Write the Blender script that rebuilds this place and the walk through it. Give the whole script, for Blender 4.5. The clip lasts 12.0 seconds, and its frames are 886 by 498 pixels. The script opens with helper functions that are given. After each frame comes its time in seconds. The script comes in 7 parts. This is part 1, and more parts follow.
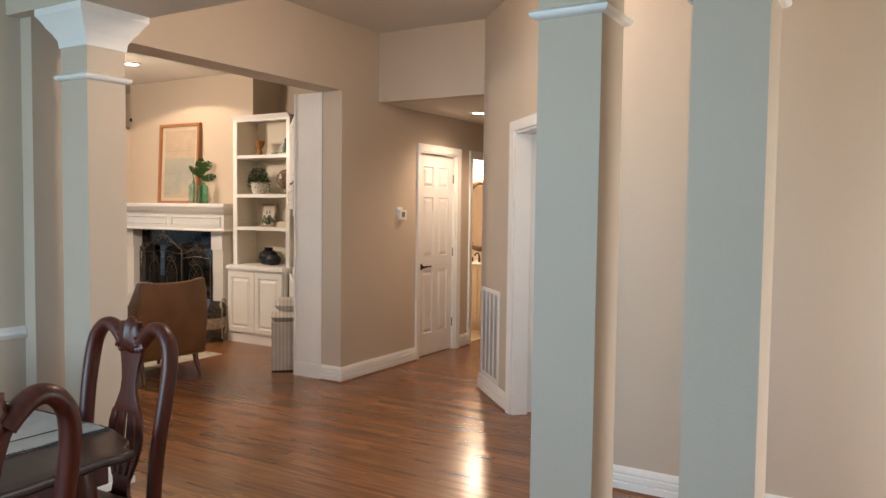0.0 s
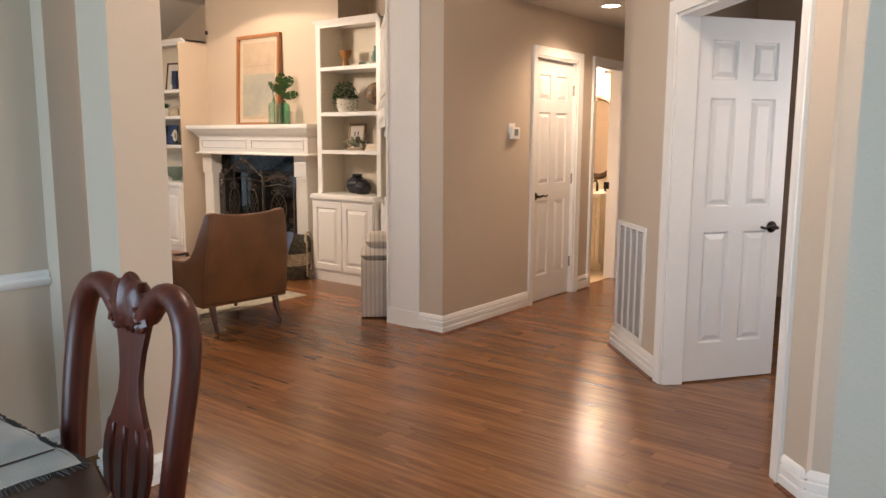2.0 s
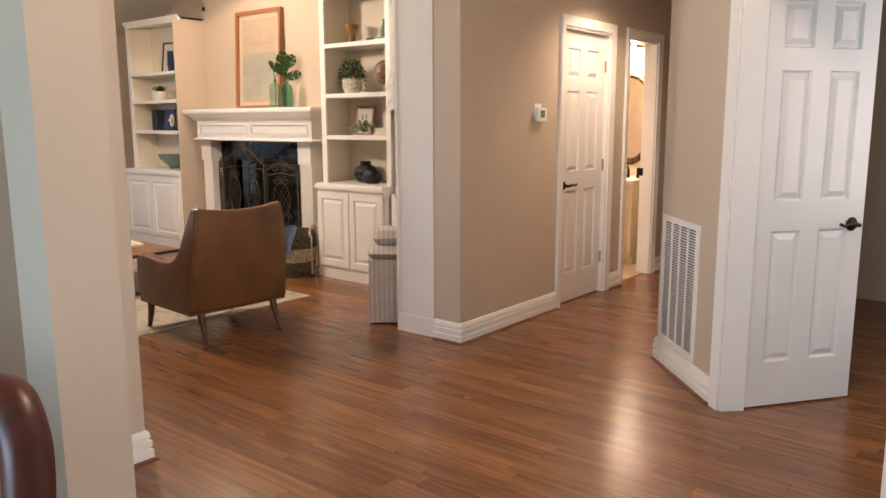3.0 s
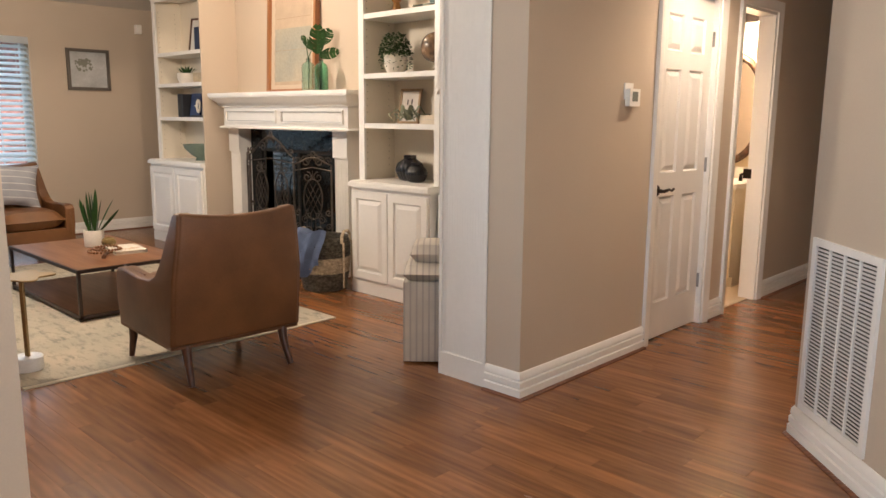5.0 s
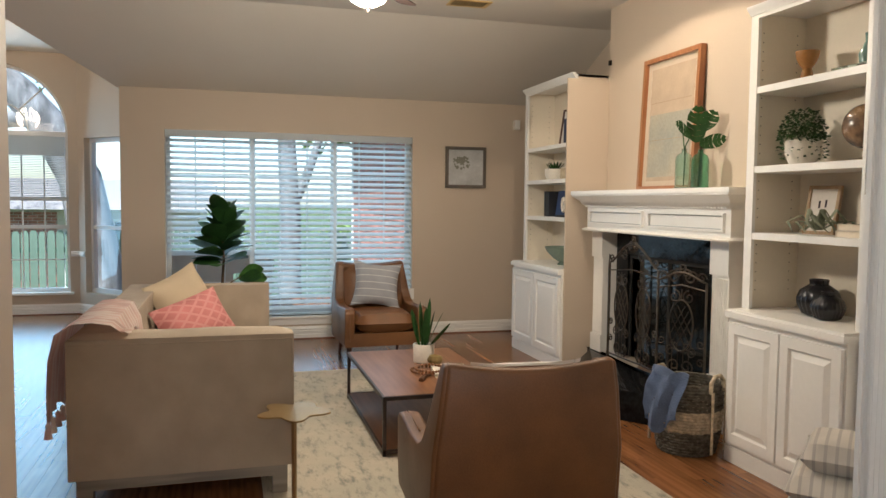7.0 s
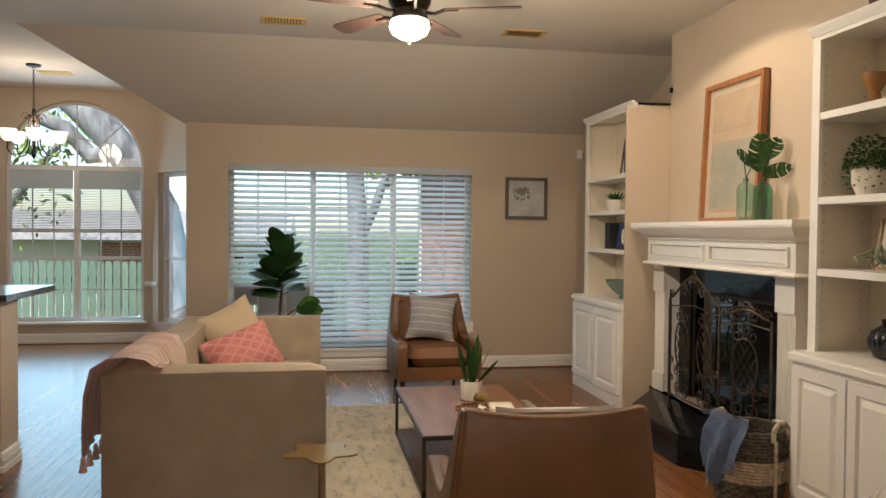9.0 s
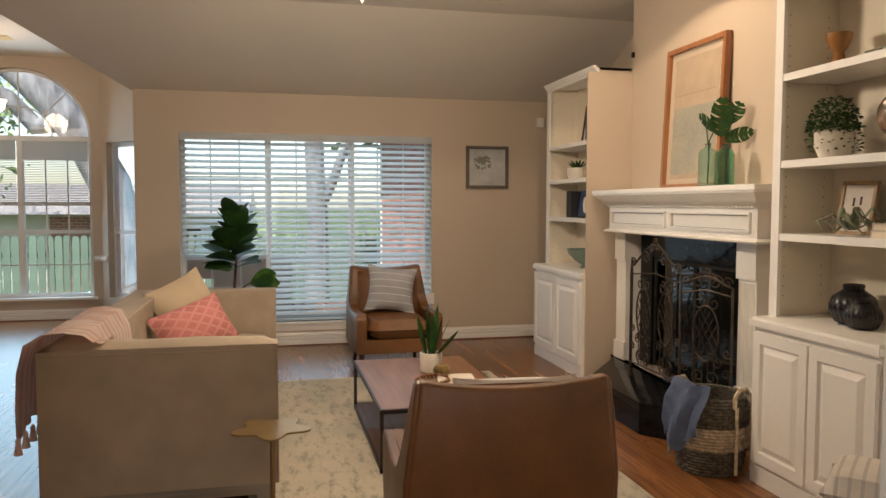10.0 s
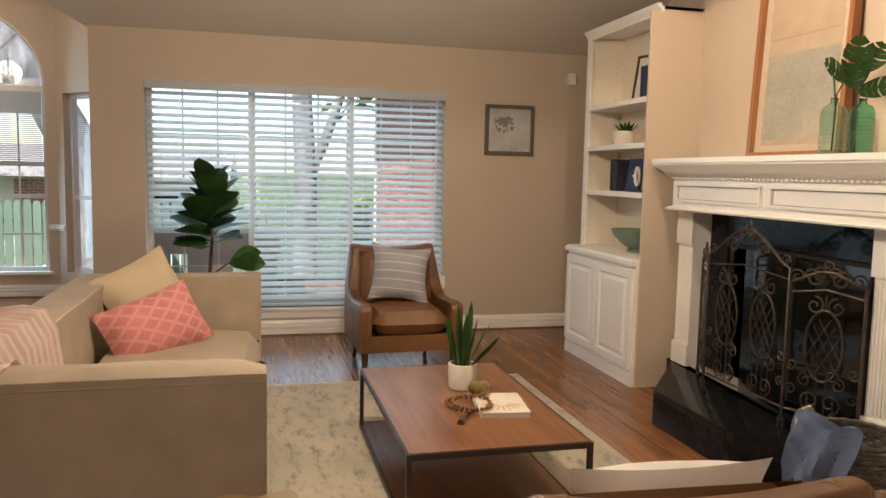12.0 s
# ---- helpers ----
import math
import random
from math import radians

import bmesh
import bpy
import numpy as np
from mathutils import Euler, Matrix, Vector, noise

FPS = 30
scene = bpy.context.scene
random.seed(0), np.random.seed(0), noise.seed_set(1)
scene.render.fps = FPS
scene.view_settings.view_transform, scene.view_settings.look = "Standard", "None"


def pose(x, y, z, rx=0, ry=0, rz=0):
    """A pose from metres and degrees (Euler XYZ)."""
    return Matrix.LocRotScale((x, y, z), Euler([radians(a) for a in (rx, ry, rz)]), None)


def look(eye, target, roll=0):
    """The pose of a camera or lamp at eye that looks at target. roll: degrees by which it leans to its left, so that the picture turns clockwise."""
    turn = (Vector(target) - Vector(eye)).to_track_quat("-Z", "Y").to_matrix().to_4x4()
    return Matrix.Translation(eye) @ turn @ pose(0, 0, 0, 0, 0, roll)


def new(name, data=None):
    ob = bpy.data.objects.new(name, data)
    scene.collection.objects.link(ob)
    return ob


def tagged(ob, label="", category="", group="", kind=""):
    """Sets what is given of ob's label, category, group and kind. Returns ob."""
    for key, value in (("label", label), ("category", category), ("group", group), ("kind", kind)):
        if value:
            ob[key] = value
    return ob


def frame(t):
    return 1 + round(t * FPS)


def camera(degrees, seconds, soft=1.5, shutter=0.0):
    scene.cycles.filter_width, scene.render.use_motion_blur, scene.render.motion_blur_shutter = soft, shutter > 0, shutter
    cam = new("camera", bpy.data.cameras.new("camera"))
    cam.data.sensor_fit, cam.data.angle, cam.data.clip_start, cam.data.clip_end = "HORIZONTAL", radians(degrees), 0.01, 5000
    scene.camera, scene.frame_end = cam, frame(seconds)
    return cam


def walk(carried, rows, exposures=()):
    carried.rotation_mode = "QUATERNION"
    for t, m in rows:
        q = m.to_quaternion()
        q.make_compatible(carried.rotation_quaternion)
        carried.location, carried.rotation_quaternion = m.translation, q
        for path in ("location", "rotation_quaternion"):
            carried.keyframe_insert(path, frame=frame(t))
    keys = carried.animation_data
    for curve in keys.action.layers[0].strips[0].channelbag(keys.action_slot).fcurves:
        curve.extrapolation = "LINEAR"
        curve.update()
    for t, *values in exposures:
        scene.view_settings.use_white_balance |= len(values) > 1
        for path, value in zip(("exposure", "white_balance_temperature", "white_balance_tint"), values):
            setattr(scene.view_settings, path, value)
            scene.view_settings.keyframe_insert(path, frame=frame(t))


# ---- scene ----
cam = camera(60.9, 12.0, shutter=0.0)
PATH = [
    (0, (0.164, 0.069, 1.484), (-0.868, 1.778, 1.38), 0.7),
    (0.5, (-0.002, 0.169, 1.466), (-1.096, 1.833, 1.277), -0.4),
    (1, (-0.19, 0.351, 1.415), (-1.306, 1.991, 1.16), -1.0),
    (1.5, (-0.37, 0.641, 1.403), (-1.535, 2.244, 1.127), 1.0),
    (2, (-0.643, 0.925, 1.379), (-1.856, 2.488, 1.091), 0.3),
    (2.5, (-0.859, 1.198, 1.392), (-2.085, 2.746, 1.075), -0.2),
    (4.5, (-1.592, 2.093, 1.329), (-2.902, 3.563, 0.978), 0.3),
    (5, (-1.777, 2.351, 1.321), (-3.136, 3.777, 0.976), 0.5),
    (5.5, (-2.025, 2.625, 1.333), (-3.59, 3.83, 1.018), 0.8),
    (6, (-2.231, 2.884, 1.355), (-4.005, 3.759, 1.062), 2.4),
    (6.5, (-2.475, 3.067, 1.362), (-4.319, 3.807, 1.13), 1.1),
    (7, (-2.648, 3.315, 1.416), (-4.568, 3.864, 1.293), 0.6),
    (7.5, (-2.688, 3.465, 1.447), (-4.658, 3.809, 1.426), 1.3),
    (9.5, (-2.734, 3.557, 1.437), (-4.7, 3.917, 1.373), 0.1),
    (10, (-2.837, 3.599, 1.411), (-4.784, 4.039, 1.293), 0.1),
    (10.5, (-3.107, 3.667, 1.418), (-4.999, 4.295, 1.264), -0.4),
    (11, (-3.381, 3.698, 1.389), (-5.216, 4.474, 1.215), 0.7),
    (11.5, (-3.683, 3.731, 1.395), (-5.543, 4.445, 1.22), 2.1),
    (12, (-3.988, 3.582, 1.396), (-5.918, 4.066, 1.198), 1.2),
]
walk(cam, [(t, look(eye, target, roll)) for t, eye, target, roll in PATH],
     exposures=[(0.0, 1.75, 6400, 14), (2.5, 1.96, 6450, 16), (4.5, 1.97, 6300, 14), (5.0, 2.0, 6150, 12), (5.5, 1.93, 5700, 7), (6.5, 1.86, 5600, 5),
                (7.5, 1.54, 6200, 7), (9.5, 1.43, 6500, 8), (10.5, 1.52, 6800, 14), (12.0, 1.70, 6700, 12)])

# ---- world, sun and lamps ----
SUN_ELEV, SUN_AZ = radians(50), radians(125)
world = bpy.data.worlds.new("sky_world")
scene.world = world
world.use_nodes = True
_nt = world.node_tree
_sky = _nt.nodes.new("ShaderNodeTexSky")
_sky.sky_type = "NISHITA"
_sky.sun_disc = False
_sky.sun_elevation = SUN_ELEV
_sky.sun_rotation = SUN_AZ
_bg = _nt.nodes["Background"]
_bg.inputs["Strength"].default_value = 0.105
_nt.links.new(_sky.outputs[0], _bg.inputs["Color"])


def lamp(name, kind, place, target, power, colour, size=0.1, size_y=None, angle=None, blend=0.5):
    d = bpy.data.lights.new(name, kind)
    d.energy = power if kind == "SUN" else power * LEVEL
    d.color = colour
    if kind == "AREA":
        d.size = size
        if size_y:
            d.shape = "RECTANGLE"
            d.size_y = size_y
    elif kind == "SUN":
        d.angle = angle
    else:
        d.shadow_soft_size = size
        if kind == "SPOT":
            d.spot_size = angle
            d.spot_blend = blend
    ob = new(name, d)
    ob.matrix_world = look(place, target)
    return ob


LEVEL = 0.53
WARM = (1.0, 0.75, 0.52)
COOL = (0.78, 0.92, 1.0)
_sd = Vector((math.sin(SUN_AZ) * math.cos(SUN_ELEV), math.cos(SUN_AZ) * math.cos(SUN_ELEV), math.sin(SUN_ELEV)))
lamp("sun", "SUN", tuple(_sd * 30), (0, 0, 0), 3.6, (1.0, 0.94, 0.86), angle=radians(0.5))
# daylight at the dining, patio and bay windows, plus two added fill lamps
lamp("dining_window_daylight", "AREA", (-2.0, -1.85, 1.5), (-2.0, 3.0, 1.3), 60, (0.50, 0.79, 1.0), 2.9, 1.85)
# added fill at an unseen east doorway, brightens the columns' east sides
lamp("foyer_side_fill", "AREA", (1.36, 3.3, 1.2), (-2.5, 3.6, 1.1), 14, (1.0, 0.95, 0.88), 0.8, 1.9)
# added fill inside the windowless bedroom, whitens the open door
lamp("bedroom_fill", "AREA", (-0.45, 5.6, 1.5), (-2.0, 5.3, 1.1), 7.5, (1.0, 0.93, 0.86), 1.0, 1.2)
lamp("patio_window_daylight", "AREA", (-10.57, 3.97, 1.15), (-6.0, 3.97, 0.95), 10, (0.62, 0.85, 1.0), 2.35, 1.7)
lamp("bay_window_daylight", "AREA", (-12.66, 0.65, 1.5), (-8.0, 1.0, 1.0), 24, (0.45, 0.76, 1.0), 1.5, 2.4)
# recessed lamps, fan light, chandelier, bathroom sconce
lamp("hall_downlight_beam", "SPOT", (-3.40, 6.64, 2.41), (-3.40, 6.64, 0), 39, WARM, 0.06, angle=radians(140), blend=0.7)
lamp("mantel_downlight_beam", "SPOT", (-7.15, 5.48, 3.03), (-7.15, 5.48, 0), 36, WARM, 0.03, angle=radians(146), blend=0.12)
lamp("fan_light", "POINT", (-6.85, 4.07, 2.36), (-6.85, 4.07, 0), 74, (1.0, 0.82, 0.62), 0.12)
lamp("chandelier_light", "POINT", (-11.3, 0.66, 2.52), (-11.3, 0.66, 0), 17, WARM, 0.15)
lamp("sconce_light", "POINT", (-4.45, 8.5, 1.98), (-4.45, 8.0, 0), 34, WARM, 0.08)
# added fill with no fixture, lifts the hall wall and the opening's jamb
lamp("foyer_fill", "POINT", (-1.9, 3.3, 2.75), (-1.9, 3.3, 0), 26, (1.0, 0.80, 0.62), 0.15)

# ---- materials ----
def material(name, colour, rough=0.6, metal=0.0, vary=0.06, scale=3.0, grain=60.0, bump=0.02, per_object=0.0,
             spec=0.5, stretch=(1, 1, 1), rough_vary=0.08, alt=None, coat=0.0):
    """Paint, cloth, metal: a base colour that drifts at two scales, fine relief and uneven gloss."""
    m = bpy.data.materials.new(name)
    m.use_nodes = True
    nt = m.node_tree
    N, L = nt.nodes, nt.links
    b = N["Principled BSDF"]
    tc = N.new("ShaderNodeTexCoord")
    mp = N.new("ShaderNodeMapping")
    mp.inputs["Scale"].default_value = stretch
    L.new(tc.outputs["Object"], mp.inputs["Vector"])
    big = N.new("ShaderNodeTexNoise")
    big.inputs["Scale"].default_value = scale
    big.inputs["Detail"].default_value = 4
    fine = N.new("ShaderNodeTexNoise")
    fine.inputs["Scale"].default_value = grain
    fine.inputs["Detail"].default_value = 3
    for n in (big, fine):
        L.new(mp.outputs[0], n.inputs["Vector"])
    mix = N.new("ShaderNodeMix")
    mix.data_type = "RGBA"
    c = Vector(colour)
    d = Vector(alt) if alt else c * (1 - 2.2 * vary)
    mix.inputs["A"].default_value = (*c, 1) if alt else (*(c * (1 + vary)), 1)
    mix.inputs["B"].default_value = (*d, 1)
    ramp = N.new("ShaderNodeMapRange")
    ramp.inputs["From Min"].default_value, ramp.inputs["From Max"].default_value = 0.3, 0.7
    L.new(big.outputs["Fac"], ramp.inputs["Value"])
    L.new(ramp.outputs[0], mix.inputs["Factor"])
    mix2 = N.new("ShaderNodeMix")
    mix2.data_type = "RGBA"
    mix2.blend_type = "MULTIPLY"
    mix2.inputs["Factor"].default_value = 1.0
    g = N.new("ShaderNodeMapRange")
    g.inputs["To Min"].default_value, g.inputs["To Max"].default_value = 1 - 1.5 * vary, 1 + 1.5 * vary
    L.new(fine.outputs["Fac"], g.inputs["Value"])
    L.new(mix.outputs["Result"], mix2.inputs["A"])
    L.new(g.outputs[0], mix2.inputs["B"])
    out = mix2.outputs["Result"]
    if per_object:
        oi = N.new("ShaderNodeObjectInfo")
        hs = N.new("ShaderNodeHueSaturation")
        r = N.new("ShaderNodeMapRange")
        r.inputs["To Min"].default_value, r.inputs["To Max"].default_value = 1 - per_object, 1 + per_object
        L.new(oi.outputs["Random"], r.inputs["Value"])
        L.new(r.outputs[0], hs.inputs["Value"])
        L.new(out, hs.inputs["Color"])
        out = hs.outputs[0]
    L.new(out, b.inputs["Base Color"])
    rr = N.new("ShaderNodeMapRange")
    rr.inputs["To Min"].default_value, rr.inputs["To Max"].default_value = max(0.02, rough - rough_vary), min(1, rough + rough_vary)
    L.new(big.outputs["Fac"], rr.inputs["Value"])
    L.new(rr.outputs[0], b.inputs["Roughness"])
    b.inputs["Metallic"].default_value = metal
    b.inputs["Specular IOR Level"].default_value = spec
    b.inputs["Coat Weight"].default_value = coat
    if bump:
        bp = N.new("ShaderNodeBump")
        bp.inputs["Strength"].default_value = min(1.0, bump * 10)
        bp.inputs["Distance"].default_value = 0.004
        L.new(fine.outputs["Fac"], bp.inputs["Height"])
        L.new(bp.outputs[0], b.inputs["Normal"])
    return m


def wood(name, light, dark, rough=0.35, scale=2.0, ring=9.0, axis=0, per_object=0.0, island=0.0, coat=0.0, bump=0.03, rings=0.45, long=14.0):
    """Grain along one axis: long noise streaks over wavy rings, tone by piece."""
    m = bpy.data.materials.new(name)
    m.use_nodes = True
    nt = m.node_tree
    N, L = nt.nodes, nt.links
    b = N["Principled BSDF"]
    tc = N.new("ShaderNodeTexCoord")
    rnd = None
    vec = tc.outputs["Object"]
    if per_object:
        rnd = N.new("ShaderNodeObjectInfo").outputs["Random"]
    elif island:
        rnd = N.new("ShaderNodeNewGeometry").outputs["Random Per Island"]
    if rnd is not None:
        off = N.new("ShaderNodeVectorMath")
        off.operation = "MULTIPLY_ADD"
        comb = N.new("ShaderNodeCombineXYZ")
        for k in range(3):
            L.new(rnd, comb.inputs[k])
        off.inputs[1].default_value = (37, 53, 29)
        L.new(comb.outputs[0], off.inputs[0])
        L.new(vec, off.inputs[2])
        vec = off.outputs[0]
    mp = N.new("ShaderNodeMapping")
    st = [long, long, long]
    st[axis] = 1.0
    mp.inputs["Scale"].default_value = st
    L.new(vec, mp.inputs["Vector"])
    streak = N.new("ShaderNodeTexNoise")
    streak.inputs["Scale"].default_value = scale
    streak.inputs["Detail"].default_value = 6
    streak.inputs["Distortion"].default_value = 0.6
    L.new(mp.outputs[0], streak.inputs["Vector"])
    wave = N.new("ShaderNodeTexWave")
    wave.wave_type = "BANDS"
    wave.bands_direction = "Y" if axis == 0 else "X"
    wave.inputs["Scale"].default_value = ring * 0.12
    wave.inputs["Distortion"].default_value = 9.0
    wave.inputs["Detail"].default_value = 3
    wave.inputs["Detail Scale"].default_value = 0.7
    L.new(mp.outputs[0], wave.inputs["Vector"])
    add = N.new("ShaderNodeMath")
    add.operation = "MULTIPLY_ADD"
    add.inputs[1].default_value = rings
    L.new(wave.outputs["Fac"], add.inputs[0])
    L.new(streak.outputs["Fac"], add.inputs[2])
    mr = N.new("ShaderNodeMapRange")
    mr.inputs["From Min"].default_value, mr.inputs["From Max"].default_value = 0.28 + rings * 0.2, 0.72 + rings * 0.75
    L.new(add.outputs[0], mr.inputs["Value"])
    mix = N.new("ShaderNodeMix")
    mix.data_type = "RGBA"
    mix.inputs["A"].default_value = (*light, 1)
    mix.inputs["B"].default_value = (*dark, 1)
    L.new(mr.outputs[0], mix.inputs["Factor"])
    out = mix.outputs["Result"]
    if rnd is not None:
        hs = N.new("ShaderNodeHueSaturation")
        r = N.new("ShaderNodeMapRange")
        a = per_object or island
        r.inputs["To Min"].default_value, r.inputs["To Max"].default_value = 1 - a, 1 + a
        L.new(rnd, r.inputs["Value"])
        L.new(r.outputs[0], hs.inputs["Value"])
        L.new(out, hs.inputs["Color"])
        out = hs.outputs[0]
    L.new(out, b.inputs["Base Color"])
    rr = N.new("ShaderNodeMapRange")
    rr.inputs["To Min"].default_value, rr.inputs["To Max"].default_value = max(0.02, rough - 0.03), rough + 0.04
    L.new(streak.outputs["Fac"], rr.inputs["Value"])
    L.new(rr.outputs[0], b.inputs["Roughness"])
    b.inputs["Coat Weight"].default_value = coat
    b.inputs["Coat Roughness"].default_value = 0.15
    bp = N.new("ShaderNodeBump")
    bp.inputs["Strength"].default_value = min(1.0, bump * 8)
    bp.inputs["Distance"].default_value = 0.002
    L.new(mr.outputs[0], bp.inputs["Height"])
    L.new(bp.outputs[0], b.inputs["Normal"])
    return m


def glass(name, colour=(1, 1, 1), rough=0.0, ior=1.45):
    m = bpy.data.materials.new(name)
    m.use_nodes = True
    b = m.node_tree.nodes["Principled BSDF"]
    b.inputs["Base Color"].default_value = (*colour, 1)
    b.inputs["Transmission Weight"].default_value = 1.0
    b.inputs["Roughness"].default_value = rough
    b.inputs["IOR"].default_value = ior
    return m


def glow(name, colour, strength):
    m = bpy.data.materials.new(name)
    m.use_nodes = True
    b = m.node_tree.nodes["Principled BSDF"]
    b.inputs["Base Color"].default_value = (0.9, 0.88, 0.84, 1)
    b.inputs["Emission Color"].default_value = (*colour, 1)
    b.inputs["Emission Strength"].default_value = strength
    return m


WALL = material("wall_paint", (0.575, 0.485, 0.385), 0.55, vary=0.025, scale=0.8, grain=140, bump=0.02, spec=0.35)
CEIL = material("ceiling_paint", (0.66, 0.62, 0.56), 0.8, vary=0.02, scale=0.7, grain=120, bump=0.03)
TRIM = material("white_trim", (0.86, 0.845, 0.81), 0.32, vary=0.02, scale=2, grain=40, bump=0.004)
SHELF_IN = material("cream_paint", (0.78, 0.71, 0.59), 0.5, vary=0.02, scale=2, grain=40, bump=0.004)
OAK = wood("oak_floor", (0.285, 0.122, 0.043), (0.135, 0.053, 0.0195), 0.25, 2.4, 9, 0, per_object=0.20, coat=0.06, rings=0.15, long=7.0, bump=0.006)
OAK_FAR = wood("oak_floor_far", (0.285, 0.122, 0.043), (0.135, 0.053, 0.0195), 0.25, 2.4, 9, 0, island=0.20, coat=0.06, rings=0.15, long=7.0, bump=0.006)
SUBFLOOR = material("dark_joint", (0.16, 0.065, 0.024), 0.6)

# ---- mesh helpers ----
def box(bm, x0, y0, z0, x1, y1, z1, m=None):
    v = [bm.verts.new((x, y, z)) for z in (z0, z1) for x, y in ((x0, y0), (x1, y0), (x1, y1), (x0, y1))]
    for f in ((3, 2, 1, 0), (4, 5, 6, 7), (0, 1, 5, 4), (1, 2, 6, 5), (2, 3, 7, 6), (3, 0, 4, 7)):
        bm.faces.new([v[i] for i in f])
    if m is not None:
        bmesh.ops.transform(bm, matrix=m, verts=v)
    return v


def boxm(*boxes):
    bm = bmesh.new()
    for b in boxes:
        box(bm, *b)
    return bm


def bevel(bm, w=0.004, seg=2, angle=30):
    edges = [e for e in bm.edges if len(e.link_faces) == 2 and e.calc_face_angle(0) > radians(angle)]
    bmesh.ops.bevel(bm, geom=edges, offset=w, segments=seg, affect="EDGES", profile=0.6, clamp_overlap=True)
    return bm


def prism(bm, pts, z0, z1, m=None):
    """A flat outline in x, y, raised from z0 to z1."""
    lo = [bm.verts.new((x, y, z0)) for x, y in pts]
    hi = [bm.verts.new((x, y, z1)) for x, y in pts]
    n = len(pts)
    bm.faces.new(list(reversed(lo)))
    bm.faces.new(hi)
    for i in range(n):
        bm.faces.new((lo[i], lo[(i + 1) % n], hi[(i + 1) % n], hi[i]))
    if m is not None:
        bmesh.ops.transform(bm, matrix=m, verts=lo + hi)
    bmesh.ops.recalc_face_normals(bm, faces=bm.faces)
    return bm


def lathe(bm, profile, n=24, m=None, flute=0.0, flutes=0):
    """Rings of (radius, height) turned round z."""
    rings = []
    for r, z in profile:
        ring = []
        for i in range(n):
            a = 2 * math.pi * i / n
            k = r * (1 + flute * math.cos(flutes * a)) if flutes else r
            ring.append(bm.verts.new((max(k, 0.0004) * math.cos(a), max(k, 0.0004) * math.sin(a), z)))
        rings.append(ring)
    for p, q in zip(rings, rings[1:]):
        for i in range(n):
            bm.faces.new((p[i], p[(i + 1) % n], q[(i + 1) % n], q[i]))
    bm.faces.new(list(reversed(rings[0])))
    bm.faces.new(rings[-1])
    if m is not None:
        bmesh.ops.transform(bm, matrix=m, verts=[v for r in rings for v in r])
    return bm


def tube(bm, pts, r, n=8, closed=False, flat=1.0):
    """A round rod along points; r may be one radius or one for each point."""
    pts = [Vector(p) for p in pts]
    rs = r if isinstance(r, (list, tuple)) else [r] * len(pts)
    rings = []
    up = Vector((0, 0, 1))
    k = len(pts)
    prev = None
    for i, p in enumerate(pts):
        a = pts[(i - 1) % k] if (closed or i > 0) else p
        b = pts[(i + 1) % k] if (closed or i < k - 1) else p
        d = (b - a).normalized()
        if prev is None:
            ref = up if abs(d.z) < 0.9 else Vector((1, 0, 0))
            side = d.cross(ref).normalized()
        else:
            side = (prev - d * prev.dot(d)).normalized()
        prev = side
        top = side.cross(d).normalized()
        rings.append([bm.verts.new(p + rs[i] * (math.cos(2 * math.pi * j / n) * side + flat * math.sin(2 * math.pi * j / n) * top)) for j in range(n)])
    pairs = list(zip(rings, rings[1:]))
    if closed:
        pairs.append((rings[-1], rings[0]))
    for p, q in pairs:
        for j in range(n):
            bm.faces.new((p[j], p[(j + 1) % n], q[(j + 1) % n], q[j]))
    if not closed:
        bm.faces.new(list(reversed(rings[0])))
        bm.faces.new(rings[-1])
    bmesh.ops.recalc_face_normals(bm, faces=bm.faces)
    return bm


def sweep(bm, profile, path, closed=False):
    """A moulding: profile of (out, up) carried along a level path of (x, y, z); out is to the right of the way walked."""
    P = [Vector(p) for p in path]
    k = len(P)
    rings = []
    for i, p in enumerate(P):
        d1 = (P[i] - P[i - 1]).normalized() if (closed or i > 0) else None
        d2 = (P[(i + 1) % k] - P[i]).normalized() if (closed or i < k - 1) else None
        d1 = d1 or d2
        d2 = d2 or d1
        n1 = Vector((d1.y, -d1.x, 0))
        n2 = Vector((d2.y, -d2.x, 0))
        n = (n1 + n2)
        n = n / max(0.3, n.length_squared / 2)
        rings.append([bm.verts.new(p + n * o + Vector((0, 0, u))) for o, u in profile])
    m = len(profile)
    pairs = list(zip(rings, rings[1:]))
    if closed:
        pairs.append((rings[-1], rings[0]))
    for a, b in pairs:
        for j in range(m):
            bm.faces.new((a[j], a[(j + 1) % m], b[(j + 1) % m], b[j]))
    if not closed:
        bm.faces.new(list(reversed(rings[0])))
        bm.faces.new(rings[-1])
    bmesh.ops.recalc_face_normals(bm, faces=bm.faces)
    return bm


def smooth(me, on=True, angle=40):
    for p in me.polygons:
        p.use_smooth = on
    me.set_sharp_from_angle(angle=radians(angle))


def mesh_ob(name, bm, mat, sm=True, angle=40):
    me = bpy.data.meshes.new(name)
    bm.to_mesh(me)
    bm.free()
    me.materials.append(mat)
    if sm:
        smooth(me, True, angle)
    return new(name, me)


def part(name, bm, mat, parent, label="", sm=True, angle=40):
    ob = mesh_ob(name, bm, mat, sm, angle)
    ob.parent = parent
    if label:
        ob["label"] = label
    return ob


def thing(name, label, category, m=None, group=""):
    ob = tagged(new(name), label, category, group)
    ob.empty_display_size = 0.1
    if m is not None:
        ob.matrix_world = m
    return ob


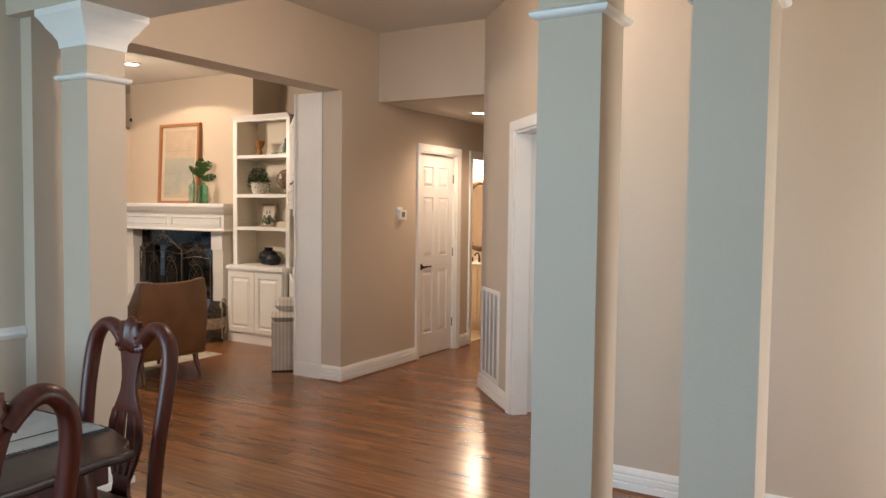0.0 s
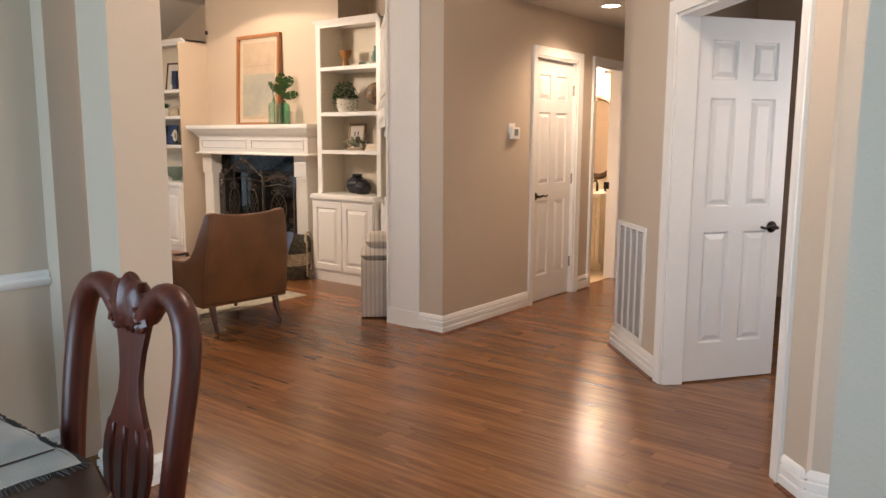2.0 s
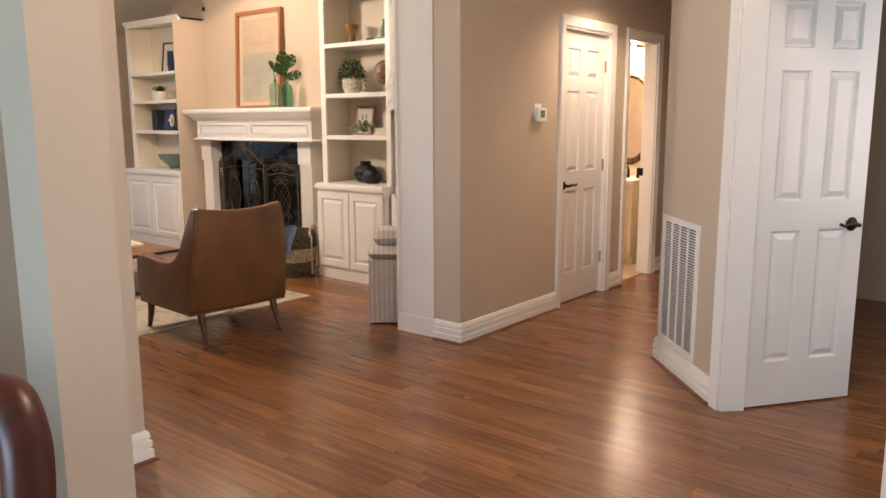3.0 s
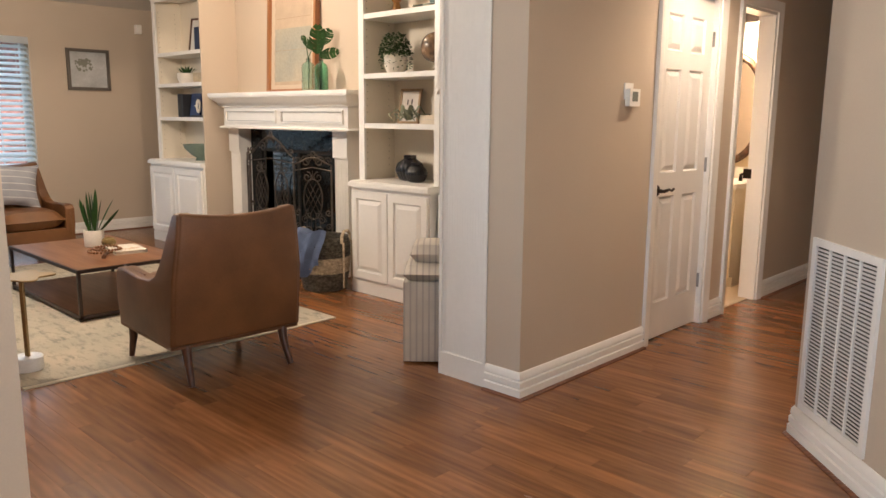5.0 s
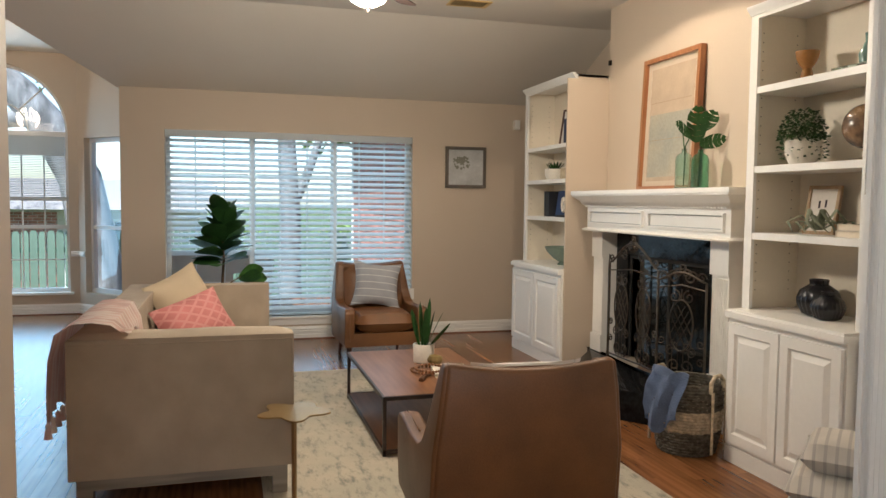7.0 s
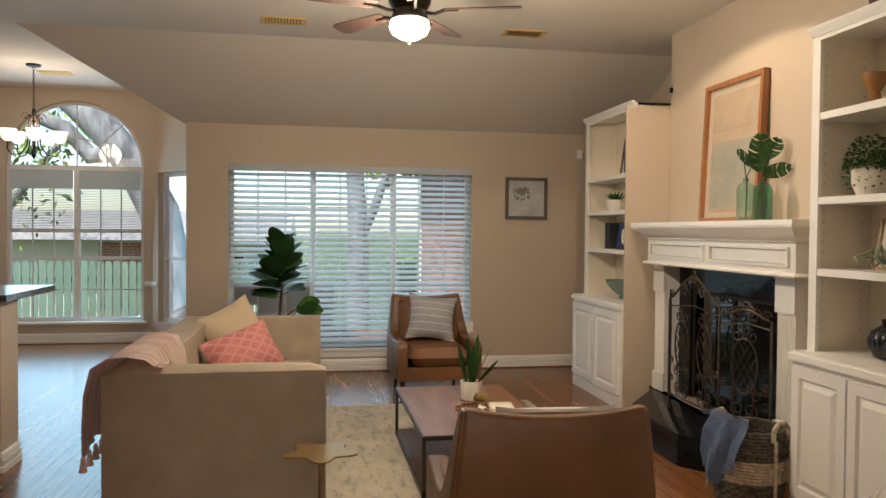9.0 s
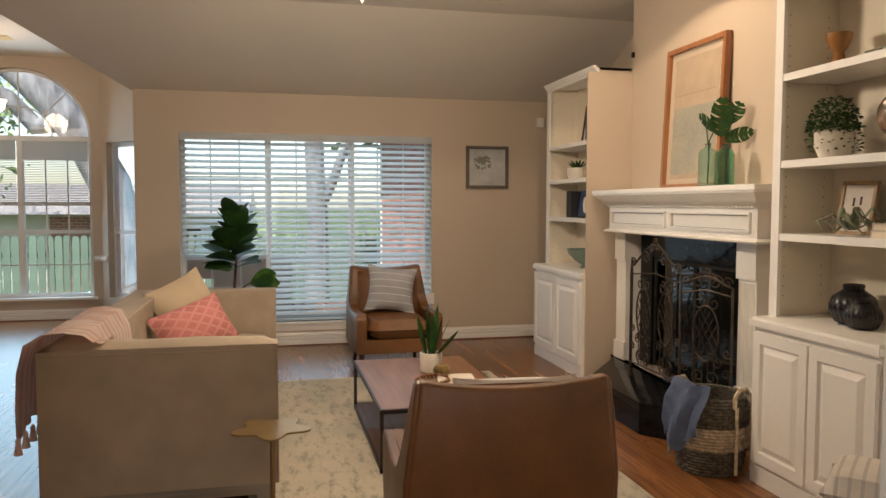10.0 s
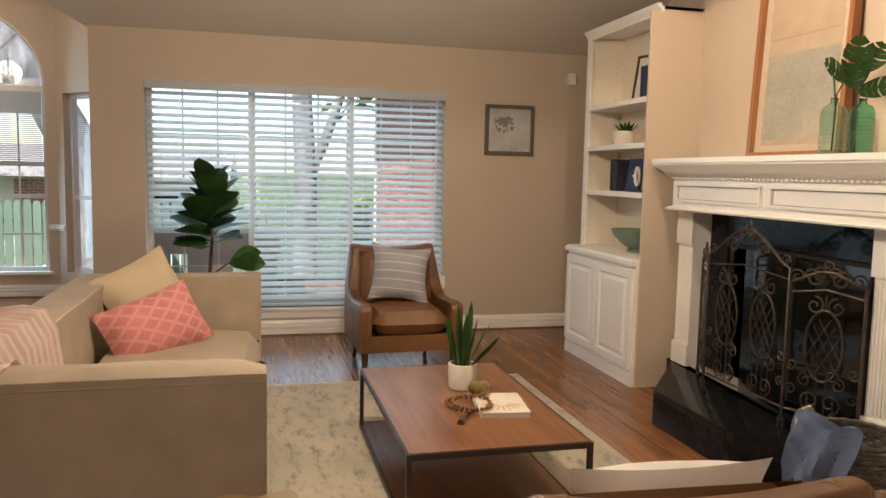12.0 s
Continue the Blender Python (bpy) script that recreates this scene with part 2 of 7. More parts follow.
def struct(name, bm, mat, label, category="", sm=False):
    return tagged(mesh_ob(name, bm, mat, sm), label, category or name.split("_")[0], "", "structure")


def cuboid(*b, w=0.003, seg=2):
    return bevel(boxm(b), w, seg)


def arc(cx, cz, r, a0, a1, n=10):
    return [(cx + r * math.cos(radians(a0 + (a1 - a0) * i / n)), cz + r * math.sin(radians(a0 + (a1 - a0) * i / n))) for i in range(n + 1)]

# ---- structure ----
# plan: x to the east, y to the north; living room west, hall north, dining room south
XW, XO = -10.45, -3.87          # patio-window wall, wall with the wide opening
YN = 6.42                       # fireplace wall
HC, HH = 3.05, 2.44             # room and hall ceilings
T = 0.25

slab = boxm((-14.0, -3.0, -0.2, 1.6, 11.0, -0.012))
floor = struct("floor", slab, SUBFLOOR, "dark joints under a strip oak floor", "floor")

w = boxm((XW - T, 2.33, 0, XW, 2.73, HH + 0.05), (XW - T, 5.20, 0, XW, 7.2, HH + 0.05),
         (XW - T, 2.73, 0, XW, 5.20, 0.24), (XW - T, 2.73, 2.10, XW, 5.20, HH + 0.05))
struct("wall_west", w, WALL, "tan painted plaster wall round a wide blind-covered window", "wall")
struct("wall_north", boxm((XW, YN + 0.45, 0, -4.0, YN + 0.65, HC + 0.3)), WALL, "tan painted plaster wall behind the bookcases", "wall")
# chimney breast with the firebox opening
cb = boxm((-8.45, YN, 0, -7.88, YN + 0.45, HC + 0.2), (-6.60, YN, 0, -6.25, YN + 0.45, HC + 0.2), (-7.88, YN, 1.22, -6.60, YN + 0.45, HC + 0.2))
struct("chimney_breast", cb, WALL, "tan painted chimney breast above the white mantel", "wall")
# wall with the opening, going on along the hall, two doorways in it
ho = boxm((XO - 0.21, 5.08, 0, XO, 6.10, HC + 0.2), (XO - 0.12, 6.10, 0, XO, 6.30, HC), (XO - 0.12, 7.01, 0, XO, 7.35, HC), (XO - 0.12, 6.30, 2.06, XO, 7.01, HC), (XO - 0.12, 7.35, 2.06, XO, 7.92, HC),
          (XO - 0.12, 7.92, 0, XO, 10.2, HC), (XO - T, 2.95, 2.475, XO, 5.08, HC + 0.2), (XO - T, 1.0, 0, XO, 2.95, HC + 0.2), (XO - T, -2.0, 0, XO, 1.0, HC + 0.2))
struct("wall_hall", ho, WALL, "tan painted wall with a wide cased opening and a hall", "wall")
# angled wall with the open bedroom door, then the foyer's north wall
A0, A1 = Vector((-2.785, 5.576, 0)), Vector((-1.232, 3.96, 0))
dirA = (A1 - A0).normalized()
ANG = Matrix.Translation(A0) @ Matrix.Rotation(math.atan2(dirA.y, dirA.x), 4, "Z")
LA = (A1 - A0).length
OP0, OP1 = 0.835, 2.03
aw = bmesh.new()
for b in ((0, 0, 0, OP0, 0.12, HC + 0.2), (OP1, 0, 0, LA + 0.02, 0.12, HC + 0.2), (OP0, 0, 2.05, OP1, 0.12, HC + 0.2)):
    box(aw, *b, m=ANG)
struct("wall_angled", aw, WALL, "tan painted angled wall with a return-air grille", "wall")
struct("wall_foyer", boxm((-1.232, 3.96, 0, 1.4, 4.08, HC + 0.2)), WALL, "tan painted foyer wall", "wall")
# unseen wall, its gap made to let light into the foyer
struct("wall_east", boxm((1.4, -2.0, 0, 1.6, 2.85, HC + 0.2), (1.4, 3.75, 0, 1.6, 4.12, HC + 0.2), (1.4, 2.85, 2.2, 1.6, 3.75, HC + 0.2)), WALL, "unseen tan foyer side wall with a gap for added light", "wall")
struct("wall_hall_east", boxm((-2.785, 5.576, 0, -2.665, 10.2, HC + 0.2)), WALL, "tan painted hall side wall", "wall")
struct("wall_hall_end", boxm((-8, 10.2, 0, 1.6, 10.35, HC + 0.2)), WALL, "tan painted end wall", "wall")
struct("hall_header", boxm((XO, 5.60, HH, -2.785, 5.72, HC + 0.2)), WALL, "tan painted header above the hall", "wall")
struct("ceiling_hall", boxm((XO, 5.72, HH, -2.785, 10.2, HH + 0.1)), CEIL, "flat white painted hall ceiling", "ceiling")
struct("wall_south", boxm((-4.12, -2.1, 0, -3.5, -1.9, HC + 0.2), (-0.5, -2.1, 0, 1.6, -1.9, HC + 0.2), (-3.5, -2.1, 0, -0.5, -1.9, 0.5), (-3.5, -2.1, 2.45, -0.5, -1.9, HC + 0.2)), WALL, "tan painted dining room wall", "wall")
struct("ceiling_foyer", boxm((XO, -2.1, HC, 1.6, 5.72, HC + 0.1)), CEIL, "flat pale foyer ceiling", "ceiling")
# living ceiling: flat, with a slope down to the patio window
cl = boxm((-9.15, -1.0, HC, XO - 0.02, YN + 0.65, HC + 0.1))
sl = bmesh.new()
lo = [sl.verts.new(p) for p in ((XW - 0.05, 2.33, HH + 0.03), (XW - 0.05, 7.0, HH + 0.03), (-9.15, 7.0, HC), (-9.15, 1.25, HC))]
hi = [sl.verts.new((v.co.x, v.co.y, v.co.z + 0.1)) for v in lo]
sl.faces.new(lo)
sl.faces.new(list(reversed(hi)))
for i in range(4):
    sl.faces.new((lo[i], hi[i], hi[(i + 1) % 4], lo[(i + 1) % 4]))
bmesh.ops.recalc_face_normals(sl, faces=sl.faces)
struct("ceiling_living", cl, CEIL, "flat pale living room ceiling", "ceiling")
struct("ceiling_slope", sl, CEIL, "sloping pale ceiling above the patio window", "ceiling")
# breakfast bay
XB, HB = -12.75, 3.16
struct("ceiling_bay", boxm((XB - 0.3, -2.0, HB, -9.15, 2.6, HB + 0.1), (-9.2, -2.0, HC, -9.15, 2.0, HB)), CEIL, "flat pale ceiling over the breakfast bay", "ceiling")

# bay walls: a far wall with the arched window and angled side walls
def arch_wall(w0, w1, y0, y1, z0, zs, top, x0, x1):
    """A wall in the y-z plane from w0 to w1 with an arched opening y0..y1, sill z0, spring line zs."""
    bm = boxm((x0, w0, 0, x1, y0, top), (x0, y1, 0, x1, w1, top), (x0, y0, 0, x1, y1, z0))
    r = (y1 - y0) / 2
    c = (y0 + y1) / 2
    k = 24
    for i in range(k):
        a0, a1 = math.pi * i / k, math.pi * (i + 1) / k
        pa, pb = (c - r * math.cos(a0), zs + r * math.sin(a0)), (c - r * math.cos(a1), zs + r * math.sin(a1))
        vs = [bm.verts.new(p) for x in (x0, x1) for p in ((x, pa[0], pa[1]), (x, pb[0], pb[1]), (x, pb[0], top), (x, pa[0], top))]
        for f in ((0, 1, 2, 3), (7, 6, 5, 4), (0, 4, 5, 1), (2, 6, 7, 3), (1, 5, 6, 2), (3, 7, 4, 0)):
            bm.faces.new([vs[j] for j in f])
    bmesh.ops.recalc_face_normals(bm, faces=bm.faces)
    return bm


BY0, BY1, BZ0, BZS = -0.16, 1.455, 0.27, 2.215
struct("wall_bay", arch_wall(-0.26, 1.56, BY0, BY1, BZ0, BZS, HB, XB - 0.16, XB), WALL, "tan painted bay wall round an arched window", "wall")
BAY = Matrix.Translation((XB, 1.56, 0)) @ Matrix.Rotation(radians(45), 4, "Z")
bw = bmesh.new()
for b in ((0, 0, 0, 0.12, 0.16, HB), (0.78, 0, 0, 1.3, 0.16, HB), (0.12, 0, 0, 0.78, 0.16, 0.27), (0.12, 0, 2.15, 0.78, 0.16, HB)):
    box(bw, *b, m=BAY)
struct("wall_bay_angled", bw, WALL, "tan painted angled bay wall with a narrow window", "wall")
struct("wall_bay_side", boxm((-11.95, 2.33, 0, XW - T, 2.45, HB)), WALL, "tan painted bay side wall", "wall")
struct("wall_bay_south", boxm((XB - 0.1, -1.3, 0, XB, -0.26, HB), (-13, -2.0, 0, -4.12, -1.85, HB)), WALL, "tan painted kitchen side wall", "wall")
struct("wall_bath", boxm((-6.6, 8.75, 0, XO - 0.12, 8.9, 2.6), (-6.6, 6.9, 0, -6.45, 8.9, 2.6), (-6.6, 6.87, 0, XO - 0.12, 7.0, 2.6)), material("bath_paint", (0.80, 0.66, 0.45), 0.5, vary=0.02), "warm cream painted bathroom wall", "wall")
struct("ceiling_bath", boxm((-6.6, 6.9, 2.44, XO - 0.12, 8.9, 2.54)), CEIL, "flat bathroom ceiling", "ceiling")
struct("bath_floor", boxm((-6.6, 6.9, -0.01, XO - 0.05, 8.9, 0.006)), material("beige_tile", (0.62, 0.5, 0.36), 0.35, vary=0.05), "beige tiled bathroom floor", "floor")
struct("wall_bedroom", boxm((-2.665, 8.0, 0, 1.6, 8.12, HC), (1.4, 4.08, 0, 1.6, 8.0, HC)), WALL, "tan painted bedroom wall beyond the open door", "wall")
struct("ceiling_bedroom", boxm((-2.66, 4.09, HC + 0.006, 1.6, 8.1, HC + 0.11)), CEIL, "flat bedroom ceiling", "ceiling")
struct("column_beam", boxm((XO, 2.30, 2.47, 1.4, 2.70, HC)), WALL, "tan painted beam carried by the columns", "beam")

# ---- trim ----
BASE = [(0, 0), (0.022, 0), (0.022, 0.034), (0.012, 0.038), (0.012, 0.044), (0.019, 0.048), (0.019, 0.072), (0.009, 0.076), (0.009, 0.082), (0.015, 0.086), (0.012, 0.108), (0.004, 0.118), (0, 0.118)]
SHOE = [(0.0, 0.0), (0.038, 0.0), (0.036, 0.010), (0.022, 0.018), (0, 0.018)]
SHOE_WOOD = wood("shoe_moulding", (0.20, 0.07, 0.03), (0.10, 0.032, 0.014), 0.35)


def skirting(*path):
    ob = struct("baseboard", sweep(bmesh.new(), BASE, [(x, y, 0.012) for x, y in path]), TRIM, "white ribbed wooden baseboard with a dark shoe", "baseboard", True)
    part("shoe_moulding", sweep(bmesh.new(), SHOE, [(x, y, -0.006) for x, y in path]), SHOE_WOOD, ob)


def along(s, off=0.0):
    p = ANG @ Vector((s, off, 0))
    return p.x, p.y


skirting((-4.075, 5.08), (XO, 5.08), (XO, 6.235))
skirting((XO, 7.075), (XO, 7.285))
skirting((XO, 7.985), (XO, 10.2))
skirting((-2.785, 10.2), (-2.785, 5.576), along(OP0 - 0.08))
skirting(along(OP1 + 0.08), (-1.232, 3.96), (1.4, 3.96))
skirting((XO, 2.63), (XO, 2.95), (-4.12, 2.95))
skirting((XO, -1.9), (XO, 2.37))
skirting((XW, 2.33), (XW, 6.86))
skirting((XB, -0.26), (XB, 1.56), (XB + 0.54, 2.10))
skirting((XW - T, 2.33), (XW, 2.33))

CASE = [(0.0, 0.0), (0.0, 0.012), (0.012, 0.016), (0.03, 0.014), (0.05, 0.019), (0.066, 0.022), (0.07, 0.018), (0.07, 0.0)]


def casing(m, w, h, name="trim", label="white moulded door casing"):
    """Moulded casing round an opening of width w and height h: local x along the wall, y out of it, z up."""
    bm = bmesh.new()
    outs = []
    for (x, z, sx, sz) in ((0, 0, -1, 0), (0, h, -1, 1), (w, h, 1, 1), (w, 0, 1, 0)):
        outs.append([bm.verts.new((x + sx * o, d, z + sz * o)) for o, d in CASE])
    k = len(CASE)
    for a, b in zip(outs, outs[1:]):
        for j in range(k):
            bm.faces.new((a[j], a[(j + 1) % k], b[(j + 1) % k], b[j]))
    bm.faces.new(list(reversed(outs[0])))
    bm.faces.new(outs[-1])
    bmesh.ops.recalc_face_normals(bm, faces=bm.faces)
    bmesh.ops.transform(bm, matrix=m, verts=bm.verts)
    return struct(name, bm, TRIM, label, "door casing", True)


def jamb(m, w, h, depth):
    bm = bmesh.new()
    for b in ((0, -depth, 0, 0.018, -0.002, h), (w - 0.018, -depth, 0, w, -0.002, h), (0.018, -depth, h - 0.018, w - 0.018, -0.002, h)):
        box(bm, *b)
    bmesh.ops.transform(bm, matrix=m, verts=bm.verts)
    return struct("door_jamb", bm, TRIM, "white painted door jamb", "door jamb")


HALL = lambda y: Matrix.Translation((XO, y, 0)) @ Matrix.Rotation(radians(90), 4, "Z") @ Matrix.Diagonal((1, -1, 1, 1))
casing(HALL(6.30), 0.71, 2.06)
jamb(HALL(6.30), 0.71, 2.06, 0.12)
casing(HALL(7.35), 0.57, 2.06)
jamb(HALL(7.35), 0.57, 2.06, 0.12)
ANGF = ANG @ Matrix.Translation((OP0, 0, 0)) @ Matrix.Diagonal((1, -1, 1, 1))
casing(ANGF, OP1 - OP0, 2.05)
jamb(ANGF, OP1 - OP0, 2.05, 0.12)

# chair rail in the dining room
struct("chair_rail", sweep(bmesh.new(), [(0, 0), (0.012, 0.0), (0.026, 0.012), (0.03, 0.03), (0.018, 0.04), (0.02, 0.055), (0.008, 0.065), (0, 0.065)], [(XO, -1.9, 0.765), (XO, 2.37, 0.765)]), TRIM, "white moulded chair rail", "chair rail", True)
struct("chair_rail", sweep(bmesh.new(), [(0, 0), (0.012, 0.0), (0.026, 0.012), (0.03, 0.03), (0.018, 0.04), (0.02, 0.055), (0.008, 0.065), (0, 0.065)], [(XB, 1.47, 0.71), (XB, 1.56, 0.71), (XB + 0.08, 1.64, 0.71)]), TRIM, "short white chair rail in the bay", "chair rail", True)

# ---- columns ----
def column(name, x0, y0, x1, y1, label, top=2.47):
    ob = thing(name, label, "column", Matrix.Translation(((x0 + x1) / 2, (y0 + y1) / 2, 0)), "square columns of the dining room")
    ob["kind"] = "structure"
    a, b = (x1 - x0) / 2, (y1 - y0) / 2
    part("shaft", bevel(boxm((-a, -b, 0, a, b, top - 0.002)), 0.004, 1), WALL, ob)
    ring = [(-a, -b), (-a, b), (a, b), (a, -b)]
    loop = lambda z: [(x, y, z) for x, y in reversed(ring)]
    part("base", sweep(bmesh.new(), [(o, u) for o, u in BASE], loop(0.002), True), TRIM, ob)
    part("necking", sweep(bmesh.new(), [(0, 0), (0.012, 0.002), (0.024, 0.012), (0.026, 0.022), (0.018, 0.03), (0.008, 0.034), (0, 0.036)], loop(2.115), True), TRIM, ob)
    part("capital", sweep(bmesh.new(), [(0, 0), (0.006, 0.002), (0.010, 0.04), (0.022, 0.058), (0.026, 0.07), (0.05, 0.10), (0.056, 0.115), (0.075, 0.145), (0.085, 0.155), (0.085, 0.19), (0, 0.19)], loop(2.28), True), TRIM, ob)
    return ob


column("square_column", -3.535, 2.39, -3.318, 2.607, "tan square column with a white moulded capital")
column("square_column", -0.884, 2.40, -0.665, 2.618, "tan square column with a white necking band")
column("square_column", -0.386, 2.40, -0.168, 2.618, "tan square column with a white necking band")
struct("pilaster", bevel(boxm((XO + 0.001, 2.375, 0, XO + 0.10, 2.62, 2.47)), 0.004, 1), WALL, "shallow tan wall pilaster", "pilaster")

# ---- doors and windows ----
BRONZE = material("oil_rubbed_bronze", (0.035, 0.025, 0.02), 0.35, 0.8, vary=0.15, grain=80)
BRASS = material("aged_brass", (0.45, 0.32, 0.14), 0.35, 1.0, vary=0.15)
DOORW = material("white_door_paint", (0.79, 0.775, 0.75), 0.35, vary=0.02, scale=3, grain=90, bump=0.006)
GLASS = glass("window_glass")
# near-black for dark parts, and for shade behind slats and in holes
DARK = material("black_paint_and_shade", (0.02, 0.018, 0.016), 0.9)


def raised(bm, x0, z0, x1, z1, y, d=0.009, m=0.028, deep=0.013):
    """A raised field with a sunk moulding round it, on the face y, towards -y."""
    for (a0, b0, a1, b1, ya, yb) in ((x0, z0, x1, z1, y, y + deep),):
        o = [bm.verts.new((x, y - 0.0005, z)) for x, z in ((a0, b0), (a1, b0), (a1, b1), (a0, b1))]
        i1 = [bm.verts.new((x, y + deep, z)) for x, z in ((a0 + .008, b0 + .008), (a1 - .008, b0 + .008), (a1 - .008, b1 - .008), (a0 + .008, b1 - .008))]
        i2 = [bm.verts.new((x, y + deep, z)) for x, z in ((a0 + .014, b0 + .014), (a1 - .014, b0 + .014), (a1 - .014, b1 - .014), (a0 + .014, b1 - .014))]
        f = [bm.verts.new((x, y - 0.001, z)) for x, z in ((a0 + m + .014, b0 + m + .014), (a1 - m - .014, b0 + m + .014), (a1 - m - .014, b1 - m - .014), (a0 + m + .014, b1 - m - .014))]
        for p, q in ((o, i1), (i1, i2), (i2, f)):
            for j in range(4):
                bm.faces.new((p[j], p[(j + 1) % 4], q[(j + 1) % 4], q[j]))
        bm.faces.new(f)


def panel_face(bm, w, h, y, holes):
    """A flat face at y with rectangular holes, each filled by a raised field."""
    xs = sorted({0, w, *[v for r in holes for v in (r[0], r[2])]})
    zs = sorted({0, h, *[v for r in holes for v in (r[1], r[3])]})
    for xa, xb in zip(xs, xs[1:]):
        for za, zb in zip(zs, zs[1:]):
            if any(r[0] <= xa and xb <= r[2] and r[1] <= za and zb <= r[3] for r in holes):
                continue
            bm.faces.new([bm.verts.new((x, y, z)) for x, z in ((xa, za), (xb, za), (xb, zb), (xa, zb))])
    for r in holes:
        raised(bm, *r, y)


def leaf_mesh(w, h, t, holes, both=True):
    """A panelled leaf: front towards -y at y=0, back at y=t."""
    bm = bmesh.new()
    panel_face(bm, w, h, 0, holes)
    if both:
        b2 = bmesh.new()
        panel_face(b2, w, h, 0, holes)
        bmesh.ops.transform(b2, matrix=Matrix.Translation((0, t, 0)) @ Matrix.Diagonal((1, -1, 1, 1)), verts=b2.verts)
        bmesh.ops.reverse_faces(b2, faces=b2.faces)
        tmp = bpy.data.meshes.new("tmp")
        b2.to_mesh(tmp)
        bm.from_mesh(tmp)
        bpy.data.meshes.remove(tmp)
        b2.free()
    else:
        bm.faces.new([bm.verts.new(p) for p in ((0, t, 0), (0, t, h), (w, t, h), (w, t, 0))])
    for q in (((0, 0, 0), (0, t, 0), (w, t, 0), (w, 0, 0)), ((0, 0, h), (w, 0, h), (w, t, h), (0, t, h)), ((0, 0, 0), (0, 0, h), (0, t, h), (0, t, 0)), ((w, 0, 0), (w, t, 0), (w, t, h), (w, 0, h))):
        bm.faces.new([bm.verts.new(p) for p in q])
    bmesh.ops.remove_doubles(bm, verts=bm.verts, dist=0.0001)
    bmesh.ops.recalc_face_normals(bm, faces=bm.faces)
    return bm


def six_panels(w, h):
    s, mid = 0.115 * w / 0.76, 0.10
    a, b = s, (w - mid) / 2
    c, d = (w + mid) / 2, w - s
    rows = ((0.22, 0.86), (1.00, 1.60), (1.70, h - 0.12))
    return [(x0, z0, x1, z1) for z0, z1 in rows for x0, x1 in ((a, b), (c, d))]


def lever(parent, x, z, y, side=1):
    k = part("rosette", lathe(bmesh.new(), [(0.032, 0), (0.034, 0.004), (0.028, 0.011), (0.013, 0.016), (0.012, 0.035)], 20, Matrix.Translation((x, y, z)) @ Matrix.Rotation(radians(90), 4, "X")), BRONZE, parent, "dark bronze rosette")
    part("door_handle", tube(bmesh.new(), [(x, y - 0.034, z), (x, y - 0.05, z), (x + side * 0.02, y - 0.055, z + 0.004), (x + side * 0.05, y - 0.055, z + 0.008), (x + side * 0.085, y - 0.055, z - 0.002), (x + side * 0.11, y - 0.053, z + 0.008)], [0.010, 0.011, 0.010, 0.008, 0.007, 0.008], 10), BRONZE, parent, "dark bronze lever handle")
    return k


def door(name, m, w, h, label, handle_x, hand, z=0.92, hinge_x=None, hinge_mat=BRASS):
    ob = thing(name, label, "door", m)
    ob["kind"] = "structure"
    part("leaf", leaf_mesh(w, h, 0.035, six_panels(w, h)), DOORW, ob, "white six-panel leaf", False)
    lever(ob, handle_x, z, -0.001, hand)
    if hinge_x is not None:
        for hz in (0.28, 1.03, 1.80):
            part("hinge", tube(bmesh.new(), [(hinge_x, -0.008, hz - 0.045), (hinge_x, -0.008, hz + 0.045)], 0.008, 8), hinge_mat, ob, "metal butt hinge")
    return ob


# shut closet door in the hall: the leaf faces east
door("door_1", Matrix.Translation((XO - 0.035, 6.318, 0.008)) @ Matrix.Rotation(radians(90), 4, "Z"), 0.674, 2.028, "shut white six-panel closet door with a bronze lever", 0.06, 1, 0.90, 0.672, material("steel_hinge", (0.3, 0.28, 0.25), 0.4, 1.0))
# open bedroom door on the angled wall
open_dir = Vector((math.cos(radians(54)), math.sin(radians(54)), 0))
OD = Matrix.Translation((-2.115, 5.058, 0.01)) @ Matrix.Rotation(math.atan2(open_dir.y, open_dir.x), 4, "Z")
od = door("door_2", OD, 0.61, 2.03, "open white six-panel bedroom door with a bronze knob", 0.54, -1, 0.88)
for hz in (0.32, 1.06, 1.82):
    part("hinge", bevel(boxm((-0.045, 0.002, hz - 0.045, 0.0, 0.008, hz + 0.045)), 0.001, 1), BRASS, od, "aged brass butt hinge")

# return-air grille on the angled wall
gr = thing("air_grille", "white louvred return-air grille on the wall", "grille", ANG)
gx0, gx1, gz0, gz1 = 0.045, 0.53, 0.14, 0.86
part("frame", bevel(boxm((gx0, -0.012, gz0, gx0 + 0.03, 0, gz1), (gx1 - 0.03, -0.012, gz0, gx1, 0, gz1), (gx0 + 0.03, -0.012, gz0, gx1 - 0.03, 0, gz0 + 0.03), (gx0 + 0.03, -0.012, gz1 - 0.03, gx1 - 0.03, 0, gz1)), 0.002, 1), TRIM, gr)
# flat sheet on the uncut wall, coloured as the duct's shade
part("backing", boxm((gx0 + 0.03, -0.0015, gz0 + 0.03, gx1 - 0.03, -0.0005, gz1 - 0.03)), DARK, gr, "black sheet standing in for the shaded duct")
for i in range(1, 4):
    xx = gx0 + 0.03 + i * (gx1 - gx0 - 0.06) / 4
    part("mullion", boxm((xx - 0.004, -0.012, gz0 + 0.03, xx + 0.004, -0.002, gz1 - 0.03)), TRIM, gr)
sl_me = bpy.data.meshes.new("slat")
_b = boxm((0, -0.011, 0, gx1 - gx0 - 0.06, -0.0095, 0.011))
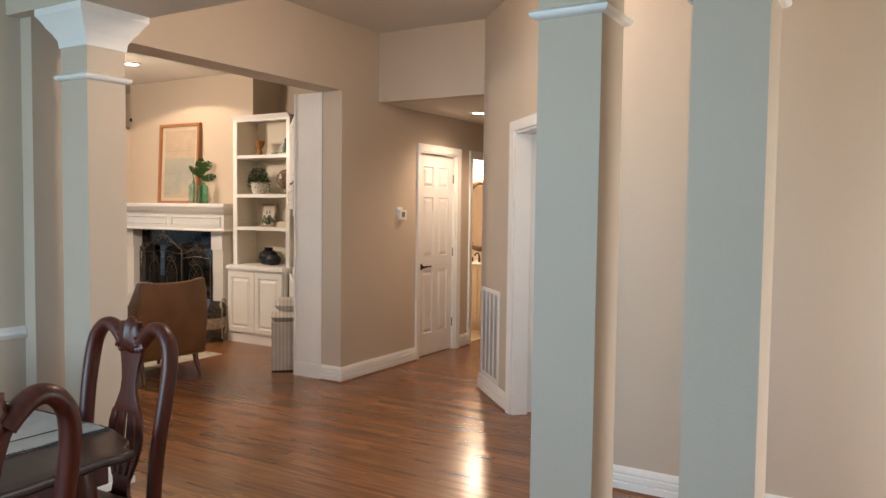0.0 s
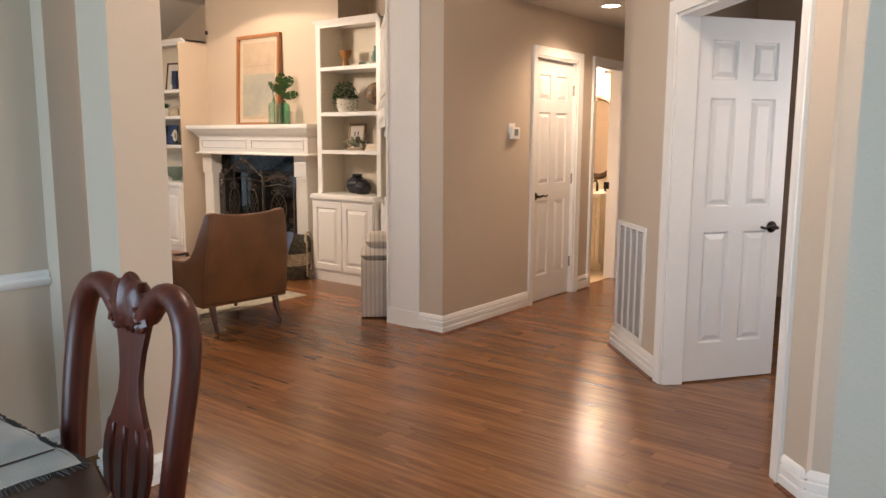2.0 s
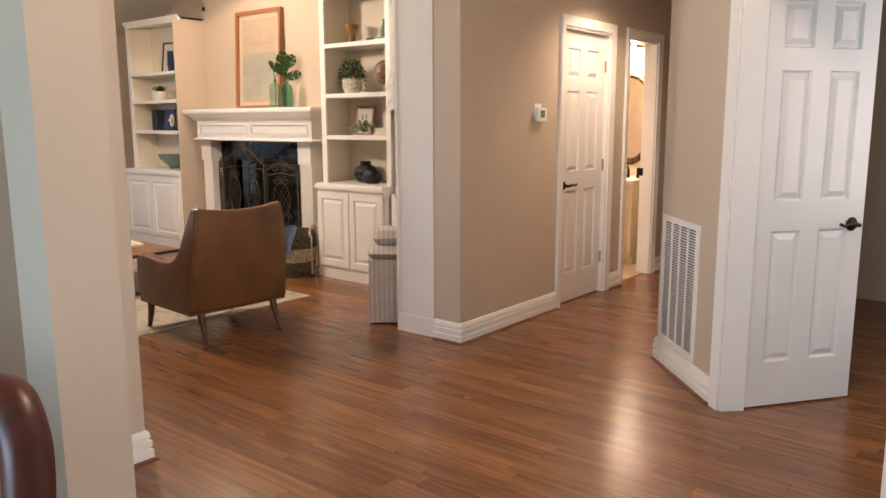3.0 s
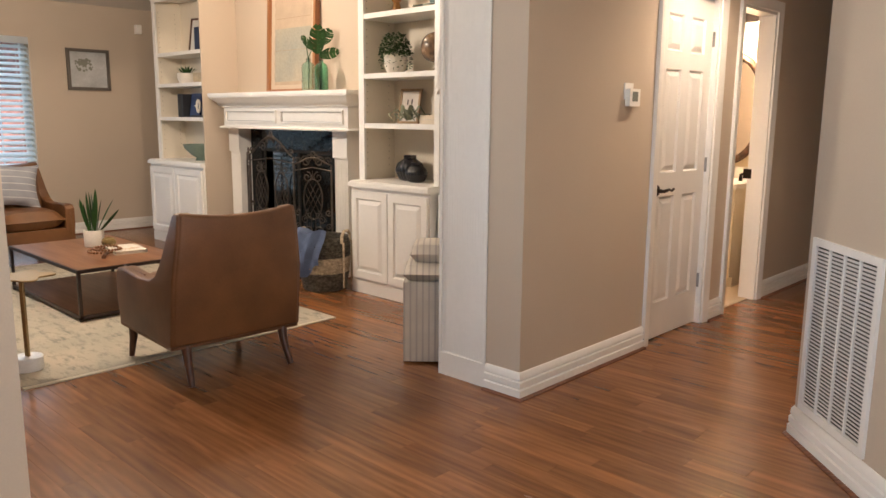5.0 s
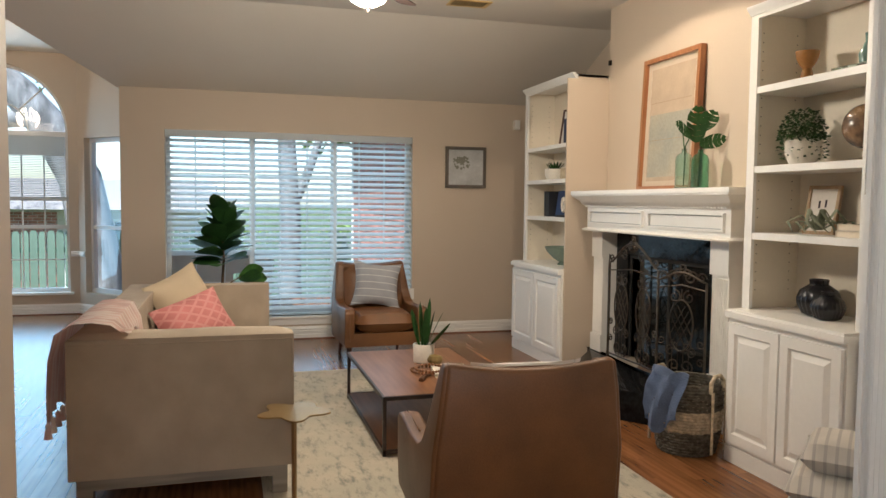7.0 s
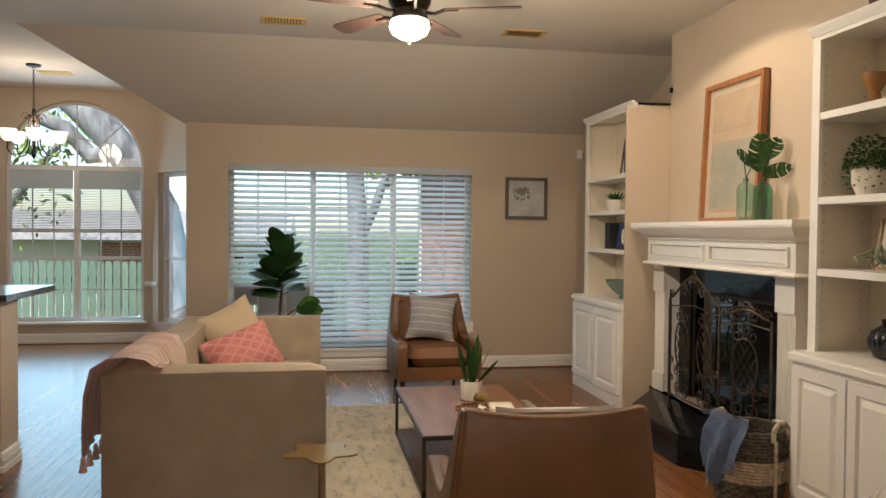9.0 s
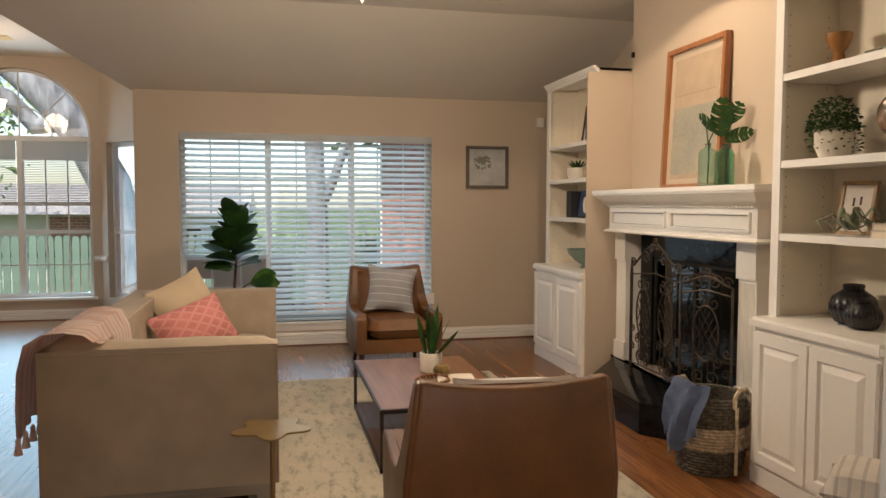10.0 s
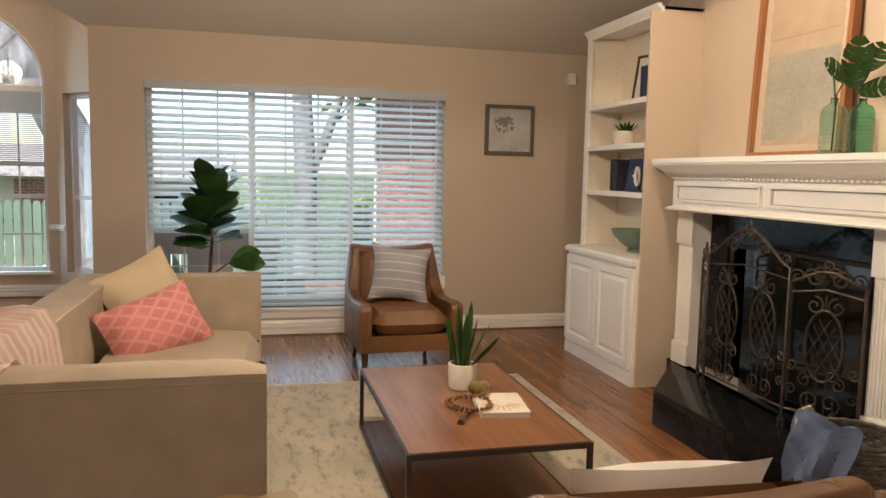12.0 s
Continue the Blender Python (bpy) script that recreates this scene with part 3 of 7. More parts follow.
for v in _b.verts:
    v.co.y += (0.008 if v.co.z < 0.005 else 0.0) * 0.6
_b.to_mesh(sl_me)
_b.free()
sl_me.materials.append(TRIM)
n_sl = 44
for i in range(n_sl):
    o = new("slat", sl_me)
    o.parent = gr
    o.location = (gx0 + 0.03, 0, gz0 + 0.033 + i * (gz1 - gz0 - 0.066) / n_sl)

# thermostat
th = thing("thermostat", "white wall thermostat with a grey display", "thermostat", Matrix.Translation((XO, 5.96, 1.43)) @ Matrix.Rotation(radians(90), 4, "Z"))
part("backplate", bevel(boxm((-0.055, -0.006, -0.01, 0.03, 0, 0.075)), 0.002, 1), TRIM, th)
part("housing", bevel(boxm((-0.05, -0.035, -0.045, 0.055, -0.007, 0.045)), 0.006, 2), TRIM, th)
part("display", boxm((-0.025, -0.0362, -0.02, 0.03, -0.0352, 0.03)), material("lcd_grey", (0.22, 0.24, 0.22), 0.25), th, "grey display")


# ---- patio window: three bays with wooden blinds ----
BLIND = material("white_blind", (0.83, 0.84, 0.84), 0.4, vary=0.02)
_bt = BLIND.node_tree
_tr = _bt.nodes.new("ShaderNodeBsdfTranslucent")
_tr.inputs["Color"].default_value = (0.80, 0.88, 0.92, 1)
_ms = _bt.nodes.new("ShaderNodeMixShader")
_ms.inputs["Fac"].default_value = 0.5
_bt.links.new(_bt.nodes["Principled BSDF"].outputs[0], _ms.inputs[1])
_bt.links.new(_tr.outputs[0], _ms.inputs[2])
_bt.links.new(_ms.outputs[0], _bt.nodes["Material Output"].inputs["Surface"])
VINYL = material("white_window_frame", (0.76, 0.77, 0.77), 0.35, vary=0.02)
win = thing("window_1", "wide three-part window with white wooden blinds", "window", Matrix.Translation((XW, 0, 0)))
win["kind"] = "structure"
WY = (2.73, 3.56, 4.39, 5.20)
part("window_frame", bevel(boxm((-0.20, 2.73, 0.24, -0.14, 2.77, 2.10), (-0.20, 5.16, 0.24, -0.14, 5.20, 2.10), (-0.20, 2.77, 0.24, -0.14, 5.16, 0.29), (-0.20, 2.77, 2.05, -0.14, 5.16, 2.10),
     (-0.21, 3.53, 0.29, -0.13, 3.59, 2.05), (-0.21, 4.36, 0.29, -0.13, 4.42, 2.05)), 0.003, 1), VINYL, win)
for a, b in zip(WY, WY[1:]):
    part("meeting_rail", bevel(boxm((-0.195, a + 0.03, 0.86, -0.15, b - 0.03, 0.91)), 0.003, 1), VINYL, win)
    part("muntin", boxm(*[(-0.18, y - 0.006, 0.29, -0.168, y + 0.006, 2.05) for y in (a + (b - a) / 3, a + 2 * (b - a) / 3)], *[(-0.18, a + 0.04, z - 0.006, -0.167, b - 0.04, z + 0.006) for z in (0.58, 1.3, 1.68)]), VINYL, win)
    g = part("pane", boxm((-0.176, a + 0.03, 0.29, -0.172, b - 0.03, 2.05)), GLASS, win)
    g.visible_shadow = False
part("window_sill", bevel(boxm((-0.13, 2.70, 0.215, 0.035, 5.23, 0.24)), 0.004, 2), TRIM, win)
part("apron", bevel(boxm((0.0, 2.72, 0.15, 0.014, 5.21, 0.215)), 0.003, 1), TRIM, win)
part("valance", bevel(boxm((-0.035, 2.735, 2.03, 0.012, 5.195, 2.098)), 0.003, 1), BLIND, win, "white blind valance")
slat_len = 0.80
_b = bevel(boxm((-0.031, 0.015, -0.0015, 0.031, 0.815, 0.0015)), 0.001, 1)
slat_me = bpy.data.meshes.new("slat")
_b.to_mesh(slat_me)
_b.free()
slat_me.materials.append(BLIND)
for k, (a, b) in enumerate(zip(WY, WY[1:])):
    bottom = 0.93 if k == 0 else 0.275
    z = 2.0
    while z > bottom:
        o = new("slat", slat_me)
        o.parent = win
        o.location = (-0.065, a, z)
        o.rotation_euler = (0, radians(31 + random.uniform(-1.5, 1.5)), radians(random.uniform(-0.1, 0.1)))
        z -= 0.058
    part("bottom_rail", bevel(boxm((-0.09, a + 0.015, bottom - 0.03, -0.04, b - 0.015, bottom - 0.012)), 0.003, 1), BLIND, win)
    for y in (a + 0.12, b - 0.12):
        part("cord", tube(bmesh.new(), [(-0.038, y, 2.02), (-0.038, y, bottom - 0.02)], 0.0015, 5), BLIND, win)
        part("tassel", lathe(bmesh.new(), [(0.002, 0.02), (0.006, 0.01), (0.007, -0.01)], 8, Matrix.Translation((-0.032, y, 1.0 if y > a + 0.3 else 0.97))), BLIND, win)

# ---- arched bay window ----
bwn = thing("window_2", "tall arched window with white grid and raised mini blinds", "window", Matrix.Translation((XB, 0, 0)))
bwn["kind"] = "structure"
BYC, BR = (BY0 + BY1) / 2, (BY1 - BY0) / 2
fr = boxm((-0.12, BY0, BZ0, -0.06, BY0 + 0.04, BZS), (-0.12, BY1 - 0.04, BZ0, -0.06, BY1, BZS), (-0.12, BY0 + 0.04, BZ0, -0.06, BY1 - 0.04, BZ0 + 0.05), (-0.125, BY0 + 0.04, BZS - 0.05, -0.055, BY1 - 0.04, BZS + 0.01),
          (-0.125, BYC - 0.03, BZ0 + 0.05, -0.055, BYC + 0.03, BZS - 0.05))
part("window_frame", bevel(fr, 0.003, 1), VINYL, bwn)
half = lambda r, n=28: [(-0.09, BYC - r * math.cos(math.pi * i / n), BZS + r * math.sin(math.pi * i / n)) for i in range(n + 1)]
part("arch_frame", tube(bmesh.new(), half(BR - 0.018), 0.022, 6), VINYL, bwn)
part("arch_muntin", tube(bmesh.new(), half(0.36), 0.009, 6), VINYL, bwn)
for a in (45, 90, 135):
    r0 = 0.0 if a == 90 else 0.36
    part("spoke", tube(bmesh.new(), [(-0.09, BYC + r * math.cos(radians(a)), BZS + r * math.sin(radians(a))) for r in (r0, BR - 0.02)], 0.009, 6), VINYL, bwn)
for zz in (1.07, 1.41):
    part("meeting_rail", bevel(boxm((-0.115, BY0 + 0.04, zz - 0.022, -0.065, BYC - 0.03, zz + 0.022), (-0.115, BYC + 0.03, zz - 0.022, -0.065, BY1 - 0.04, zz + 0.022)), 0.003, 1), VINYL, bwn)
mu = []
for y0, y1 in ((BY0 + 0.04, BYC - 0.03), (BYC + 0.03, BY1 - 0.04)):
    for i in (1, 2):
        y = y0 + (y1 - y0) * i / 3
        mu.append((-0.096, y - 0.007, BZ0 + 0.05, -0.084, y + 0.007, BZS - 0.05))
    mu.append((-0.0955, y0, 0.66, -0.0845, y1, 0.674))
part("muntin", boxm(*mu), VINYL, bwn)
gp = bmesh.new()
vs = [gp.verts.new((-0.09, BY0 + 0.02, BZ0 + 0.03)), gp.verts.new((-0.09, BY1 - 0.02, BZ0 + 0.03))] + [gp.verts.new((-0.09, BYC + (BR - 0.02) * math.cos(math.pi * i / 24), BZS + (BR - 0.02) * math.sin(math.pi * i / 24))) for i in range(25)]
f = gp.faces.new(vs)
ext = bmesh.ops.extrude_face_region(gp, geom=[f])
bmesh.ops.translate(gp, vec=(-0.004, 0, 0), verts=[v for v in ext["geom"] if isinstance(v, bmesh.types.BMVert)])
g = part("pane", gp, GLASS, bwn, sm=False)
g.visible_shadow = False
part("window_sill", bevel(boxm((-0.05, BY0 - 0.04, BZ0 - 0.025, 0.05, BY1 + 0.04, BZ0 + 0.004)), 0.004, 2), TRIM, bwn)
mb_me = bpy.data.meshes.new("mini_slat")
_b = boxm((-0.012, 0, -0.0006, 0.012, 0.73, 0.0006))
_b.to_mesh(mb_me)
_b.free()
mb_me.materials.append(BLIND)
for y0 in (BY0 + 0.045, BYC + 0.035):
    for i in range(36):
        z = 2.15 - i * 0.0205
        o = new("slat", mb_me)
        o.parent = bwn
        o.location = (-0.035, y0, z)
        o.rotation_euler = (0, radians(-65 if i < 11 else -18), 0)
    part("bottom_rail", bevel(boxm((-0.047, y0, 1.40, -0.023, y0 + 0.73, 1.418)), 0.002, 1), BLIND, bwn)
# narrow angled window
nw = thing("window_3", "narrow white window in the angled bay wall", "window", BAY)
nw["kind"] = "structure"
part("window_frame", bevel(boxm((0.12, 0.08, 0.27, 0.16, 0.14, 2.15), (0.74, 0.08, 0.27, 0.78, 0.14, 2.15), (0.16, 0.08, 0.27, 0.74, 0.14, 0.32), (0.16, 0.08, 2.10, 0.74, 0.14, 2.15), (0.16, 0.085, 1.05, 0.74, 0.135, 1.09)), 0.003, 1), VINYL, nw)
g = part("pane", boxm((0.14, 0.108, 0.3, 0.76, 0.112, 2.12)), GLASS, nw)
g.visible_shadow = False
for i in range(34):
    part("slat", boxm((0.15, 0.03, 2.08 - i * 0.0205, 0.75, 0.05, 2.0812 - i * 0.0205)), BLIND, nw)
# dining window behind the path
dw = thing("window_4", "white grid window of the dining room", "window")
dw["kind"] = "structure"
part("window_frame", bevel(boxm((-3.5, -2.06, 0.5, -3.44, -2.0, 2.45), (-0.56, -2.06, 0.5, -0.5, -2.0, 2.45), (-3.44, -2.06, 0.5, -0.56, -2.0, 0.56), (-3.44, -2.06, 2.39, -0.56, -2.0, 2.45), (-2.04, -2.06, 0.56, -1.96, -2.0, 2.39)), 0.003, 1), VINYL, dw)

# ---- fireplace ----
GRANITE = material("black_granite", (0.012, 0.012, 0.013), 0.09, vary=0.3, scale=30, grain=200, bump=0.0, rough_vary=0.03, spec=0.15)
BLACKGLASS = material("black_fireplace_glass", (0.010, 0.012, 0.012), 0.05, vary=0.1, bump=0.0, rough_vary=0.02, spec=0.5)
IRON = material("wrought_iron", (0.085, 0.067, 0.052), 0.45, 0.7, vary=0.25, scale=12, grain=120, bump=0.03)

fp_ = thing("fireplace_mantel", "white painted mantelpiece with dentils and fluted legs", "mantel", Matrix.Translation((-7.40, YN, 0)))
ML, MR = -0.915, 0.935
part("mantel_shelf", bevel(boxm((-1.01, -0.355, 1.492, 1.055, 0, 1.522)), 0.006, 3), TRIM, fp_)
part("crown", sweep(bmesh.new(), [(0, 0), (0.012, 0.0), (0.02, 0.012), (0.035, 0.02), (0.05, 0.05), (0.085, 0.075), (0.10, 0.088), (0.10, 0.1), (0, 0.1)], [(ML, 0, 1.392), (ML, -0.245, 1.392), (MR, -0.245, 1.392), (MR, 0, 1.392)]), TRIM, fp_)
LINE_GREY = material("line_grey", (0.36, 0.37, 0.38), 0.5)
den = bpy.data.meshes.new("dentil")
_b = boxm((-0.009, -0.012, 0, 0.009, 0, 0.02))
_b.to_mesh(den)
_b.free()
den.materials.append(TRIM)
for i in range(52):
    o = new("dentil", den)
    o.parent = fp_
    o.location = (ML + 0.025 + i * (MR - ML - 0.05) / 51, -0.256, 1.396)
part("frieze", bevel(boxm((ML, -0.245, 1.225, MR, -0.001, 1.392)), 0.003, 1), TRIM, fp_)
for x0, x1 in ((ML + 0.05, -0.04), (0.03, MR - 0.05)):
    bm = bmesh.new()
    fr_ = ((x0, 1.255, x1, 1.27), (x0, 1.355, x1, 1.37), (x0, 1.27, x0 + 0.015, 1.355), (x1 - 0.015, 1.27, x1, 1.355))
    for a in fr_:
        box(bm, a[0], -0.264, a[1], a[2], -0.2445, a[3])
    fpan = part("frieze_panel", bevel(bm, 0.002, 1), TRIM, fp_)
    # grey bead run along the panel's inner edge
    part("frieze_line", tube(bmesh.new(), [(x0 + 0.017, -0.246, 1.272), (x1 - 0.017, -0.246, 1.272), (x1 - 0.017, -0.246, 1.353), (x0 + 0.017, -0.246, 1.353)], 0.0035, 6, True), LINE_GREY, fpan, "thin grey bead")
part("bed_mould", sweep(bmesh.new(), [(0, 0), (0.03, 0.0), (0.035, 0.01), (0.02, 0.022), (0, 0.025)], [(ML, 0, 1.2), (ML, -0.245, 1.2), (MR, -0.245, 1.2), (MR, 0, 1.2)]), TRIM, fp_)
for x0, x1 in ((-1.0 + 0.03, -0.81), (0.64, 0.81)):
    leg = part("mantel_leg", bevel(boxm((x0, -0.15, 0.0, x1, -0.001, 1.20)), 0.003, 1), TRIM, fp_)
    w_ = x1 - x0
    part("leg_block", bevel(boxm((x0 - 0.008, -0.165, 0.98, x1 + 0.008, -0.15, 1.20)), 0.003, 1), TRIM, leg)
    part("leg_block", bevel(boxm((x0 - 0.008, -0.165, 0.0, x1 + 0.008, -0.15, 0.34)), 0.003, 1), TRIM, leg)
    for i in range(7):
        xx = x0 + 0.02 + i * (w_ - 0.04) / 6
        part("flute", tube(bmesh.new(), [(xx, -0.151, 0.36), (xx, -0.151, 0.96)], 0.008, 6), TRIM, leg)
fb = thing("firebox", "black glass firebox with a granite surround", "fireplace", Matrix.Translation((-7.40, YN, 0)))
part("surround", boxm((-0.80, -0.03, 0.2, -0.62, 0.02, 1.20), (0.50, -0.03, 0.2, 0.63, 0.02, 1.20), (-0.62, -0.03, 1.02, 0.50, 0.02, 1.20)), GRANITE, fb)
part("firebox_back", boxm((-0.85, 0.43, 0.0, 0.85, 0.449, 1.22), (-0.5, 0.02, 0.18, 0.5, 0.43, 0.2)), DARK, fb)
part("glass_door", boxm((-0.62, 0.0, 0.2, -0.062, 0.012, 1.02), (-0.058, 0.0, 0.2, 0.50, 0.012, 1.02)), BLACKGLASS, fb, "black glossy glass door")
part("door_frame", bevel(boxm((-0.62, -0.012, 0.2, -0.59, 0.0, 1.02), (0.47, -0.012, 0.2, 0.5, 0.0, 1.02), (-0.59, -0.012, 0.99, 0.47, 0.0, 1.02), (-0.075, -0.012, 0.2, -0.045, 0, 0.99)), 0.002, 1), DARK, fb)
he = tagged(mesh_ob("hearth", bevel(prism(bmesh.new(), [(-8.42, YN - 0.17), (-8.42, 6.30), (-7.76, 5.78), (-7.02, 5.78), (-6.60, 6.12), (-6.62, YN - 0.17)], 0.0, 0.2), 0.006, 2), GRANITE), "raised hearth slab of polished black granite", "hearth", "", "structure")

# wrought-iron fire screen of three hinged leaves
def scroll(cx, cz, r, turns=1.4, a0=0, d=1, n=18):
    return [(cx + r * (1 - i / n * 0.8) * math.cos(radians(a0) + d * 2 * math.pi * turns * i / n), 0, cz + r * (1 - i / n * 0.8) * math.sin(radians(a0) + d * 2 * math.pi * turns * i / n)) for i in range(n + 1)]


def oval_lattice(bm, cx, cz, rx, rz):
    tube(bm, [(cx + rx * math.cos(2 * math.pi * i / 22), 0, cz + rz * math.sin(2 * math.pi * i / 22)) for i in range(22)], 0.006, 6, True)
    for k in (-0.5, 0.0, 0.5):
        for s in (1, -1):
            pts = []
            for i in range(9):
                u = -1 + i / 4
                x_, z_ = k * rx + s * u * rx * 0.8, u * rz * 0.75
                if (x_ / rx) ** 2 + (z_ / rz) ** 2 < 1.0:
                    pts.append((cx + x_, 0, cz + z_))
            if len(pts) > 1:
                tube(bm, pts, 0.0035, 5)


def screen_leaf(parent, m, w, h, peak):
    bm = bmesh.new()
    n = 16
    top = [(w * i / n, 0, h + peak * math.sin(math.pi * i / n) ** 1.4) for i in range(n + 1)]
    tube(bm, [(0, 0, 0.03), (0, 0, h)] + top[1:-1] + [(w, 0, h), (w, 0, 0.03)], 0.008, 6)
    tube(bm, [(0, 0, 0.10), (w, 0, 0.10)], 0.006, 6)
    tube(bm, [(0, 0, h * 0.93), (w / 2, 0, h * 0.97), (w, 0, h * 0.93)], 0.005, 6)
    for x_ in (0.012, w - 0.012):
        tube(bm, [(x_, 0, 0), (x_, 0, 0.05)], 0.011, 6)
    cols = (0.27, 0.73) if w > 0.45 else (0.5,)
    for c in cols:
        cx = w * c
        oval_lattice(bm, cx, h * 0.60, min(0.095, w * 0.25), 0.17)
        for dx in (-0.06, -0.02, 0.02, 0.06):
            tube(bm, [(cx + dx, 0, 0.10), (cx + dx, 0, h * 0.60 - 0.15)], 0.003, 5)
        tube(bm, [(cx, 0, h * 0.60 + 0.17), (cx, 0, h * 0.93)], 0.004, 5)
        for s in (1, -1):
            tube(bm, scroll(cx + s * 0.05, h * 0.86, 0.045, 1.3, 90, s), 0.005, 5)
            tube(bm, scroll(cx + s * 0.045, 0.165, 0.05, 1.4, 270, s), 0.005, 5)
            tube(bm, scroll(cx + s * 0.075, h * 0.36, 0.035, 1.3, 90, -s), 0.004, 5)
            tube(bm, scroll(cx + s * 0.045, 0.30, 0.035, 1.4, 90, -s), 0.004, 5)
    for s, x_ in ((1, w * 0.32), (-1, w * 0.68)):
        tube(bm, scroll(x_, h + peak * 0.45, 0.05, 1.5, 200 if s > 0 else -20, -s), 0.006, 5)
        tube(bm, scroll(w / 2 + s * -0.03, h + peak * 0.9, 0.035, 1.4, 250 if s > 0 else -70, -s), 0.006, 5)
    tube(bm, scroll(w / 2, h + peak + 0.03, 0.028, 1.2, -90, 1), 0.006, 5)
    for s, x_ in ((1, 0.0), (-1, w)):
        tube(bm, scroll(x_ + s * 0.035, h + 0.03, 0.035, 1.3, 180 if s > 0 else 0, -s), 0.006, 5)
        tube(bm, scroll(x_ + s * 0.03, h * 0.45, 0.03, 1.3, 180 if s > 0 else 0, s), 0.005, 5)
        tube(bm, scroll(x_ + s * 0.03, h * 0.28, 0.03, 1.3, 180 if s > 0 else 0, -s), 0.005, 5)
    bmesh.ops.transform(bm, matrix=m, verts=bm.verts)
    return part("leaf", bm, IRON, parent)


fs = thing("fire_screen", "three-leaf scrolled wrought-iron fire screen on the hearth", "fire screen", Matrix.Translation((-7.72, 6.07, 0.2)))
screen_leaf(fs, Matrix.Identity(4), 0.66, 0.78, 0.16)
screen_leaf(fs, Matrix.Translation((0.665, 0.0, 0)) @ Matrix.Rotation(radians(28), 4, "Z"), 0.34, 0.72, 0.06)
screen_leaf(fs, Matrix.Translation((-0.005, 0.0, 0)) @ Matrix.Rotation(radians(152), 4, "Z"), 0.34, 0.72, 0.06)


# ---- bookcases ----
def cab_door(parent, x0, z0, x1, z1, y, knob=False):
    bm = leaf_mesh(x1 - x0, z1 - z0, 0.02, [(0.055, 0.055, x1 - x0 - 0.055, z1 - z0 - 0.055)], False)
    bmesh.ops.transform(bm, matrix=Matrix.Translation((x0, y - 0.021, z0)), verts=bm.verts)
    return part("cabinet_door", bm, TRIM, parent, sm=False)


def bookcase(name, label, x0, x1, ux0, ux1, yb, yu, back, counter, top, shelves, doors, side):
    ob = thing(name, label, "bookcase", Matrix.Identity(4))
    part("base_cabinet", bevel(boxm((x0, yb, 0.09, x1, back + 0.3, counter - 0.045)), 0.003, 1), TRIM, ob)
    part("plinth", bevel(boxm((x0 - 0.002, yb - 0.006, 0.0, x1 + 0.002, back, 0.09)), 0.003, 1), TRIM, ob)
    part("counter", bevel(boxm((x0 - 0.005, yb - 0.03, counter - 0.045, x1 + 0.005, back + 0.3, counter - 0.012), (x0 + 0.006, yb - 0.018, counter - 0.012, x1 - 0.006, back + 0.3, counter)), 0.004, 2), TRIM, ob)
    for d0, d1 in doors:
        cab_door(ob, d0, 0.115, d1, counter - 0.075, yb)
    part("back_panel", boxm((ux0, back, counter, ux1, back + 0.02, top)), SHELF_IN, ob, "cream painted back panel")
    part("side_panel", boxm((ux0, yu + 0.02, counter, ux0 + 0.02, back, top)), SHELF_IN, ob)
    part("side_panel", boxm((ux1 - 0.02, yu + 0.02, counter, ux1, back, top)), side, ob)
    part("stile", bevel(boxm((ux0 - 0.004, yu, counter, ux0 + 0.055, yu + 0.02, top - 0.05)), 0.002, 1), TRIM, ob)
    part("stile", bevel(boxm((ux1 - 0.045, yu, counter, ux1 + 0.004, yu + 0.02, top - 0.05)), 0.002, 1), TRIM, ob)
    part("top_rail", bevel(boxm((ux0 - 0.004, yu, top - 0.05, ux1 + 0.004, yu + 0.02, top)), 0.002, 1), TRIM, ob)
    part("top_panel", boxm((ux0, yu + 0.02, top - 0.02, ux1, back, top)), TRIM, ob)
    part("crown", sweep(bmesh.new(), [(0, 0), (0.008, 0), (0.014, 0.015), (0.03, 0.03), (0.034, 0.045), (0, 0.045)], [(ux0 - 0.004, yu - 0.001, top - 0.03), (ux1 + 0.004, yu - 0.001, top - 0.03)]), TRIM, ob)
    for z in shelves:
        part("shelf", bevel(boxm((ux0 + 0.02, yu + 0.004, z - 0.036, ux1 - 0.02, back, z)), 0.004, 2), TRIM, ob)
    # dark squares laid on the side panel in place of shaded holes
    hole = bpy.data.meshes.new("peg_hole")
    b = boxm((0, 0, 0, 0.0015, 0.005, 0.005))
    b.to_mesh(hole)
    b.free()
    hole.materials.append(DARK)
    for yy in (yu + 0.06, back - 0.06):
        for z in np.arange(counter + 0.1, top - 0.1, 0.05):
            if all(abs(z - s) > 0.04 for s in shelves):
                o = new("peg_hole", hole)
                o.parent = ob
                o.location = (ux0 + 0.0195, yy, float(z))
    return ob


RS = (1.27, 1.63, 2.055)
bookcase("bookcase", "white built-in bookcase with two panelled doors below", -6.19, -5.36, -6.19, -5.36, 5.98, 6.06, 6.40, 0.85, 2.47, RS, ((-6.17, -5.78), (-5.765, -5.375)), SHELF_IN)
LS = (1.297, 1.636, 1.944)
bookcase("bookcase", "white built-in bookcase with a lower side cabinet", -9.57, -8.47, -9.57, -8.47, 6.02, 6.12, 6.42, 0.86, 2.50, LS, ((-9.55, -9.03), (-9.015, -8.49)), WALL)
struct("bookcase_return", boxm((-8.470, 6.041, 0.0, -8.452, YN, 2.46)), WALL, "tan painted side of the bookcase", "wall")

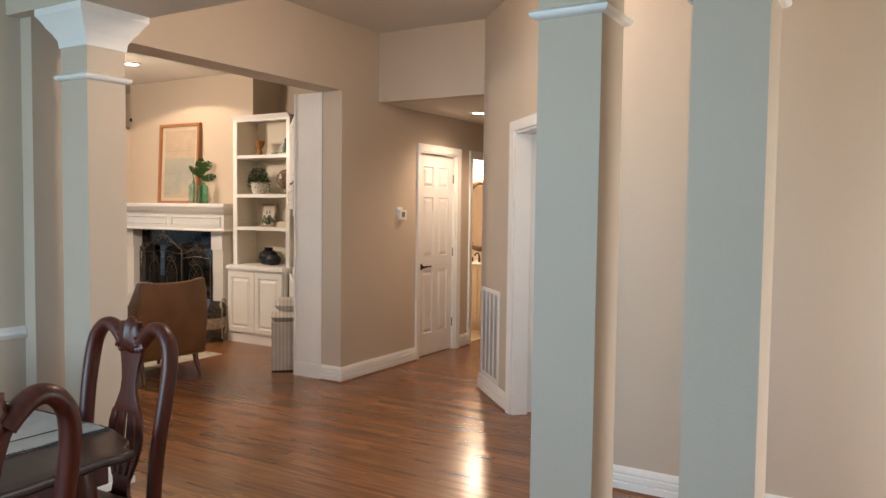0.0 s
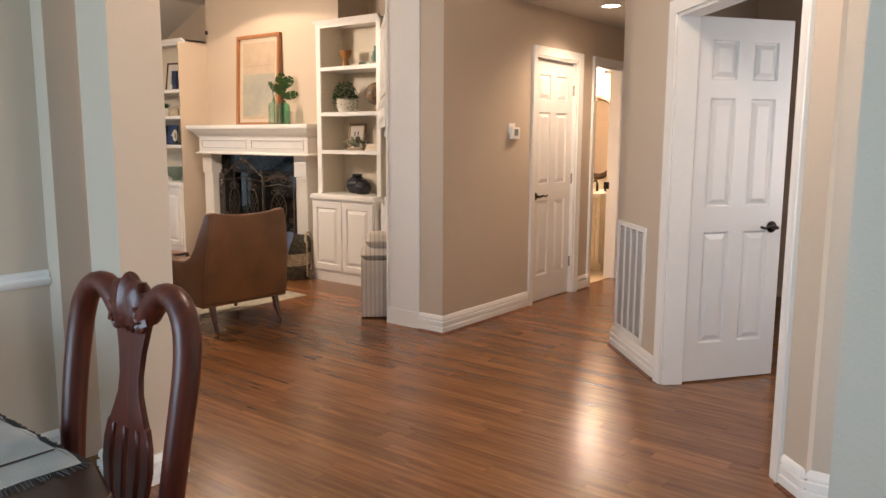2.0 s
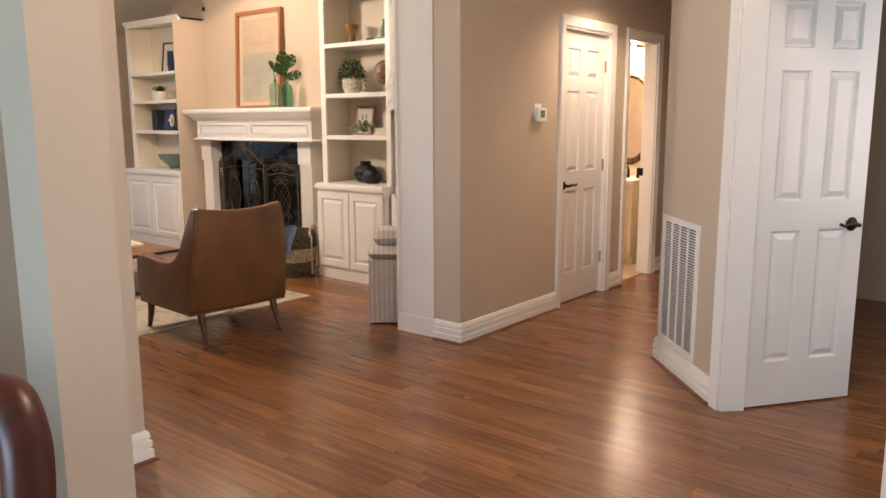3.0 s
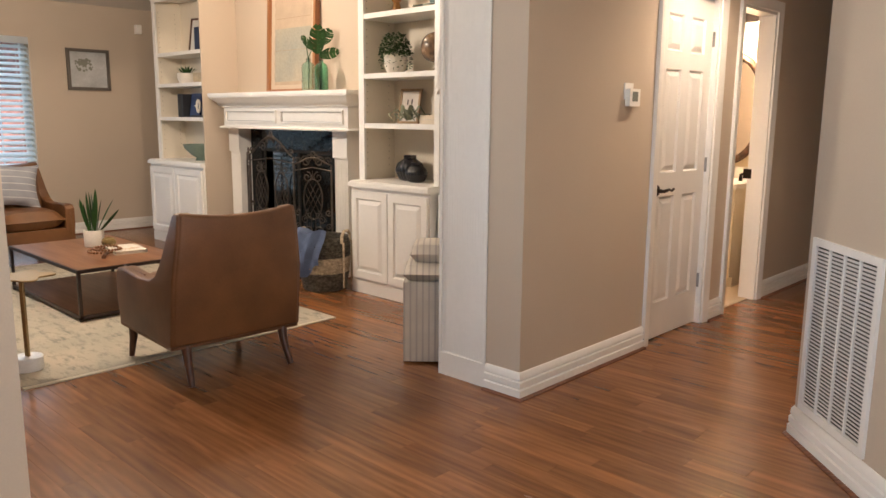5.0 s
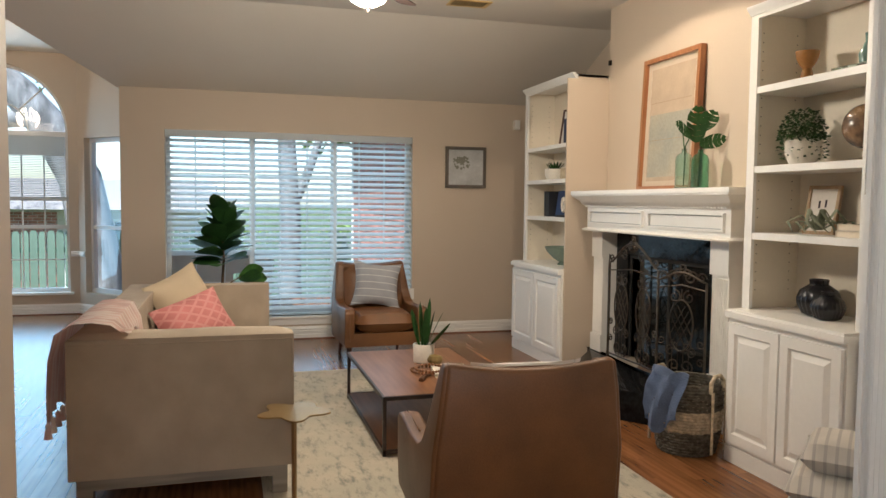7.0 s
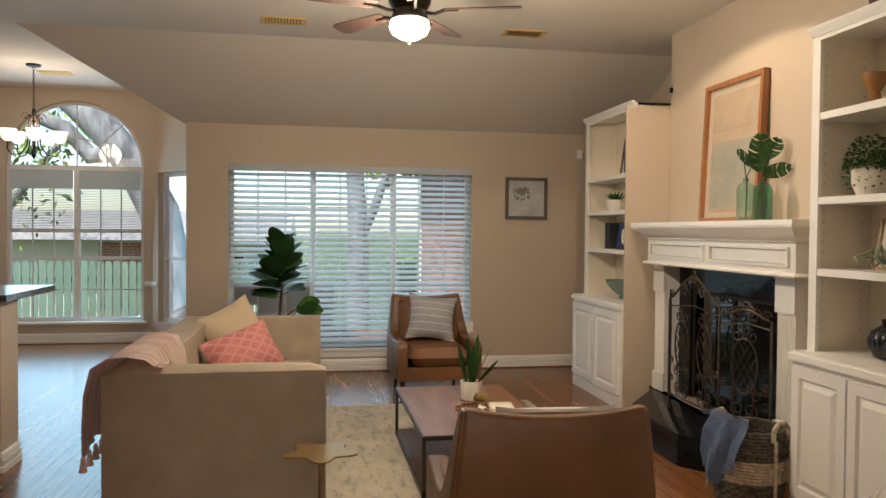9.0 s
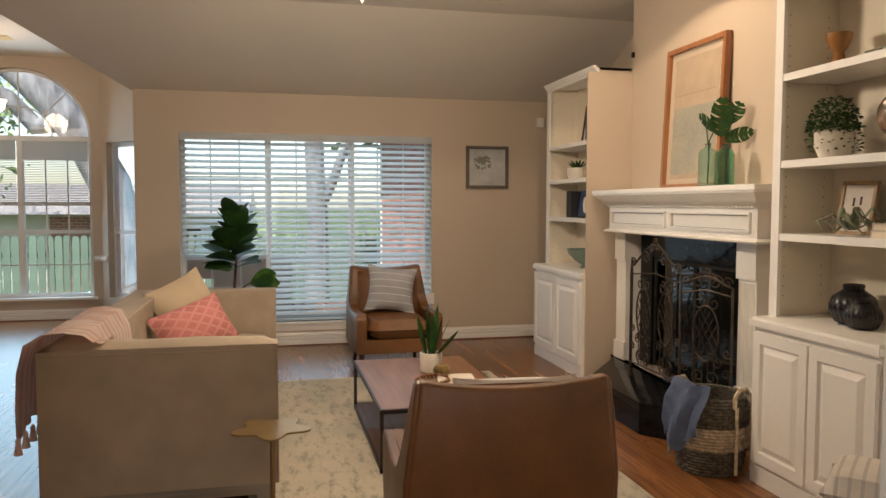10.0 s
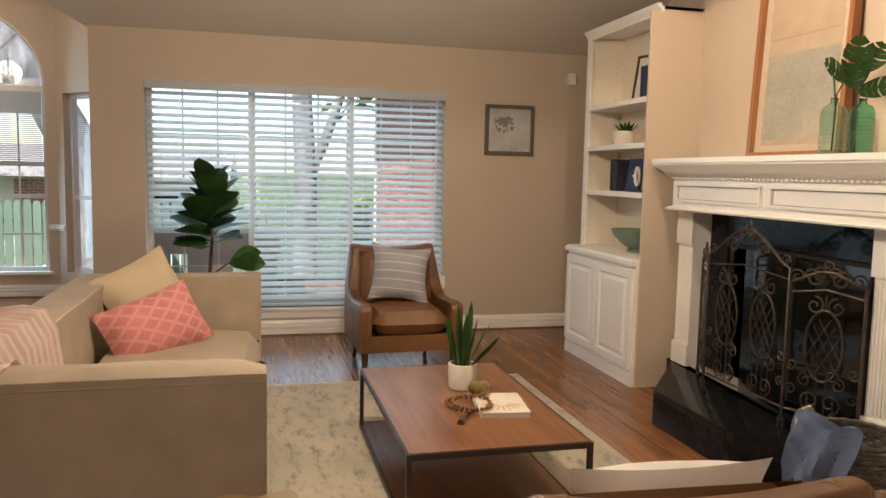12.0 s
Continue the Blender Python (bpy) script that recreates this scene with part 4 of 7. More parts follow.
# angled corner cabinet with the beaded end panel
cc = thing("corner_cabinet", "tall white corner cabinet with beaded end panel", "cabinet", Matrix.Identity(4))
part("body", bevel(prism(bmesh.new(), [(-5.35, 6.10), (-5.35, 6.85), (-4.13, 6.85), (-4.13, 5.10), (-4.385, 5.10)], 0.0, 0.85), 0.002, 1), TRIM, cc)
part("upper_body", bevel(prism(bmesh.new(), [(-5.35, 6.10), (-5.35, 6.85), (-4.13, 6.85), (-4.13, 5.10), (-4.385, 5.10)], 1.40, 2.36), 0.002, 1), TRIM, cc)
part("niche_back", prism(bmesh.new(), [(-4.9, 6.3), (-4.9, 6.85), (-4.13, 6.85), (-4.13, 5.6), (-4.25, 5.55)], 0.85, 1.40), SHELF_IN, cc)
CF = Matrix.Translation((-5.36, 6.09, 0)) @ Matrix.Rotation(radians(-45), 4, "Z")
for z0, z1, lab in ((1.74, 2.33, "upper_door"), (1.47, 1.70, "flap_door")):
    for x0, x1 in ((0.04, 0.66), (0.68, 1.30)):
        bm = leaf_mesh(x1 - x0, z1 - z0, 0.02, [(0.05, 0.05, x1 - x0 - 0.05, z1 - z0 - 0.05)], False)
        bmesh.ops.transform(bm, matrix=CF @ Matrix.Translation((x0, -0.022 if z0 > 1.7 else -0.04, z0)), verts=bm.verts)
        part(lab, bm, TRIM, cc, sm=False)
for x0, x1 in ((0.04, 0.66), (0.68, 1.30)):
    bm = leaf_mesh(x1 - x0, 0.70, 0.02, [(0.05, 0.05, x1 - x0 - 0.05, 0.65)], False)
    bmesh.ops.transform(bm, matrix=CF @ Matrix.Translation((x0, -0.022, 0.1)), verts=bm.verts)
    part("lower_door", bm, TRIM, cc, sm=False)
ep = part("end_panel", bevel(boxm((-4.40, 5.085, 0.0, -4.082, 5.10, 2.474)), 0.002, 1), TRIM, cc)
for i in range(16):
    xx = -4.372 + i * 0.0172
    part("bead", tube(bmesh.new(), [(xx, 5.0890, 0.13), (xx, 5.0890, 2.25)], 0.0050, 6), TRIM, ep)
for x0, x1 in ((-4.40, -4.383), (-4.10, -4.082)):
    part("edge_strip", bevel(boxm((x0, 5.076, 0.0, x1, 5.085, 2.474)), 0.002, 1), TRIM, ep)
part("panel_plinth", bevel(boxm((-4.383, 5.077, 0.0, -4.10, 5.085, 0.12)), 0.002, 1), TRIM, ep)

# ---- living room furniture ----
LEATHER = material("cognac_leather", (0.165, 0.072, 0.026), 0.42, vary=0.16, scale=3.5, grain=180, bump=0.02, rough_vary=0.1)
WALNUT = wood("dark_walnut", (0.10, 0.04, 0.02), (0.05, 0.018, 0.01), 0.3, axis=2)
LINEN = material("greige_linen", (0.40, 0.325, 0.245), 0.85, vary=0.05, scale=6, grain=420, bump=0.08)
GREYWOOD = wood("grey_washed_wood", (0.30, 0.26, 0.21), (0.18, 0.15, 0.12), 0.5, axis=1)


def cushion(w, d, h, puff=0.35, nx=10, ny=10, pinch=0.0):
    """A stuffed cushion: w along x, d along y, plump in the middle, thin at the seams, ears at the corners."""
    bm = bmesh.new()
    top, bot = [], []
    for j in range(ny + 1):
        rt, rb = [], []
        for i in range(nx + 1):
            u, v = 2 * i / nx - 1, 2 * j / ny - 1
            k = ((1 - abs(u) ** 2.6) * (1 - abs(v) ** 2.6)) ** puff
            sx = 1 - pinch * (1 - abs(u)) * 0 - pinch * (1 - v * v) * abs(u) ** 3
            sy = 1 - pinch * (1 - u * u) * abs(v) ** 3
            x, y = u * w / 2 * sx, v * d / 2 * sy
            nz = noise.noise(Vector((x * 9, y * 9, w))) * 0.006
            rt.append(bm.verts.new((x, y, h / 2 * k + nz * k)))
            rb.append(rt[-1] if k == 0 else bm.verts.new((x, y, -h / 2 * k)))
        top.append(rt)
        bot.append(rb)
    for j in range(ny):
        for i in range(nx):
            bm.faces.new((top[j][i], top[j][i + 1], top[j + 1][i + 1], top[j + 1][i]))
            q = (bot[j][i], bot[j + 1][i], bot[j + 1][i + 1], bot[j][i + 1])
            if len(set(q)) > 2:
                bm.faces.new(list(dict.fromkeys(q)))
    bmesh.ops.recalc_face_normals(bm, faces=bm.faces)
    return bm


def xz_prism(pts, y0, y1):
    bm = bmesh.new()
    a = [bm.verts.new((x, y0, z)) for x, z in pts]
    b = [bm.verts.new((x, y1, z)) for x, z in pts]
    n = len(pts)
    bm.faces.new(a)
    bm.faces.new(list(reversed(b)))
    for i in range(n):
        bm.faces.new((a[i], b[i], b[(i + 1) % n], a[(i + 1) % n]))
    bmesh.ops.recalc_face_normals(bm, faces=bm.faces)
    return bm


def taper_back(bm):
    """Draw the upper back in and lean the arms out a little."""
    for v in bm.verts:
        k = min(1.0, max(0.0, (v.co.z - 0.45) / 0.4))
        v.co.y *= 1 - 0.13 * k
    return bm


LIFT = 0.038                     # the body stands this much higher on its legs


def armchair(name, label, m):
    """Forward is +x, the floor centre is the origin."""
    ob = thing(name, label, "armchair", m, "pair of leather armchairs")
    W = 0.36
    side = [(0.36, 0.165), (0.385, 0.30), (0.385, 0.44), (0.36, 0.47), (0.30, 0.478), (0.08, 0.462), (-0.06, 0.468), (-0.13, 0.50), (-0.18, 0.57), (-0.235, 0.70), (-0.285, 0.812), (-0.31, 0.825), (-0.35, 0.82), (-0.358, 0.72), (-0.34, 0.5), (-0.30, 0.165)]
    for s in (1, -1):
        y0, y1 = sorted((s * (W - 0.085), s * W))
        part("arm", taper_back(bevel(xz_prism(side, y0, y1), 0.022, 3, 20)), LEATHER, ob)
    back = xz_prism([(-0.15, 0.25), (-0.18, 0.57), (-0.265, 0.79), (-0.30, 0.812), (-0.345, 0.81), (-0.354, 0.72), (-0.336, 0.5), (-0.297, 0.168), (-0.2, 0.168)], -W + 0.012, W - 0.012)
    bmesh.ops.subdivide_edges(back, edges=[e for e in back.edges if abs(e.verts[0].co.y - e.verts[1].co.y) > 0.3], cuts=7)
    for v in back.verts:
        k = 1 - (v.co.y / W) ** 2
        if v.co.z > 0.78:
            v.co.z -= 0.030 * k - 0.020
        if v.co.x < -0.28:
            v.co.x -= 0.014 * k + 0.010
    part("backrest", taper_back(bevel(back, 0.018, 3, 25)), LEATHER, ob)
    for s in (1, -1):
        part("welt", tube(bmesh.new(), [(0.387, s * (W - 0.042), 0.19), (0.389, s * (W - 0.042), 0.42), (0.36, s * (W - 0.042), 0.474), (0.08, s * (W - 0.042), 0.467)], 0.004, 5), LEATHER, ob)
    part("seat_frame", bevel(boxm((-0.29, -W + 0.005, 0.15, 0.37, W - 0.005, 0.262)), 0.014, 2), LEATHER, ob)
    seat = cushion(0.62, 2 * W - 0.185, 0.19, 0.22, 10, 10)
    bmesh.ops.transform(seat, matrix=Matrix.Translation((0.10, 0, 0.345)), verts=seat.verts)
    part("seat_cushion", seat, LEATHER, ob)
    inner = cushion(0.40, 2 * W - 0.19, 0.12, 0.25, 8, 8)
    bmesh.ops.transform(inner, matrix=Matrix.Translation((-0.16, 0, 0.59)) @ Matrix.Rotation(radians(-107), 4, "Y"), verts=inner.verts)
    part("back_cushion", inner, LEATHER, ob)
    for x, y, sp in ((0.31, W - 0.05, 0.03), (0.31, -W + 0.05, 0.03), (-0.265, W - 0.09, -0.07), (-0.265, -W + 0.09, -0.07)):
        part("leg", tube(bmesh.new(), [(x, y, 0.20), (x + sp * 0.25, y, 0.12), (x + sp, y + (0.008 if y > 0 else -0.008), 0.0)], [0.027, 0.022, 0.014], 10), WALNUT, ob, "tapered dark walnut leg")
    for c in ob.children:
        if not c.name.startswith("leg"):
            c.location.z = LIFT
    return ob


armchair("armchair", "cognac leather armchair standing with its back to the opening", pose(-5.42, 4.36, 0, 0, 0, 176.5))
armchair("armchair", "cognac leather armchair with a striped grey cushion, by the window", pose(-9.29, 4.60, 0, 0, 0, 2))


def striped_cloth(name, base, line, freq, axis=2, width=0.1):
    m = material(name, base, 0.9, vary=0.06, scale=8, grain=350, bump=0.06)
    nt = m.node_tree
    N, L = nt.nodes, nt.links
    tc = N.new("ShaderNodeTexCoord")
    sx = N.new("ShaderNodeSeparateXYZ")
    L.new(tc.outputs["Object"], sx.inputs[0])
    mul = N.new("ShaderNodeMath")
    mul.operation = "MULTIPLY"
    mul.inputs[1].default_value = freq
    L.new(sx.outputs[axis], mul.inputs[0])
    fr = N.new("ShaderNodeMath")
    fr.operation = "FRACT"
    L.new(mul.outputs[0], fr.inputs[0])
    lt = N.new("ShaderNodeMath")
    lt.operation = "LESS_THAN"
    lt.inputs[1].default_value = width
    L.new(fr.outputs[0], lt.inputs[0])
    b = N["Principled BSDF"]
    src = b.inputs["Base Color"].links[0].from_socket
    mx = N.new("ShaderNodeMix")
    mx.data_type = "RGBA"
    mx.inputs["B"].default_value = (*line, 1)
    L.new(lt.outputs[0], mx.inputs["Factor"])
    L.new(src, mx.inputs["A"])
    L.new(mx.outputs["Result"], b.inputs["Base Color"])
    return m


GREYSTRIPE = striped_cloth("grey_striped_cotton", (0.34, 0.35, 0.38), (0.62, 0.62, 0.62), 16, 1, 0.1)
CREAM = material("cream_cotton", (0.68, 0.62, 0.53), 0.9, vary=0.05, scale=7, grain=300, bump=0.06)


def pillow(name, label, mat, w, d, h, m, pinch=0.08):
    ob = tagged(mesh_ob(name, cushion(w, d, h * 1.35, 0.8, 16, 16, pinch), mat), label, "throw pillow")
    ob.matrix_world = m
    return ob


pillow("throw_pillow", "grey cotton cushion with pale stripes on the leather chair", GREYSTRIPE, 0.45, 0.43, 0.13, pose(-9.31, 4.60, 0.675, 0, -110, 0) @ pose(0, 0, 0, 0, 0, 97), 0.16)
pillow("throw_pillow", "pale striped cushion in the nearer leather chair", striped_cloth("pale_striped_cotton", (0.72, 0.69, 0.66), (0.5, 0.48, 0.47), 14, 0, 0.08), 0.41, 0.45, 0.18, pose(-5.40, 4.43, 0.615, 0, 0, 176.5) @ pose(0, 0, 0, 0, -108, 0))

# sofa: tufted back and arms of one height on a low wooden base
sofa = thing("sofa", "greige linen tuxedo sofa with tufted back", "sofa", Matrix.Identity(4))
SX0, SX1, SY0, SY1, SH = -8.64, -6.27, 2.62, 3.615, 0.785


def tufted(x0, y0, z0, x1, y1, z1, face, nu, nv):
    """A padded slab with button dimples on one face (+y, +x or -x)."""
    bm = boxm((x0, y0, z0, x1, y1, z1))
    bmesh.ops.subdivide_edges(bm, edges=bm.edges[:], cuts=20 if (x1 - x0) > 1 or (y1 - y0) > 0.6 else 14, use_grid_fill=True)
    for v in bm.verts:
        c = v.co
        on = {"+y": abs(c.y - y1), "+x": abs(c.x - x1), "-x": abs(c.x - x0)}[face] < 1e-4
        if not on:
            continue
        u = (c.x - x0) / (x1 - x0) if face == "+y" else (c.y - y0) / (y1 - y0)
        w_ = (c.z - z0) / (z1 - z0)
        d = 1.0
        for a in range(nu):
            for b in range(nv):
                bu, bv = (a + 0.5) / nu, (b + 0.6) / nv
                du = (u - bu) * ((x1 - x0) if face == "+y" else (y1 - y0))
                dv = (w_ - bv) * (z1 - z0)
                d = min(d, math.hypot(du, dv) / 0.16)
        amt = 0.028 * (min(1, d) ** 0.5) * max(0.0, min(1, 14 * u, 14 * (1 - u))) ** 0.5
        if face == "+y":
            c.y += amt
        elif face == "+x":
            c.x += amt
        else:
            c.x -= amt
    return bevel(bm, 0.018, 3, 60)


part("back", tufted(SX0 + 0.13, SY0, 0.15, SX1 - 0.13, SY0 + 0.17, SH, "+y", 5, 2), LINEN, sofa)
part("arm", tufted(SX0, SY0, 0.15, SX0 + 0.13, SY1, SH, "+x", 3, 2), LINEN, sofa)
part("arm", bevel(boxm((SX1 - 0.14, SY0, 0.15, SX1, SY1, SH)), 0.016, 3), LINEN, sofa)
top_pad = cushion(0.15, SY1 - SY0 - 0.01, 0.05, 0.2, 4, 14)
bmesh.ops.transform(top_pad, matrix=Matrix.Translation((SX1 - 0.075, (SY0 + SY1) / 2, SH + 0.002)), verts=top_pad.verts)
part("arm_pad", top_pad, LINEN, sofa)
for s_ in ((SX1 - 0.002, SY0 + 0.01, SH - 0.022, SX1 - 0.002, SY1 - 0.01, SH - 0.022),):
    part("welt", tube(bmesh.new(), [s_[:3], s_[3:], (SX1 - 0.002, SY1 - 0.003, 0.17)], 0.005, 6), LINEN, sofa)
part("seat_frame", bevel(boxm((SX0 + 0.13, SY0 + 0.15, 0.15, SX1 - 0.13, SY1 - 0.01, 0.30)), 0.012, 2), LINEN, sofa)
for i in range(2):
    w_ = (SX1 - SX0 - 0.30) / 2
    c_ = cushion(w_ - 0.004, 0.80, 0.20, 0.16, 12, 12)
    bmesh.ops.transform(c_, matrix=Matrix.Translation((SX0 + 0.15 + w_ * (i + 0.5), SY0 + 0.585, 0.40)), verts=c_.verts)
    part("seat_cushion", c_, LINEN, sofa)
part("base", bevel(boxm((SX0 + 0.02, SY0 + 0.03, 0.095, SX1 - 0.02, SY1 - 0.03, 0.15)), 0.004, 1), GREYWOOD, sofa, "grey-washed wooden base rail")
for x in (SX0 + 0.02, SX1 - 0.09):
    for y in (SY0 + 0.03, SY1 - 0.10):
        part("leg", bevel(boxm((x, y, 0.0, x + 0.07, y + 0.07, 0.095)), 0.005, 1), GREYWOOD, sofa, "square grey-washed leg")


def lattice_cloth():
    m = material("coral_lattice_cotton", (0.55, 0.20, 0.19), 0.9, vary=0.08, scale=9, grain=200, bump=0.08)
    nt = m.node_tree
    N, L = nt.nodes, nt.links
    tc = N.new("ShaderNodeTexCoord")
    mp = N.new("ShaderNodeMapping")
    mp.inputs["Rotation"].default_value = (0, 0, radians(45))
    mp.inputs["Scale"].default_value = (13, 19, 1)
    L.new(tc.outputs["Object"], mp.inputs["Vector"])
    br = N.new("ShaderNodeTexBrick")
    br.offset = 0.0
    br.inputs["Scale"].default_value = 1.0
    br.inputs["Brick Width"].default_value = 1.0
    br.inputs["Row Height"].default_value = 1.0
    br.inputs["Mortar Size"].default_value = 0.13
    br.inputs["Color1"].default_value = (0, 0, 0, 1)
    br.inputs["Color2"].default_value = (0, 0, 0, 1)
    br.inputs["Mortar"].default_value = (1, 1, 1, 1)
    L.new(mp.outputs[0], br.inputs["Vector"])
    b = N["Principled BSDF"]
    src = b.inputs["Base Color"].links[0].from_socket
    mx = N.new("ShaderNodeMix")
    mx.data_type = "RGBA"
    mx.inputs["B"].default_value = (0.60, 0.27, 0.25, 1)
    L.new(br.outputs["Color"], mx.inputs["Factor"])
    L.new(src, mx.inputs["A"])
    L.new(mx.outputs["Result"], b.inputs["Base Color"])
    return m


pillow("throw_pillow", "coral lumbar cushion with a woven lattice pattern on the sofa", lattice_cloth(), 0.52, 0.34, 0.15, pose(-7.98, 3.09, 0.60, 0, 0, 28) @ pose(0, 0, 0, 62, 0, 90) @ pose(0, 0, 0, 0, 0, 17) , 0.05)
pillow("throw_pillow", "sand-coloured square cushion leaning in the sofa corner", material("sand_cotton", (0.52, 0.42, 0.29), 0.9, vary=0.05, grain=300, bump=0.06), 0.50, 0.50, 0.16, pose(-8.33, 3.02, 0.665, 0, 0, 40) @ pose(0, 0, 0, 68, 0, 90) @ pose(0, 0, 0, 0, 0, 20), 0.08)

# blanket thrown over the near back corner of the sofa
THROW = striped_cloth("pink_striped_throw", (0.78, 0.57, 0.50), (0.84, 0.72, 0.65), 14, 0, 0.45)
bm = bmesh.new()
prof = [(2.55, 0.42), (2.555, 0.55), (2.565, 0.70), (2.595, 0.81), (2.65, 0.852), (2.73, 0.862), (2.81, 0.85), (2.85, 0.77), (2.87, 0.62), (2.93, 0.53), (3.05, 0.515), (3.17, 0.51)]
rows_ = []
nx_ = 22
for i in range(nx_ + 1):
    x_ = -7.10 + (0.86) * i / nx_
    r_ = []
    for j, (y_, z_) in enumerate(prof):
        wv = 0.010 * math.sin(i * 1.3 + j * 0.5) + 0.012 * noise.noise(Vector((i * 0.35, j * 0.4, 3)))
        yy, zz = y_ - abs(wv) * (1 if j < 4 else 0), z_ + abs(wv)
        if j == 0:
            zz += 0.03 * math.sin(i * 0.5)
        if x_ > -6.42 and j > 6:
            yy, zz = min(yy, 2.83 + 0.006 * j), max(zz, 0.815 + abs(wv))
        r_.append(bm.verts.new((x_ + 0.02 * math.sin(j * 0.9), yy, zz)))
    rows_.append(r_)
for a, b in zip(rows_, rows_[1:]):
    for j in range(len(prof) - 1):
        bm.faces.new((a[j], b[j], b[j + 1], a[j + 1]))
bmesh.ops.solidify(bm, geom=bm.faces[:], thickness=0.012)
throw = thing("throw_blanket", "dusty pink striped throw with tassels over the sofa back", "blanket")
part("cloth", bm, THROW, throw)
for i in range(9):
    x_ = -7.05 + i * 0.1
    part("tassel", lathe(bmesh.new(), [(0.003, 0.045), (0.012, 0.03), (0.010, 0.02), (0.019, -0.03)], 8, Matrix.Translation((x_, 2.55, 0.39))), THROW, throw, "pink tassel")

# coffee table
TABLEWOOD = wood("coffee_table_wood", (0.26, 0.12, 0.055), (0.13, 0.05, 0.022), 0.30, 1.6, 8, 0, coat=0.0, rings=0.1, long=7.0, bump=0.008)
METAL = material("dark_steel", (0.07, 0.055, 0.05), 0.4, 0.85, vary=0.12)
ct = thing("coffee_table", "low wooden coffee table in a dark steel frame", "coffee table", pose(0, 0, 0))
CX0, CX1, CY0, CY1, CZ = -7.96, -6.665, 4.13, 4.89, 0.345
part("tabletop", bevel(boxm((CX0 + 0.012, CY0 + 0.012, CZ - 0.02, CX1 - 0.012, CY1 - 0.012, CZ)), 0.002, 1), TABLEWOOD, ct)
part("lower_shelf", bevel(boxm((CX0 + 0.012, CY0 + 0.012, 0.03, CX1 - 0.012, CY1 - 0.012, 0.045)), 0.002, 1), TABLEWOOD, ct)
for z0, z1 in ((CZ - 0.024, CZ - 0.002), (0.024, 0.046)):
    part("frame_rail", bevel(boxm((CX0, CY0, z0, CX1, CY0 + 0.012, z1), (CX0, CY1 - 0.012, z0, CX1, CY1, z1), (CX0, CY0 + 0.012, z0, CX0 + 0.012, CY1 - 0.012, z1), (CX1 - 0.012, CY0 + 0.012, z0, CX1, CY1 - 0.012, z1)), 0.0015, 1), METAL, ct, "dark steel rail")
for x in (CX0, CX1 - 0.02):
    for y in (CY0, CY1 - 0.02):
        part("leg", bevel(boxm((x, y, 0.01, x + 0.02, y + 0.02, CZ - 0.024)), 0.0015, 1), METAL, ct, "slim steel leg")

# rug
def rug_material():
    m = material("faded_wool_rug", (0.50, 0.43, 0.33), 0.95, vary=0.10, scale=2.6, grain=200, bump=0.1, alt=(0.38, 0.35, 0.28))
    nt = m.node_tree
    N, L = nt.nodes, nt.links
    tc = N.new("ShaderNodeTexCoord")
    vo = N.new("ShaderNodeTexVoronoi")
    vo.feature = "DISTANCE_TO_EDGE"
    vo.inputs["Scale"].default_value = 2.2
    no = N.new("ShaderNodeTexNoise")
    no.inputs["Scale"].default_value = 6.5
    no.inputs["Detail"].default_value = 7
    no.inputs["Roughness"].default_value = 0.75
    mp = N.new("ShaderNodeMapping")
    mp.inputs["Scale"].default_value = (1.0, 2.6, 1)
    L.new(tc.outputs["Object"], mp.inputs["Vector"])
    L.new(tc.outputs["Object"], vo.inputs["Vector"])
    L.new(mp.outputs[0], no.inputs["Vector"])
    r = N.new("ShaderNodeMapRange")
    r.inputs["From Min"].default_value, r.inputs["From Max"].default_value = 0.50, 0.66
    L.new(no.outputs["Fac"], r.inputs["Value"])
    r2 = N.new("ShaderNodeMapRange")
    r2.inputs["From Min"].default_value, r2.inputs["From Max"].default_value = 0.02, 0.09
    r2.inputs["To Min"].default_value, r2.inputs["To Max"].default_value = 1.0, 0.8
    L.new(vo.outputs["Distance"], r2.inputs["Value"])
    mu = N.new("ShaderNodeMath")
    mu.operation = "MULTIPLY"
    L.new(r.outputs[0], mu.inputs[0])
    L.new(r2.outputs[0], mu.inputs[1])
    b = N["Principled BSDF"]
    src = b.inputs["Base Color"].links[0].from_socket
    mx = N.new("ShaderNodeMix")
    mx.data_type = "RGBA"
    mx.inputs["B"].default_value = (0.17, 0.18, 0.15, 1)
    L.new(mu.outputs[0], mx.inputs["Factor"])
    L.new(src, mx.inputs["A"])
    L.new(mx.outputs["Result"], b.inputs["Base Color"])
    return m


rug = thing("area_rug", "faded cream and sage wool rug on the oak floor", "rug")
bm = boxm((-8.87, 3.47, 0.0, -5.66, 5.37, 0.009))
part("rug_field", bevel(bm, 0.003, 1), rug_material(), rug)
FRINGE = material("cream_binding", (0.62, 0.56, 0.44), 0.95, vary=0.1, grain=300, bump=0.1)
for x0_ in (-8.90, -5.66):
    part("binding", bevel(boxm((x0_, 3.47, 0.0, x0_ + 0.03, 5.37, 0.007)), 0.002, 1), FRINGE, rug, "cream woven edge")

